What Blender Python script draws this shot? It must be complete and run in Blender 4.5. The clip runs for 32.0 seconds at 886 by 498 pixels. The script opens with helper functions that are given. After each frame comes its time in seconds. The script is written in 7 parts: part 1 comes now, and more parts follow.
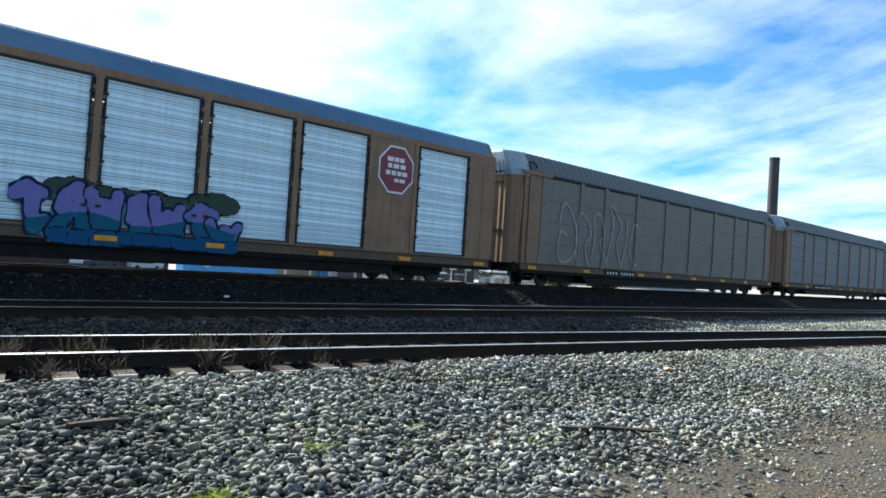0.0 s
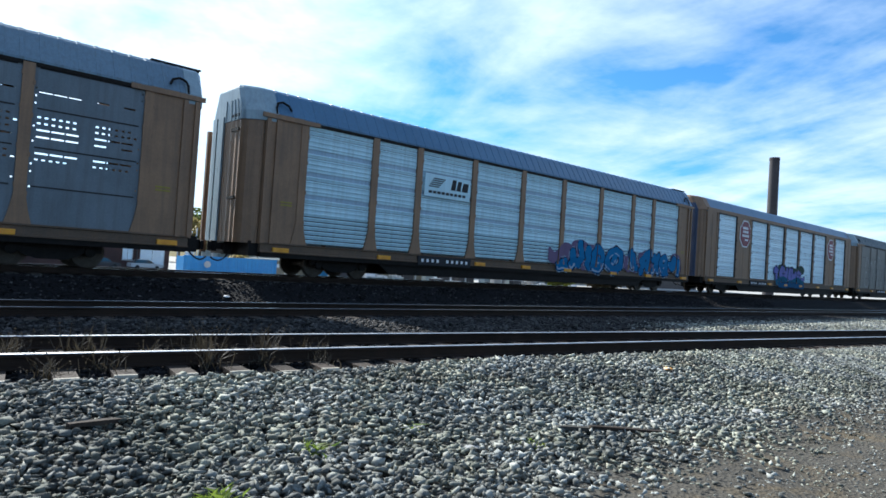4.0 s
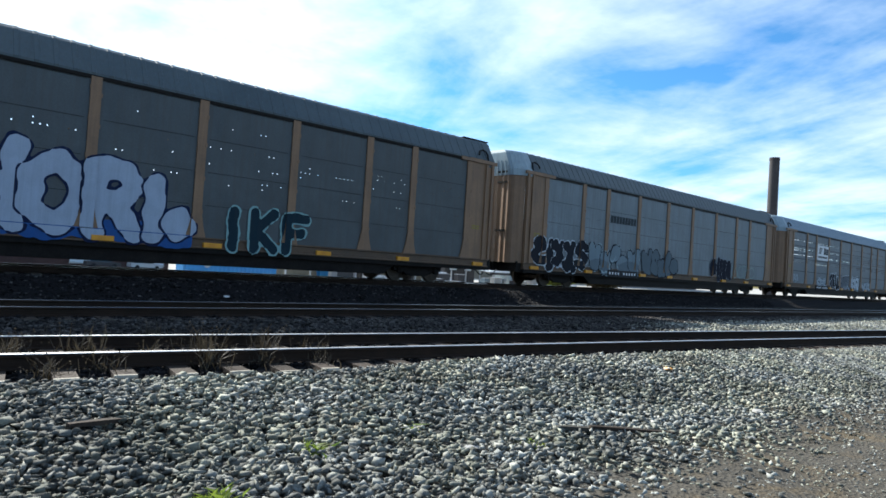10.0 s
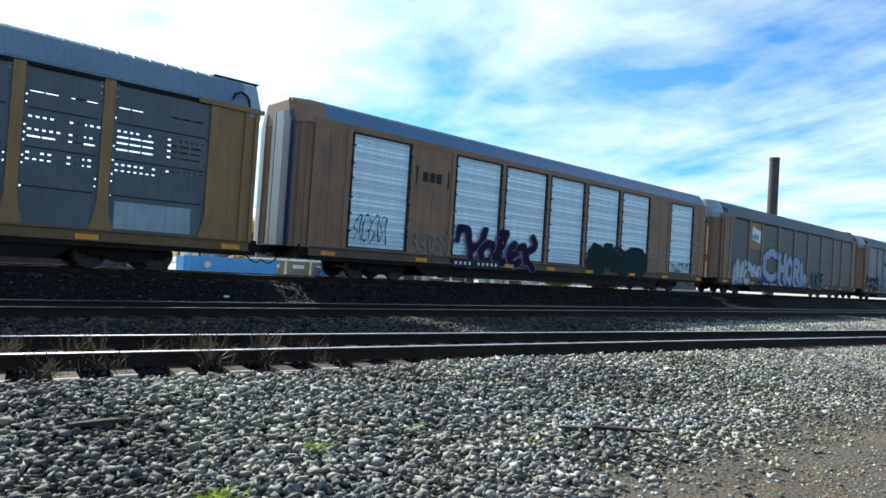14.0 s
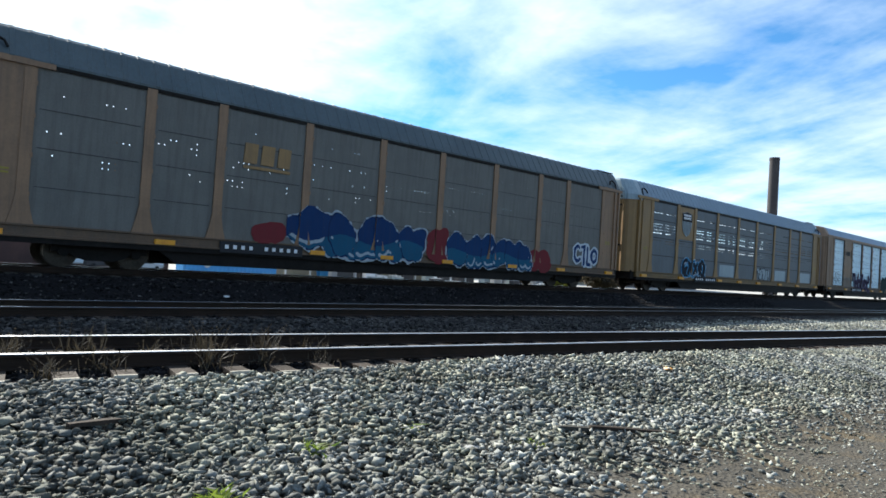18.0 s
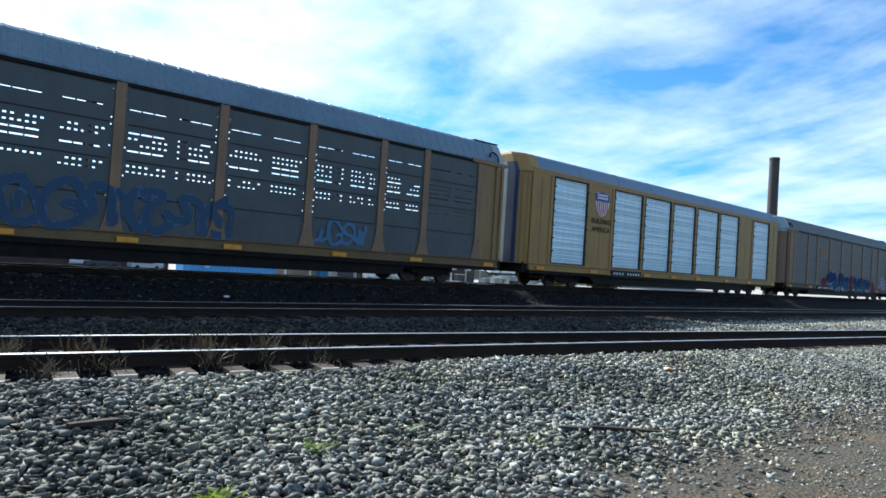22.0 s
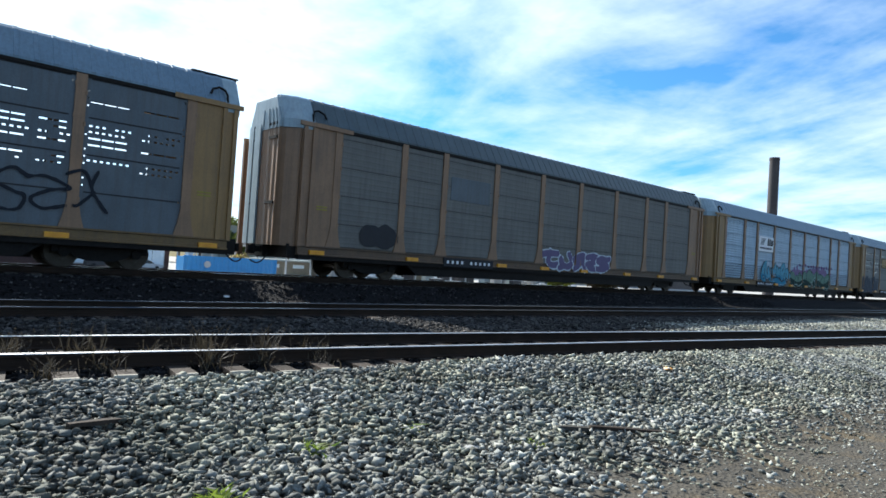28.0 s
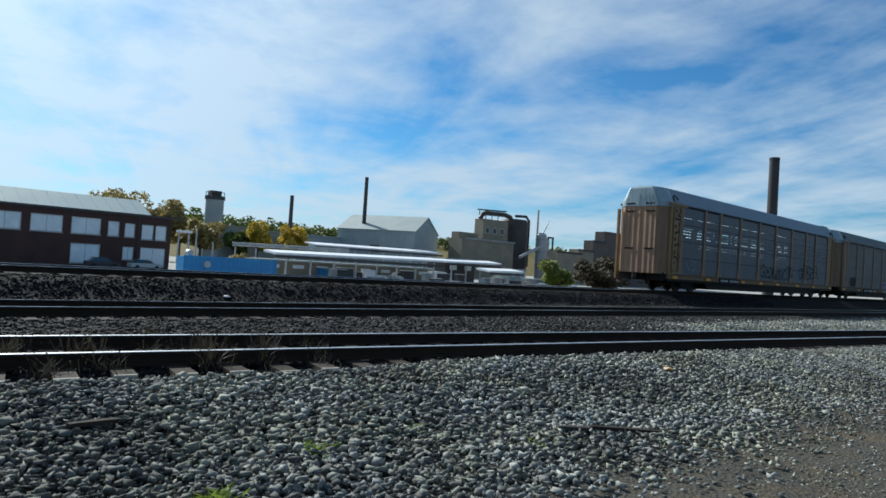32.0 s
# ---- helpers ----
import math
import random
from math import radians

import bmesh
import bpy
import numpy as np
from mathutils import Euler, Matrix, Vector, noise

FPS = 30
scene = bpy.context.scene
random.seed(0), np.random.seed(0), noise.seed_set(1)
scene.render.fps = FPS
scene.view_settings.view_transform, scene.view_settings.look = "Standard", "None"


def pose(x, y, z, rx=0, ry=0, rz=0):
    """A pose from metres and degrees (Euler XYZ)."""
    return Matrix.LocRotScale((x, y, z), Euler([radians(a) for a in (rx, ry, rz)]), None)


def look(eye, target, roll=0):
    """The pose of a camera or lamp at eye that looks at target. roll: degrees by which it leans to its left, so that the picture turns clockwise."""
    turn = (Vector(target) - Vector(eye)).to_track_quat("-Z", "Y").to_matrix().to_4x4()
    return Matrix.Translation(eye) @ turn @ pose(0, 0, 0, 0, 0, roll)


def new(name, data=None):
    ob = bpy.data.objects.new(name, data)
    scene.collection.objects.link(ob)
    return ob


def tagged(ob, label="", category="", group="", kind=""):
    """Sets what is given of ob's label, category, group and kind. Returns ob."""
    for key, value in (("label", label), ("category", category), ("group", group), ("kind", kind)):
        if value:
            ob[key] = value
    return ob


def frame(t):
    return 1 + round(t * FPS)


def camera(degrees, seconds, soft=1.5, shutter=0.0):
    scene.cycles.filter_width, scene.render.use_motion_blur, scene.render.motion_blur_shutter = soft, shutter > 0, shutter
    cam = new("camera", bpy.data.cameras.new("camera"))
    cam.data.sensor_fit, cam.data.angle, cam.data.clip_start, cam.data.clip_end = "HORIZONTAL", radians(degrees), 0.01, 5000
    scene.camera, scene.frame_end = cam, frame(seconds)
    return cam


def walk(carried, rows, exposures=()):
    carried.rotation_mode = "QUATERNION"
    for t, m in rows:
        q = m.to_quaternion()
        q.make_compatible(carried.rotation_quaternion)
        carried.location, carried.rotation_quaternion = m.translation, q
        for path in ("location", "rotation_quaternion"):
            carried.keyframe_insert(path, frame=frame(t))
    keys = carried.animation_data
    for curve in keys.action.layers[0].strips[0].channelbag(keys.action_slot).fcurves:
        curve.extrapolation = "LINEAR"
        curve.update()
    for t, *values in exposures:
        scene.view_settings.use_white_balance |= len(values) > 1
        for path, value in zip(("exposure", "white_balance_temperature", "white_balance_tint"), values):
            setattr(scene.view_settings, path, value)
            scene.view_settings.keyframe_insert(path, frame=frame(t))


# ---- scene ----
# Metres; x runs along the tracks in the train's direction, y away from the road, z up from the road's edge.
EYE = Vector((0.0, 0.0, 1.75))
AHEAD = Vector((0.66848, 0.74332, 0.02475))
cam = camera(68.6, 32.0, soft=1.6)
stand = look(EYE, EYE + AHEAD * 10, 3.67)
walk(cam, [(0.0, stand), (32.0, stand)],
     exposures=[(0.0, 1.36, 6250, 8), (1.0, 1.33, 6150, 8), (2.0, 1.20, 5850, 8), (7.0, 1.19, 5880, 8), (8.8, 1.19, 5950, 8), (10.0, 1.27, 6150, 8),
                (11.0, 1.31, 6230, 8), (14.0, 1.33, 6230, 8), (18.0, 1.31, 6300, 8), (19.5, 1.33, 6150, 8), (21.0, 1.18, 5830, 8), (23.0, 1.28, 6100, 8),
                (25.0, 1.26, 6120, 8), (29.6, 1.28, 6080, 8), (30.2, 1.26, 6080, 7), (31.0, 1.06, 5780, 6), (31.4, 0.84, 5850, 5), (32.0, 0.34, 5850, 4)])

# ---- daylight ----
SUN_HIGH, SUN_TURN = 34.0, -4.0
sun = new("sun", bpy.data.lights.new("sun", "SUN"))
sun.data.energy, sun.data.angle, sun.data.color = 5.0, radians(0.53), (1.0, 0.94, 0.84)
sun.matrix_world = look((0, 0, 60), Vector((0, 0, 60)) - Vector((
    math.sin(radians(SUN_TURN)) * math.cos(radians(SUN_HIGH)),
    math.cos(radians(SUN_TURN)) * math.cos(radians(SUN_HIGH)),
    math.sin(radians(SUN_HIGH)))))


class Nodes:
    """A short way to write node trees."""

    def __init__(self, tree):
        self.tree = tree
        tree.nodes.clear()

    def plug(self, socket, value):
        if isinstance(value, bpy.types.NodeSocket):
            self.tree.links.new(value, socket)
        else:
            socket.default_value = value

    def math(self, op, a, b=0.5, clamp=False):
        n = self.tree.nodes.new("ShaderNodeMath")
        n.operation, n.use_clamp = op, clamp
        self.plug(n.inputs[0], a)
        self.plug(n.inputs[1], b)
        return n.outputs[0]

    def noise(self, vector, scale, detail=4.0, rough=0.55, distortion=0.0):
        n = self.tree.nodes.new("ShaderNodeTexNoise")
        self.plug(n.inputs["Vector"], vector)
        n.inputs["Scale"].default_value, n.inputs["Detail"].default_value = scale, detail
        n.inputs["Roughness"].default_value, n.inputs["Distortion"].default_value = rough, distortion
        return n.outputs["Fac"]

    def ramp(self, fac, stops):
        n = self.tree.nodes.new("ShaderNodeValToRGB")
        self.plug(n.inputs[0], fac)
        el = n.color_ramp.elements
        while len(el) < len(stops):
            el.new(0.5)
        for e, (at, c) in zip(el, stops):
            e.position = at
            e.color = c if len(c) == 4 else (*c, 1)
        return n.outputs[0]

    def mix(self, fac, a, b, blend="MIX"):
        n = self.tree.nodes.new("ShaderNodeMix")
        n.data_type, n.blend_type = "RGBA", blend
        self.plug(n.inputs[0], fac)
        self.plug(n.inputs[6], a)
        self.plug(n.inputs[7], b)
        return n.outputs[2]

    def scaled(self, vector, s):
        n = self.tree.nodes.new("ShaderNodeMapping")
        self.plug(n.inputs["Vector"], vector)
        n.inputs["Scale"].default_value = s
        return n.outputs[0]


world = bpy.data.worlds.new("sky")
scene.world = world
world.use_nodes = True
w = Nodes(world.node_tree)
sky = w.tree.nodes.new("ShaderNodeTexSky")
sky.sky_type, sky.sun_disc = "NISHITA", False
sky.sun_elevation, sky.sun_rotation = radians(SUN_HIGH), radians(SUN_TURN)
sky.altitude, sky.air_density, sky.dust_density, sky.ozone_density = 100, 1.0, 0.6, 2.2
way = w.tree.nodes.new("ShaderNodeTexCoord").outputs["Generated"]
split = w.tree.nodes.new("ShaderNodeSeparateXYZ")
w.plug(split.inputs[0], way)
high = w.math("ADD", w.math("MAXIMUM", split.outputs[2], 0.0), 0.10)
flat = w.tree.nodes.new("ShaderNodeCombineXYZ")
w.plug(flat.inputs[0], w.math("DIVIDE", split.outputs[0], high))
w.plug(flat.inputs[1], w.math("DIVIDE", split.outputs[1], high))
turned = w.tree.nodes.new("ShaderNodeMapping")
w.plug(turned.inputs["Vector"], flat.outputs[0])
turned.inputs["Rotation"].default_value = (0, 0, radians(22))
streaks = w.noise(w.scaled(turned.outputs[0], (1.5, 0.5, 1)), 0.8, 7, 0.57, 0.6)
puffs = w.noise(w.scaled(flat.outputs[0], (1, 1, 1)), 1.3, 6, 0.6, 0.2)
veil = w.math("ADD", w.math("MULTIPLY", streaks, 0.60), w.math("MULTIPLY", puffs, 0.50))
toward = w.tree.nodes.new("ShaderNodeVectorMath")
toward.operation = "DOT_PRODUCT"
w.plug(toward.inputs[0], way)
toward.inputs[1].default_value = (math.sin(radians(SUN_TURN)) * 0.83, math.cos(radians(SUN_TURN)) * 0.83, 0.56)
near_sun = w.math("POWER", w.math("MAXIMUM", toward.outputs["Value"], 0.0), 7.0)
haze = w.math("POWER", w.math("SUBTRACT", 1.0, w.math("ABSOLUTE", split.outputs[2])), 7.0)
cover = w.ramp(w.math("ADD", w.math("ADD", veil, w.math("MULTIPLY", near_sun, 0.24)), w.math("MULTIPLY", haze, 0.17)), [(0.47, (0, 0, 0)), (0.70, (1, 1, 1))])
# thin cloud scatters forwards: dim opposite the sun, bright towards it
forward = w.math("MULTIPLY", w.math("ADD", toward.outputs["Value"], 0.45), 1.45, True)
cloud_light = w.math("ADD", w.math("ADD", 7.0, w.math("MULTIPLY", forward, 3.2)), w.math("MULTIPLY", near_sun, 6.0))
cloud = w.tree.nodes.new("ShaderNodeCombineColor")
for i, k in enumerate((0.91, 1.02, 1.12)):
    w.plug(cloud.inputs[i], w.math("MULTIPLY", cloud_light, k))
tint = w.mix(1.0, sky.outputs[0], (0.63, 1.22, 1.6, 1), "MULTIPLY")
above = w.mix(w.math("MULTIPLY", cover, 0.85), tint, cloud.outputs[0])
back = w.tree.nodes.new("ShaderNodeBackground")
w.plug(back.inputs[0], above)
back.inputs[1].default_value = 0.05
out = w.tree.nodes.new("ShaderNodeOutputWorld")
w.plug(out.inputs[0], back.outputs[0])

# ---- materials ----


def material(name, low, high, rough=0.7, metal=0.0, grain=30.0, blotch=1.2, bump=0.15, streak=0.0, space="Object",
             dirt=None, per_piece=0.0, island=False, matt=False, leaf=0.0, paler=0.0, mineral=0.0):
    """A weathered surface: two scales of colour, fine relief, and run-down streaks where asked."""
    m = bpy.data.materials.new(name)
    m.use_nodes = True
    n = Nodes(m.node_tree)
    at = n.tree.nodes.new("ShaderNodeTexCoord").outputs[space]
    big = n.noise(at, blotch, 5, 0.6, 0.3)
    small = n.noise(at, grain, 4, 0.65)
    fac = n.math("ADD", n.math("MULTIPLY", big, 0.65), n.math("MULTIPLY", small, 0.35))
    colour = n.ramp(fac, [(0.32, low), (0.68, high)])
    if streak:
        runs = n.noise(n.scaled(at, (6.0, 6.0, 0.35)), 1.6, 5, 0.65)
        mask = n.ramp(runs, [(0.45, (0, 0, 0)), (0.72, (1, 1, 1))])
        colour = n.mix(n.math("MULTIPLY", mask, streak), colour, (*(dirt or (0.06, 0.05, 0.04)), 1))
    if per_piece:
        if island:
            r = n.tree.nodes.new("ShaderNodeNewGeometry").outputs["Random Per Island"]
        else:
            r = n.tree.nodes.new("ShaderNodeObjectInfo").outputs["Random"]
        v = n.math("ADD", 1.0 - per_piece, n.math("MULTIPLY", r, 2 * per_piece))
        grey = n.tree.nodes.new("ShaderNodeCombineColor")
        for i in range(3):
            n.plug(grey.inputs[i], v)
        colour = n.mix(1.0, colour, grey.outputs[0], "MULTIPLY")
    if mineral:
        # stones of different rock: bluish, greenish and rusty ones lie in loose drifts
        kinds = n.math("ADD", n.math("MULTIPLY", n.noise(at, 0.9, 3, 0.6, 0.6), 0.7), n.math("MULTIPLY", n.noise(at, 14.0, 2, 0.5), 0.3))
        tone = n.ramp(kinds, [(0.30, (0.78, 0.98, 1.25)), (0.47, (1.0, 1.0, 1.0)), (0.56, (0.98, 1.06, 0.86)), (0.68, (1.25, 0.98, 0.74))])
        colour = n.mix(mineral, colour, n.mix(1.0, colour, tone, "MULTIPLY"))
    if paler:
        # darker at one end of the bank, paler towards the other
        sep = n.tree.nodes.new("ShaderNodeSeparateXYZ")
        n.plug(sep.inputs[0], at)
        along = n.math("ADD", n.math("DIVIDE", sep.outputs[0], paler), n.math("MULTIPLY", big, 0.5))
        colour = n.mix(n.ramp(along, [(0.15, (0.66, 0.66, 0.66)), (1.0, (0, 0, 0))]), colour, (0.03, 0.03, 0.026, 1))
    b = n.tree.nodes.new("ShaderNodeBsdfPrincipled")
    n.plug(b.inputs["Base Color"], colour)
    n.plug(b.inputs["Roughness"], n.math("ADD", rough - 0.12, n.math("MULTIPLY", big, 0.24), True))
    b.inputs["Metallic"].default_value = metal
    if matt:
        b.inputs["Specular IOR Level"].default_value = 0.12
    if bump:
        h = n.tree.nodes.new("ShaderNodeBump")
        h.inputs["Strength"].default_value, h.inputs["Distance"].default_value = bump, 0.02
        n.plug(h.inputs["Height"], small)
        n.plug(b.inputs["Normal"], h.outputs[0])
    o = n.tree.nodes.new("ShaderNodeOutputMaterial")
    if leaf:
        glow = n.tree.nodes.new("ShaderNodeBsdfTranslucent")
        n.plug(glow.inputs[0], colour)
        both = n.tree.nodes.new("ShaderNodeMixShader")
        both.inputs[0].default_value = leaf
        n.plug(both.inputs[1], b.outputs[0])
        n.plug(both.inputs[2], glow.outputs[0])
        n.plug(o.inputs[0], both.outputs[0])
    else:
        n.plug(o.inputs[0], b.outputs[0])
    return m


BROWN = material("weathered brown paint", (0.175, 0.099, 0.052), (0.290, 0.168, 0.090), 0.55, 0, 18, 0.8, 0.1, 0.35)
YELLOW = material("rail yellow paint", (0.275, 0.152, 0.033), (0.380, 0.215, 0.050), 0.5, 0, 18, 0.8, 0.08, 0.25)
OCHRE = material("faded ochre paint", (0.207, 0.117, 0.040), (0.310, 0.181, 0.063), 0.55, 0, 18, 0.8, 0.1, 0.3)
DARK_GREY = material("dirty grey panel steel", (0.053, 0.068, 0.081), (0.106, 0.127, 0.145), 0.5, 0.1, 22, 0.7, 0.12, 0.4)
MID_GREY = material("grey panel steel", (0.084, 0.108, 0.127), (0.154, 0.187, 0.214), 0.5, 0.1, 22, 0.7, 0.12, 0.35)
LIGHT_GREY = material("light grey panel steel", (0.108, 0.138, 0.156), (0.198, 0.240, 0.264), 0.5, 0.1, 22, 0.7, 0.12, 0.35)
TAN_GREY = material("grimy tan-grey panel steel", (0.092, 0.089, 0.081), (0.158, 0.153, 0.135), 0.6, 0, 22, 0.6, 0.12, 0.45)
WHITE_RIB = material("galvanised white panel", (0.66, 0.86, 0.95), (0.80, 0.95, 0.98), 0.42, 0.05, 25, 0.9, 0.06, 0.18)
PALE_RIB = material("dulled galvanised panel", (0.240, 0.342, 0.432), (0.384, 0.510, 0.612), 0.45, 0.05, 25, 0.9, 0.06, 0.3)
ROOF_GREY = material("galvanised roof sheet", (0.107, 0.167, 0.216), (0.176, 0.251, 0.312), 0.45, 0.3, 14, 0.6, 0.08, 0.25)
ROOF_DARK = material("sooty roof sheet", (0.046, 0.066, 0.074), (0.088, 0.115, 0.125), 0.5, 0.2, 14, 0.6, 0.08, 0.3)
ROOF_BLUE = material("smooth galvanised roof", (0.048, 0.125, 0.215), (0.085, 0.18, 0.29), 0.4, 0.05, 10, 0.5, 0.04, 0.15)
CAP = material("galvanised end cap", (0.21, 0.28, 0.315), (0.32, 0.40, 0.435), 0.45, 0.1, 16, 1.0, 0.08, 0.25)
OCHRE_SILL = material("grimy ochre sill paint", (0.11, 0.064, 0.021), (0.20, 0.117, 0.038), 0.6, 0, 20, 1.5, 0.15, 0.35)
GRIMY_SILL = material("grimy brown sill paint", (0.07, 0.044, 0.025), (0.15, 0.09, 0.05), 0.65, 0, 20, 1.5, 0.15, 0.4)
DULL_RIB = material("bluish galvanised panel", (0.403, 0.594, 0.661), (0.560, 0.762, 0.829), 0.42, 0.05, 25, 0.9, 0.06, 0.22)
SOOT_GREY = material("sooty grey panel steel", (0.041, 0.050, 0.055), (0.084, 0.100, 0.106), 0.5, 0.1, 22, 0.7, 0.12, 0.4)
BLACK = material("greasy black steel", (0.008, 0.007, 0.0065), (0.022, 0.019, 0.017), 0.6, 0.2, 20, 2.0, 0.2, matt=True)
WHEEL_STEEL = material("worn wheel steel", (0.03, 0.025, 0.02), (0.09, 0.075, 0.06), 0.5, 0.5, 20, 3.0, 0.1, matt=True)
RUBBER = material("black rubber hose", (0.012, 0.012, 0.012), (0.03, 0.03, 0.03), 0.6, 0, 20, 3.0, 0.1, matt=True)
REFLECT = material("yellow reflective strip", (0.58, 0.235, 0.008), (0.74, 0.32, 0.012), 0.35, 0, 40, 4.0, 0.0)
WHITE = material("white paint", (0.68, 0.69, 0.70), (0.82, 0.82, 0.82), 0.5, 0, 30, 2.0, 0.03, 0.12)
INK = material("black lettering paint", (0.010, 0.010, 0.012), (0.024, 0.024, 0.027), 0.8, 0, 30, 2.0, 0.03)
STENCIL = material("faded yellow stencil paint", (0.22, 0.17, 0.015), (0.30, 0.235, 0.03), 0.6, 0, 30, 4.0, 0.03, 0.3)
MAROON = material("maroon emblem paint", (0.16, 0.02, 0.035), (0.24, 0.035, 0.05), 0.5, 0, 30, 2.0, 0.03)
RED = material("red emblem paint", (0.42, 0.03, 0.035), (0.55, 0.05, 0.05), 0.5, 0, 30, 2.0, 0.03)
NAVY = material("navy emblem paint", (0.02, 0.05, 0.20), (0.04, 0.08, 0.30), 0.5, 0, 30, 2.0, 0.03)
TEAL = material("teal emblem paint", (0.05, 0.28, 0.26), (0.10, 0.38, 0.35), 0.5, 0, 30, 2.0, 0.03)
RAIL_TOP = material("polished rail head", (0.5, 0.5, 0.5), (0.66, 0.66, 0.66), 0.45, 1.0, 40, 3.0, 0.02)
RAIL_MIRROR = material("mirror-worn rail head", (0.6, 0.6, 0.6), (0.72, 0.72, 0.72), 0.16, 1.0, 40, 3.0, 0.0)
# metal colour lowered to stand for the train's shade on these heads
RAIL_DULL = material("rail head darkened for shade", (0.24, 0.23, 0.22), (0.36, 0.35, 0.34), 0.15, 1.0, 40, 3.0, 0.0)
DOOR_GREY = material("dirty galvanised door", (0.11, 0.125, 0.13), (0.22, 0.245, 0.25), 0.4, 0.2, 16, 1.0, 0.06, 0.35)
# the end door's shade and blue reflection, painted as a dark colour
SHADE_BLUE = material("blue shade colour of the door", (0.02, 0.035, 0.08), (0.05, 0.075, 0.14), 0.4, 0.1, 16, 1.0, 0.06, 0.3)
WARM_GREY = material("rain-streaked warm grey panel", (0.114, 0.103, 0.089), (0.198, 0.179, 0.153), 0.5, 0.1, 22, 0.7, 0.12, 0.3)
RAIL_SIDE = material("rusted rail web", (0.018, 0.013, 0.010), (0.042, 0.027, 0.019), 0.8, 0.1, 40, 3.0, 0.2, matt=True)
TIE = material("creosoted oak tie", (0.018, 0.014, 0.011), (0.055, 0.042, 0.033), 0.85, 0, 40, 4.0, 0.4, per_piece=0.25, matt=True)
TIE_END = material("bleached tie end", (0.25, 0.23, 0.185), (0.38, 0.35, 0.29), 0.85, 0, 40, 6.0, 0.3, per_piece=0.15, matt=True)
# dark copy of the tie end: the train's shade is in its colour
SHADED_END = material("tie end darkened for shade", (0.03, 0.028, 0.024), (0.08, 0.074, 0.062), 0.85, 0, 40, 6.0, 0.3, per_piece=0.2, matt=True)
STONE = material("crushed grey ballast", (0.083, 0.085, 0.078), (0.347, 0.347, 0.309), 0.85, 0, 60, 0.5, 0.3, paler=9.0, mineral=0.5,
                 per_piece=0.58, island=True, matt=True)
# near-black: track grime plus the train's shade put into the stone colour
GRIME_SHADE_STONE = material("grimy ballast darkened for shade", (0.006, 0.0055, 0.006), (0.026, 0.024, 0.0245), 0.9, 0, 60, 9.0, 0.3,
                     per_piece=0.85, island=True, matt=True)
# dusty grey taken darker, so the train's shade sits in the colour
SHOULDER_STONE = material("dusty ballast darkened for shade", (0.011, 0.0105, 0.0105), (0.092, 0.087, 0.082), 0.9, 0, 60, 0.8, 0.3,
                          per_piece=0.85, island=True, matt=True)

# ---- mesh building ----


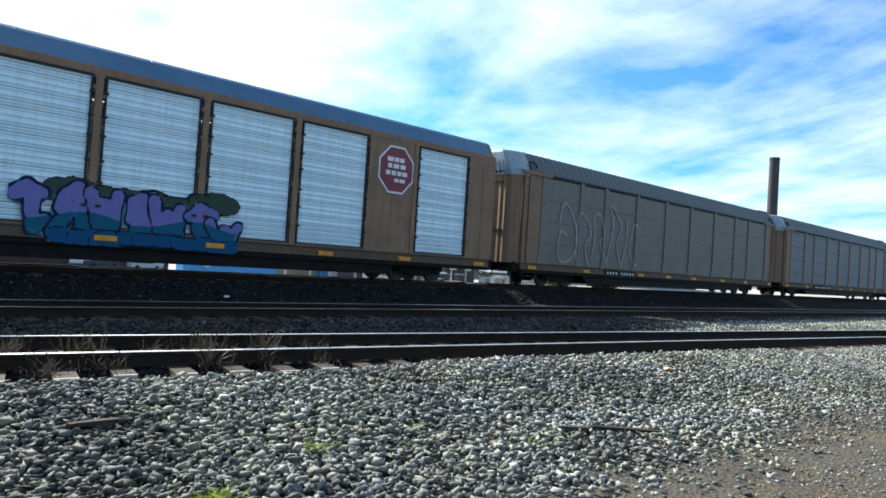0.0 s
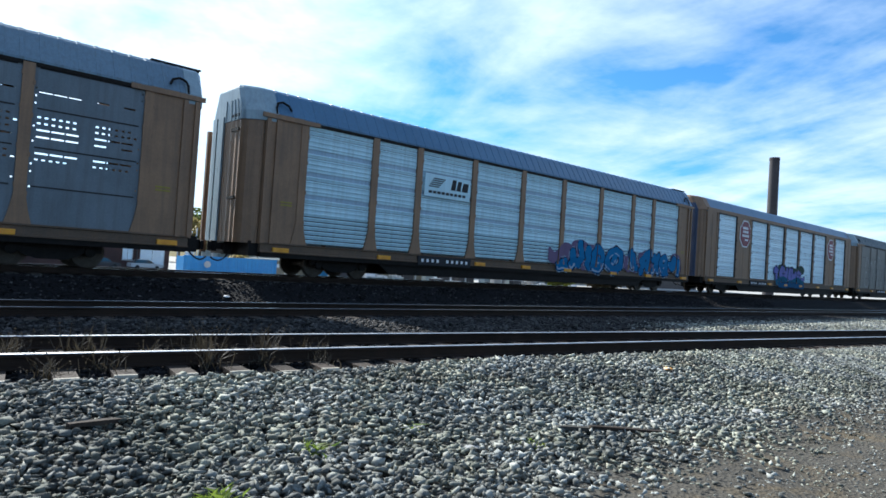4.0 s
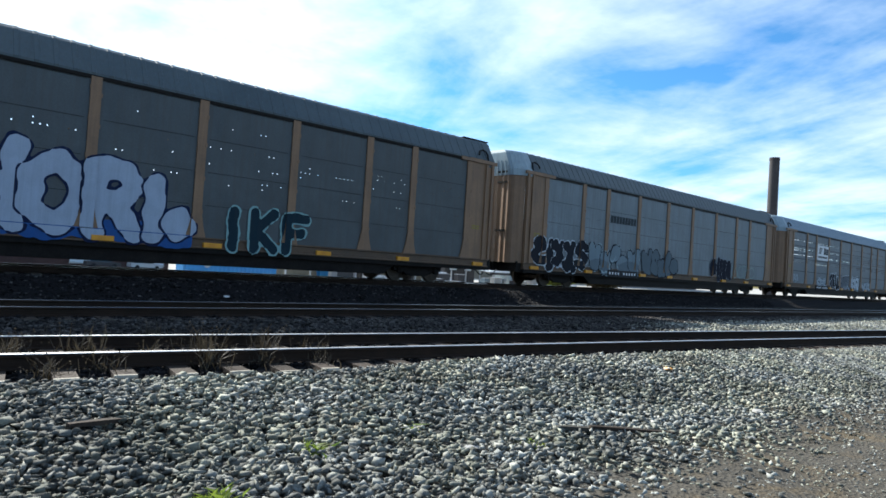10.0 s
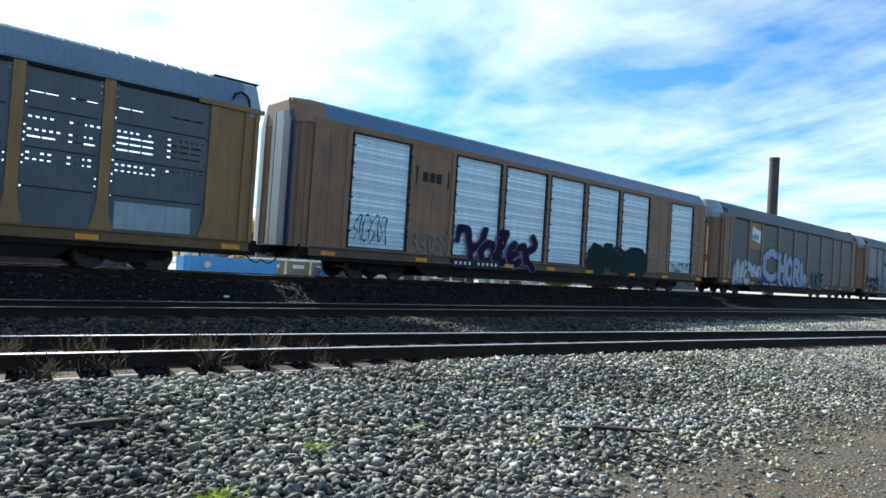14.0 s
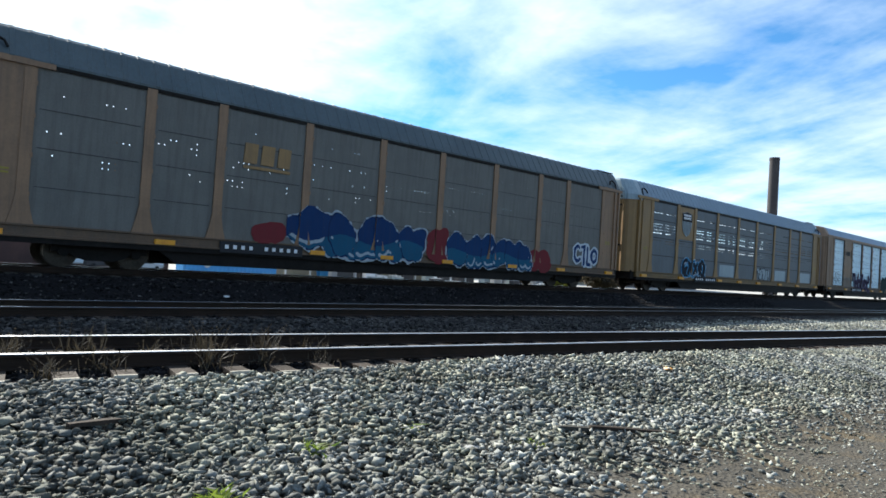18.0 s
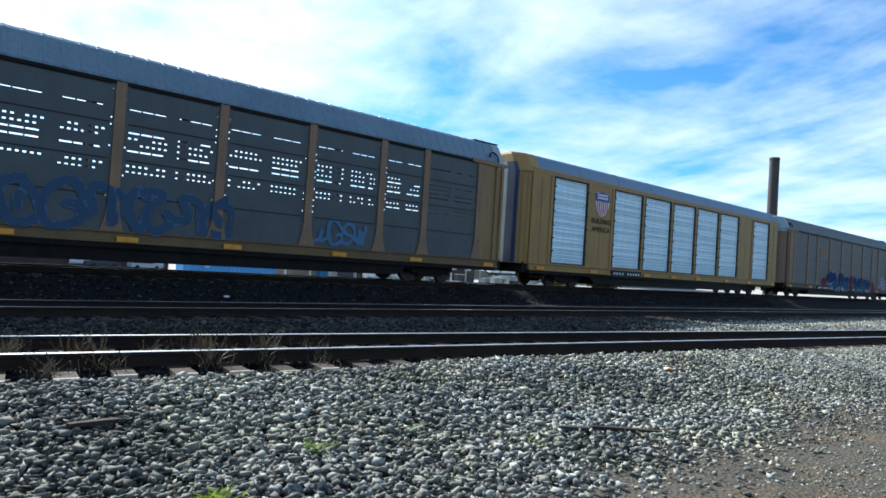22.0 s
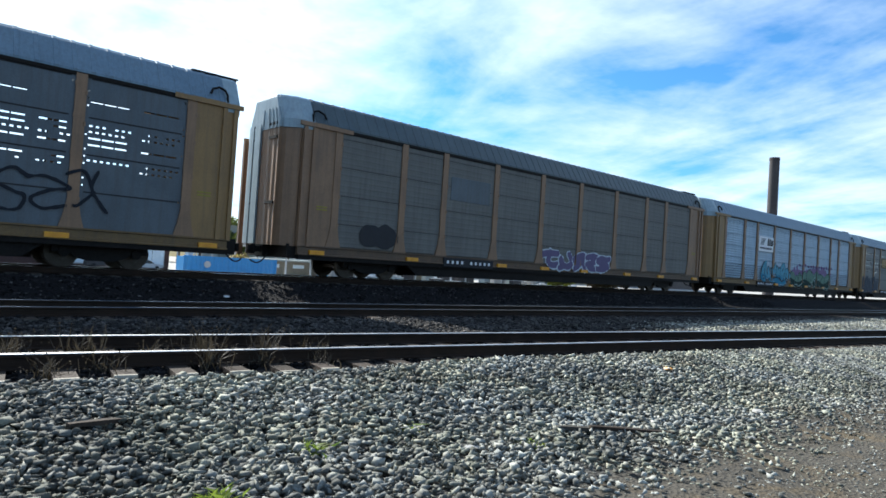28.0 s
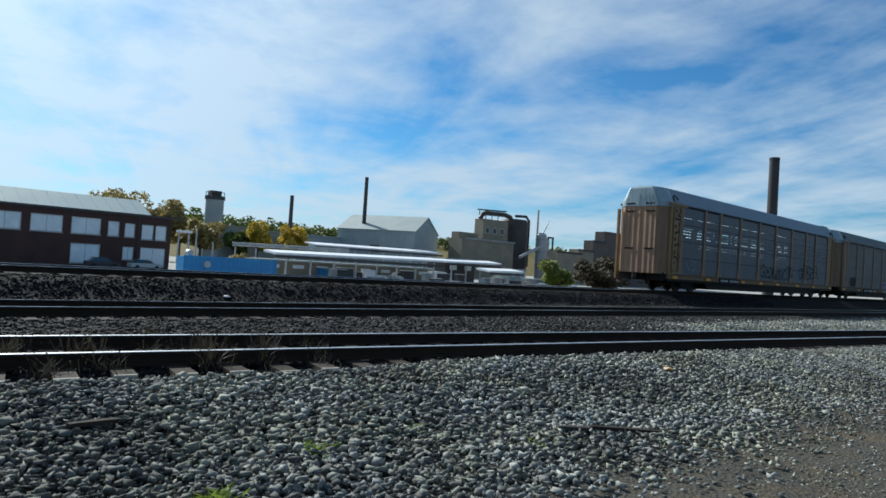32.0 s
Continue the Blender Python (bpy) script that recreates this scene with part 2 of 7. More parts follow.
class Geo:
    """Vertices and faces of one part."""

    def __init__(self):
        self.v, self.f, self.turns = [], [], []

    def use(self, slot):
        """The faces that follow take this material slot."""
        self.turns.append((len(self.f), slot))
        return self

    def add(self, verts, faces):
        k = len(self.v)
        self.v += [tuple(p) for p in verts]
        self.f += [tuple(i + k for i in f) for f in faces]
        return self

    def hexa(self, p):
        """Eight corners: four below, four above, both counter-clockwise."""
        return self.add(p, [(3, 2, 1, 0), (4, 5, 6, 7), (0, 1, 5, 4), (1, 2, 6, 5), (2, 3, 7, 6), (3, 0, 4, 7)])

    def box(self, x0, x1, y0, y1, z0, z1):
        return self.hexa([(x0, y0, z0), (x1, y0, z0), (x1, y1, z0), (x0, y1, z0),
                          (x0, y0, z1), (x1, y0, z1), (x1, y1, z1), (x0, y1, z1)])

    def slab(self, x0, x1, y0, y1, z0, z1, b=0.012):
        """A box with bevelled upright and lying edges on the front."""
        return self.add(
            [(x0, y1, z0), (x1, y1, z0), (x1, y1, z1), (x0, y1, z1),
             (x0, y0 + b, z0), (x1, y0 + b, z0), (x1, y0 + b, z1), (x0, y0 + b, z1),
             (x0 + b, y0, z0 + b), (x1 - b, y0, z0 + b), (x1 - b, y0, z1 - b), (x0 + b, y0, z1 - b)],
            [(0, 3, 2, 1), (8, 9, 10, 11), (4, 5, 9, 8), (5, 6, 10, 9), (6, 7, 11, 10), (7, 4, 8, 11),
             (0, 1, 5, 4), (1, 2, 6, 5), (2, 3, 7, 6), (3, 0, 4, 7)])

    def loft(self, rings, closed=True, caps=True):
        n = len(rings[0])
        k = len(self.v)
        for r in rings:
            self.v += [tuple(p) for p in r]
        for i in range(len(rings) - 1):
            for j in range(n if closed else n - 1):
                a, b = k + i * n + j, k + i * n + (j + 1) % n
                self.f.append((a, b, b + n, a + n))
        if caps:
            self.f.append(tuple(k + j for j in reversed(range(n))))
            self.f.append(tuple(k + (len(rings) - 1) * n + j for j in range(n)))
        return self

    def lathe(self, centre, axis, profile, n=20):
        """Turn (along, radius) pairs about an axis, 'x', 'y' or 'z'."""
        rings = []
        for along, r in profile:
            ring = []
            for j in range(n):
                a = 2 * math.pi * j / n
                c, s = r * math.cos(a), r * math.sin(a)
                p = {"x": (along, c, s), "y": (s, along, c), "z": (c, s, along)}[axis]
                ring.append(tuple(q + o for q, o in zip(p, centre)))
            rings.append(ring)
        return self.loft(rings)

    def tube(self, path, r, n=8):
        path = [Vector(p) for p in path]
        rings = []
        for i, p in enumerate(path):
            d = (path[min(i + 1, len(path) - 1)] - path[max(i - 1, 0)]).normalized()
            side = d.cross(Vector((0.13, 0.21, 1))).normalized()
            up = side.cross(d)
            rr = r[i] if isinstance(r, (list, tuple)) else r
            rings.append([p + (side * math.cos(2 * math.pi * j / n) + up * math.sin(2 * math.pi * j / n)) * rr
                          for j in range(n)])
        return self.loft(rings)

    def flat(self, pts, y0, y1):
        """An outline in x and z, drawn counter-clockwise from the front, with a front at y0 and thickness to y1."""
        n = len(pts)
        k = len(self.v)
        self.v += [(x, y0, z) for x, z in pts] + [(x, y1, z) for x, z in pts]
        self.f.append(tuple(k + i for i in range(n)))
        self.f += [(k + i, k + n + i, k + n + (i + 1) % n, k + (i + 1) % n) for i in range(n)]
        return self

    def mesh(self, name, *mats, smooth=False):
        me = bpy.data.meshes.new(name)
        me.from_pydata(self.v, [], self.f)
        for m in mats:
            me.materials.append(m)
        if self.turns:
            index = np.zeros(len(self.f), dtype=np.int32)
            for start, slot in self.turns:
                index[start:] = slot
            me.polygons.foreach_set("material_index", index)
        if smooth:
            me.polygons.foreach_set("use_smooth", [True] * len(me.polygons))
        me.update()
        return me


def part(name, geo, mat, parent=None, label="", at=None, smooth=False):
    """One mesh object under a thing or a part; geo may be a Geo or a mesh that alike parts share."""
    me = geo if isinstance(geo, bpy.types.Mesh) else geo.mesh(name, mat, smooth=smooth)
    ob = new(name, me)
    if parent:
        ob.parent = parent
    if at:
        ob.matrix_basis = at if isinstance(at, Matrix) else Matrix.Translation(at)
    if label:
        ob["label"] = label
    return ob


SHARED = {}


def shared(key, build, *mats, smooth=False):
    k = (key, *[m.name for m in mats])
    if k not in SHARED:
        SHARED[k] = build().mesh(key if isinstance(key, str) else key[0], *mats, smooth=smooth)
    return SHARED[k]


def thing(name, label, category, at=None, group="", kind=""):
    ob = new(name)
    if at:
        ob.matrix_basis = at if isinstance(at, Matrix) else Matrix.Translation(at)
    return tagged(ob, label, category, group, kind)

# ---- ground and tracks ----
TRACK_C = (19.9, 0.0, 1.07)      # y at x = 0, slope, height of the rail heads
TRACK_B = (14.06, -0.036, 0.57)
TRACK_A = (9.02, -0.139, 0.53)


def ramp01(a, b, t):
    t = np.clip((t - a) / (b - a), 0, 1)
    return t * t * (3 - 2 * t)


def ground_z(x, y):
    """Height of the ground: road edge, ballast bank, yard tracks, the main line's bed and the lower works yard."""
    x, y = np.asarray(x, float), np.asarray(y, float)
    to_a = y - (TRACK_A[0] + TRACK_A[1] * x)
    near = 0.03 + (0.25 + 0.05 * ramp01(4.0, 7.0, x)) * ramp01(-4.0, -1.5, to_a)
    bed = near + 0.05 * ramp01(-1.2, -0.8, to_a) * (1 - ramp01(4.0, 7.0, x)) + 0.05 * ramp01(2.0, 3.5, to_a)
    to_c = y - TRACK_C[0]
    bed = bed + (0.86 - bed) * ramp01(-3.2, -1.75, to_c)
    bed = bed + (-1.8 - bed) * ramp01(1.9, 7.5, to_c)
    return bed


def ground_material():
    m = bpy.data.materials.new("gravel, dirt and shade-darkened bed")
    m.use_nodes = True
    n = Nodes(m.node_tree)
    at = n.tree.nodes.new("ShaderNodeTexCoord").outputs["Object"]
    xyz = n.tree.nodes.new("ShaderNodeSeparateXYZ")
    n.plug(xyz.inputs[0], at)
    big, fine = n.noise(at, 0.45, 5, 0.6, 0.4), n.noise(at, 22, 5, 0.7)
    cells = n.tree.nodes.new("ShaderNodeTexVoronoi")
    n.plug(cells.inputs["Vector"], at)
    cells.inputs["Scale"].default_value = 26
    # darker than the loose stones, so their gaps look shaded by colour
    grey = n.ramp(cells.outputs["Color"], [(0.2, (0.018, 0.018, 0.017)), (0.85, (0.085, 0.085, 0.080))])
    dirt = n.ramp(n.math("ADD", n.math("MULTIPLY", big, 0.5), n.math("MULTIPLY", fine, 0.5)),
                  [(0.3, (0.043, 0.039, 0.032)), (0.7, (0.097, 0.088, 0.073))])
    rusty = n.ramp(n.noise(at, 1.7, 4, 0.6, 0.5), [(0.52, (0, 0, 0)), (0.68, (0.35, 0.35, 0.35))])
    dirt = n.mix(rusty, dirt, (0.16, 0.11, 0.05, 1))
    # ground beyond the near track: grime and train shade in one near-black colour
    shaded_bed = n.ramp(fine, [(0.3, (0.007, 0.0065, 0.007)), (0.75, (0.019, 0.018, 0.019))])
    yard = n.ramp(big, [(0.3, (0.26, 0.25, 0.23)), (0.7, (0.42, 0.41, 0.385))])
    edge = n.math("ADD", xyz.outputs[1], n.math("MULTIPLY", big, 2.4))
    gravel = n.ramp(n.math("DIVIDE", n.math("SUBTRACT", edge, 4.0), 0.9), [(0.0, (0, 0, 0)), (1.0, (1, 1, 1))])
    c = n.mix(gravel, dirt, grey)
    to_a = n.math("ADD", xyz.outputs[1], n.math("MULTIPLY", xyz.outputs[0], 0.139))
    c = n.mix(n.ramp(n.math("SUBTRACT", to_a, 7.6), [(0.0, (0, 0, 0)), (0.4, (1, 1, 1))]), c, shaded_bed)
    c = n.mix(n.ramp(n.math("DIVIDE", n.math("SUBTRACT", xyz.outputs[1], 22.0), 4.0), [(0.0, (0, 0, 0)), (1, (1, 1, 1))]), c, yard)
    b = n.tree.nodes.new("ShaderNodeBsdfPrincipled")
    n.plug(b.inputs["Base Color"], c)
    b.inputs["Roughness"].default_value = 0.92
    b.inputs["Specular IOR Level"].default_value = 0.12
    h = n.tree.nodes.new("ShaderNodeBump")
    h.inputs["Strength"].default_value, h.inputs["Distance"].default_value = 0.6, 0.03
    n.plug(h.inputs["Height"], n.math("ADD", cells.outputs["Distance"], fine))
    n.plug(b.inputs["Normal"], h.outputs[0])
    o = n.tree.nodes.new("ShaderNodeOutputMaterial")
    n.plug(o.inputs[0], b.outputs[0])
    return m


def build_ground():
    xs = np.concatenate([[-4000, -1500, -600, -250, -120, -60, -30], np.arange(-15, 40, 0.5), np.arange(40, 120, 4),
                         [150, 250, 500, 1200, 4000]])
    ys = np.concatenate([[-4000, -800, -150, -40, -12, -5], np.arange(-2, 30, 0.22), [34, 45, 70, 120, 300, 900, 4200]])
    gx, gy = np.meshgrid(xs, ys)
    gz = ground_z(gx, gy)
    near = (np.abs(gx) < 60) & (gy > -3) & (gy < 24)
    rng = np.random.default_rng(3)
    gz = gz + near * rng.normal(0, 0.012, gz.shape)
    g = Geo()
    g.v = np.stack([gx.ravel(), gy.ravel(), gz.ravel()], 1).tolist()
    w = len(xs)
    g.f = [(j * w + i, j * w + i + 1, (j + 1) * w + i + 1, (j + 1) * w + i) for j in range(len(ys) - 1) for i in range(w - 1)]
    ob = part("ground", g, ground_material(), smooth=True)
    tagged(ob, "grey ballast, brown dirt and grimy, shade-darkened ground of a rail yard", "ground", kind="structure")


def build_track(track, x0, x1, tie_from, tie_to, label, bright, end):
    y, slope, z = track
    yaw = math.degrees(math.atan(slope))
    t = thing("railway_track", label, "railway track", pose(0, y, z, 0, 0, yaw), kind="structure")
    # rail: foot, web and head, with a polished running surface
    for s in (-1, 1):
        c = s * 0.7535
        prof = [(-0.07, -0.17), (0.07, -0.17), (0.07, -0.155), (0.012, -0.14), (0.012, -0.05), (0.036, -0.04),
                (0.036, -0.008), (-0.036, -0.008), (-0.036, -0.04), (-0.012, -0.05), (-0.012, -0.14), (-0.07, -0.155)]
        web = Geo().loft([[(x, c + a, b) for a, b in prof] for x in (x0, x1)])
        rail = part("rail", web, RAIL_SIDE, t, "rust-brown steel rail with a bright head")
        head = Geo().loft([[(x, c + a, b) for a, b in ((-0.034, -0.0075), (0.034, -0.0075), (0.03, 0.0), (-0.03, 0.0))] for x in (x0, x1)])
        part("rail_head", head, bright, rail)

    def tie():
        """A sawn tie, dark with creosote, its weathered end left pale."""
        b = 0.02
        g = Geo().use(1)

        def ring(y, k):
            return [(0.115 - k, y, -0.34), (-0.115 + k, y, -0.34), (-0.115 + k, y, -0.165 - k), (0.115 - k, y, -0.165 - k)]
        g.loft([ring(-1.42, b), ring(-1.42 + b, 0), ring(-1.35, 0)])
        g.use(0)
        return g.loft([ring(-1.35, 0), ring(1.3 - b, 0), ring(1.3, b)])

    rng = random.Random(5)
    x = tie_from
    while x < tie_to:
        part("tie", shared("tie", tie, TIE, end), TIE, t, at=pose(x, rng.uniform(-0.05, 0.05), rng.uniform(-0.012, 0.004), 0, rng.uniform(-1, 1), rng.uniform(-1.5, 1.5)))
        x += 0.585
    return t


def stones(name, label, spots, sizes, mat, seed):
    """Many loose stones in one mesh, each a small uneven block."""
    rng = np.random.default_rng(seed)
    base = np.array([(-1, -1, -1), (1, -1, -1), (1, 1, -1), (-1, 1, -1), (-1, -1, 1), (1, -1, 1), (1, 1, 1), (-1, 1, 1)]) * 0.72
    tri = np.array([(0, 3, 2), (0, 2, 1), (4, 5, 6), (4, 6, 7), (0, 1, 5), (0, 5, 4), (1, 2, 6), (1, 6, 5), (2, 3, 7), (2, 7, 6), (3, 0, 4), (3, 4, 7)])
    n = len(spots)
    v = np.repeat(base[None], n, 0) * rng.uniform(0.75, 1.12, (n, 8, 1)) + rng.normal(0, 0.13, (n, 8, 3))
    # broken to wedges and shards: a narrower top and one thin end
    v[:, 4:, :2] *= rng.uniform(0.15, 1.0, (n, 1, 1))
    v[:, 4:, :2] += rng.normal(0, 0.25, (n, 1, 2))
    v[:, [1, 2, 5, 6], 1:] *= rng.uniform(0.3, 1.05, (n, 1, 1))
    v *= rng.uniform((0.85, 0.45, 0.28), (1.6, 1.1, 0.75), (n, 3))[:, None]
    a, b = rng.uniform(0, 2 * np.pi, n), rng.normal(0, 0.72, n)
    ca, sa, cb, sb = np.cos(a), np.sin(a), np.cos(b), np.sin(b)
    x, y, z = v[..., 0], v[..., 1], v[..., 2]
    y, z = y * cb[:, None] - z * sb[:, None], y * sb[:, None] + z * cb[:, None]
    x, y = x * ca[:, None] - y * sa[:, None], x * sa[:, None] + y * ca[:, None]
    v = np.stack([x, y, z], -1) * (np.asarray(sizes) / 2)[:, None, None] + np.asarray(spots)[:, None]
    f = (tri[None] + 8 * np.arange(n)[:, None, None]).reshape(-1)
    me = bpy.data.meshes.new(name)
    me.vertices.add(n * 8)
    me.vertices.foreach_set("co", v.reshape(-1).astype(np.float32))
    me.loops.add(len(f))
    me.loops.foreach_set("vertex_index", f.astype(np.int32))
    me.polygons.add(n * 12)
    me.polygons.foreach_set("loop_start", np.arange(0, n * 36, 3, dtype=np.int32))
    me.materials.append(mat)
    me.update(calc_edges=True)
    ob = new(name, me)
    return tagged(ob, label, "gravel", kind="stuff")


def dirt_edge(x):
    """Where the dirt beside the road gives way to the bank's stones."""
    return np.interp(x, (0, 2.6, 4, 5.5, 9, 14, 30), (2.3, 2.6, 2.95, 3.15, 3.2, 3.0, 2.9)) + 0.18 * np.sin(x * 2.3) * np.sin(x * 0.9 + 1)


def build_gravel():
    rng = np.random.default_rng(11)
    # bank of clean ballast below the nearest track
    n = 54000
    u = rng.uniform(0, 1, n)
    x = -0.5 + 15.5 * u ** 1.25
    s = rng.uniform(0, 1, n)
    top = TRACK_A[0] + TRACK_A[1] * x - 1.36 + 0.2 * ramp01(4.0, 7.5, x)
    y = 0.6 + (top - 0.6) * s
    edge = dirt_edge(x) + rng.normal(0, 0.55, n)
    thin = rng.uniform(0, 1, n) < 0.36
    keep = ((y > edge) | thin) & (x > 0.06 * y - 0.3) & (x < 4.4 * y + 1.2)
    x, y, edge = x[keep], y[keep], edge[keep]
    size = rng.uniform(0.035, 0.112, len(x)) * np.clip(0.45 + 0.7 * (y - edge + 0.3), 0.35, 1) * np.clip(1.15 - 0.03 * x, 0.7, 1)
    z = ground_z(x, y) + size * 0.1 + rng.uniform(-0.01, 0.065, len(x)) * (y > edge)
    stones("ballast_bank", "loose clean grey crushed-stone ballast in a sloping bank", np.stack([x, y, z], 1), size, STONE, 1)
    # the bank's other end, beyond the near weeds
    n = 15000
    x = rng.uniform(-9, 0.5, n)
    low = dirt_edge(x) + rng.normal(0, 0.5, n)
    y = low + (TRACK_A[0] + TRACK_A[1] * x - 1.36 - low) * rng.uniform(0, 1, n)
    keep = x < 0.06 * y - 0.25
    x, y = x[keep], y[keep]
    size = rng.uniform(0.04, 0.115, len(x))
    stones("near_ballast_bank", "loose grey ballast in a sloping bank", np.stack([x, y, ground_z(x, y) + size * 0.15], 1), size, STONE, 7)
    # far end of the bank
    n = 20000
    x = rng.uniform(13, 26, n)
    top = TRACK_A[0] + TRACK_A[1] * x - 1.18
    y = 3.2 + (top - 3.2) * rng.uniform(0, 1, n)
    size = rng.uniform(0.035, 0.08, n)
    z = ground_z(x, y) + size * 0.15
    stones("far_ballast_bank", "loose grey ballast along the track's edge", np.stack([x, y, z], 1), size, STONE, 2)
    # ballast between the tracks: oily under the rails, dustier on the shoulders; both colours carry the train's shade
    n = 105000
    x = rng.uniform(-9, 45, n)
    lo = TRACK_A[0] + TRACK_A[1] * x - 1.2
    hi = TRACK_C[0] - 1.2
    y = lo + (hi - lo) * rng.uniform(0, 1, n)
    keep = x < 4.2 * y
    x, y = x[keep], y[keep]
    size = rng.uniform(0.045, 0.11, len(x))
    z = ground_z(x, y) + size * 0.15
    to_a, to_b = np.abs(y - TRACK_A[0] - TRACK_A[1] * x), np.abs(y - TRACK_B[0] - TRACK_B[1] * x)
    oily_shaded = np.minimum(to_a, to_b) + rng.normal(0, 0.12, len(x)) < 1.3
    # the main line's bank gets the dark stones too, as painted train shade
    oily_shaded |= (y > TRACK_C[0] - 3.1) & (rng.uniform(0, 1, len(x)) < 0.85)
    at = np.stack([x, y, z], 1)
    stones("track_ballast", "grimy ballast of the yard tracks and main line bank, darkened for shade", at[oily_shaded], size[oily_shaded], GRIME_SHADE_STONE, 4)
    # paler stones past the train's shadow edge put the sunlit strip into colour
    clean = ~oily_shaded & (x > 17.0 + rng.normal(0, 1.0, len(x))) & (y < 10.2 + rng.normal(0, 0.35, len(x)))
    dusty = ~oily_shaded & ~clean
    stones("shoulder_ballast", "dusty ballast on the shoulders between the yard tracks, darkened for shade", at[dusty], size[dusty], SHOULDER_STONE, 6)
    stones("clean_ballast", "paler ballast for the sunlit strip where the yard tracks part", at[clean], size[clean], STONE, 8)


# ---- the train ----
HALF = 13.63
BAYS = (-12.0, -9.2, -7.2, -4.35, -1.4, 1.4, 4.35, 7.2, 9.2, 12.0)
SIDE = 1.5


def roof_profile(grow=0.0):
    return [(-SIDE - 0.02, 4.93), (-SIDE - 0.02 - grow, 5.02), (-1.10 - grow * 0.7, 5.74 + grow * 0.7), (-0.95, 5.84 + grow), (-0.4, 5.89 + grow),
            (0.4, 5.89 + grow), (0.95, 5.84 + grow), (1.10 + grow * 0.7, 5.74 + grow * 0.7), (SIDE + 0.02 + grow, 5.02), (SIDE + 0.02, 4.93)]


def make_roof(ribbed):
    """One sheet-metal roof whose profile swells at each rib."""
    n, swell, half = (62, 0.015, 0.05) if ribbed else (9, 0.012, 0.03)
    over = 0.55 if ribbed else 0.27
    rings = [[(-HALF + over, a, b) for a, b in roof_profile()]]
    for i in range(n):
        x = -HALF + 0.8 + (2 * HALF - 1.6) * i / (n - 1)
        for d, grow in ((-half - 0.01, 0), (-half, swell), (half, swell), (half + 0.01, 0)):
            rings.append([(x + d, a, b) for a, b in roof_profile(grow)])
    rings.append([(HALF - over, a, b) for a, b in roof_profile()])
    return Geo().loft(rings)


def make_roof_rail():
    g = Geo()
    for s in (-1, 1):
        g.box(-HALF + 0.5, HALF - 0.5, s * (SIDE + 0.02) - 0.03, s * (SIDE + 0.02) + 0.03, 4.86, 4.95)
    return g


def end_curve(y, half, s):
    """How far the rounded end stands out at y, for an end that is 2 x half wide; the trailing end (s < 0) is the deeper."""
    t = 1 - abs(y) / half
    return HALF - 0.28 + (0.56 if s < 0 else 0.2) * math.sin(min(1.0, t * 2.8) * math.pi / 2)


def make_cap(rear, low, start=0.68):
    """Boxed sheet-metal end of the roof, rounded in plan like the doors under it."""
    s = -1 if rear else 1
    rings = []
    for z, half, back in ((low, 1.0, 0.0), (4.93, 1.0, 0.0), (5.02, 1.0, 0.0), (5.40, 0.855, 0.0), (5.74, 0.73, 0.0), (5.82, 0.66, 0.02), (5.88, 0.5, 0.08), (5.905, 0.27, 0.2)):
        if z < low:
            continue
        h = (SIDE + 0.035) * half
        ring = [(s * (HALF - start), -h, z)]
        for i in range(19):
            y = h * math.sin((-1 + 2 * i / 18) * math.pi / 2)
            ring.append((s * (end_curve(y, h, s) + 0.014 - back), y, z))
        ring.append((s * (HALF - start), h, z))
        rings.append(ring[::s])
    return Geo().loft(rings)


def make_end_strip(rear, y0, y1, z0, z1, out):
    """An upright band that follows the rounded end, leaning in with the roof above the eaves."""
    s = -1 if rear else 1
    h = SIDE + 0.035
    rings = []
    for z, k in ((z0, 1.0), (4.93, 1.0), (5.02, 1.0), (5.40, 0.855), (5.74, 0.73)):
        if z > z1:
            break
        ys = [(y0 + (y1 - y0) * i / 4) * k for i in range(5)]
        ring = [(s * (end_curve(y, h * k, s) + out), y, z) for y in ys] + [(s * (end_curve(y, h * k, s) - 0.03), y, z) for y in reversed(ys)]
        rings.append(ring[::s])
    return Geo().loft(rings)


def make_grab_iron(rear):
    """A bent black bar on the shoulder of the roof's end."""
    s = -1 if rear else 1
    return Geo().tube([(s * (HALF - 0.62), -SIDE - 0.03, 5.0), (s * (HALF - 0.62), -SIDE + 0.02, 5.22), (s * (HALF - 0.68), -SIDE + 0.08, 5.36),
                       (s * (HALF - 0.85), -SIDE + 0.10, 5.42), (s * (HALF - 1.05), -SIDE + 0.06, 5.33), (s * (HALF - 1.12), -SIDE + 0.0, 5.18)], 0.035, 6)


def make_roof_step():
    """Dark step board over the leading end of the roof."""
    g = Geo().box(HALF - 1.5, HALF - 0.1, -0.95, -0.55, 5.87, 5.905)
    for x in (HALF - 1.4, HALF - 0.2):
        g.box(x - 0.05, x + 0.05, -0.9, -0.6, 5.80, 5.90)
    return g


def make_sill(near):
    """A rolled channel: two flanges and a recessed web."""
    s = -1 if near else 1
    prof = [(1.38, 0.72), (1.575, 0.72), (1.575, 0.755), (1.52, 0.77), (1.52, 0.975), (1.575, 0.99), (1.575, 1.03), (1.38, 1.03)]
    if not near:
        prof = prof[::-1]
    return Geo().loft([[(x, s * a, b) for a, b in prof] for x in (HALF - 0.35, -HALF + 0.35)])


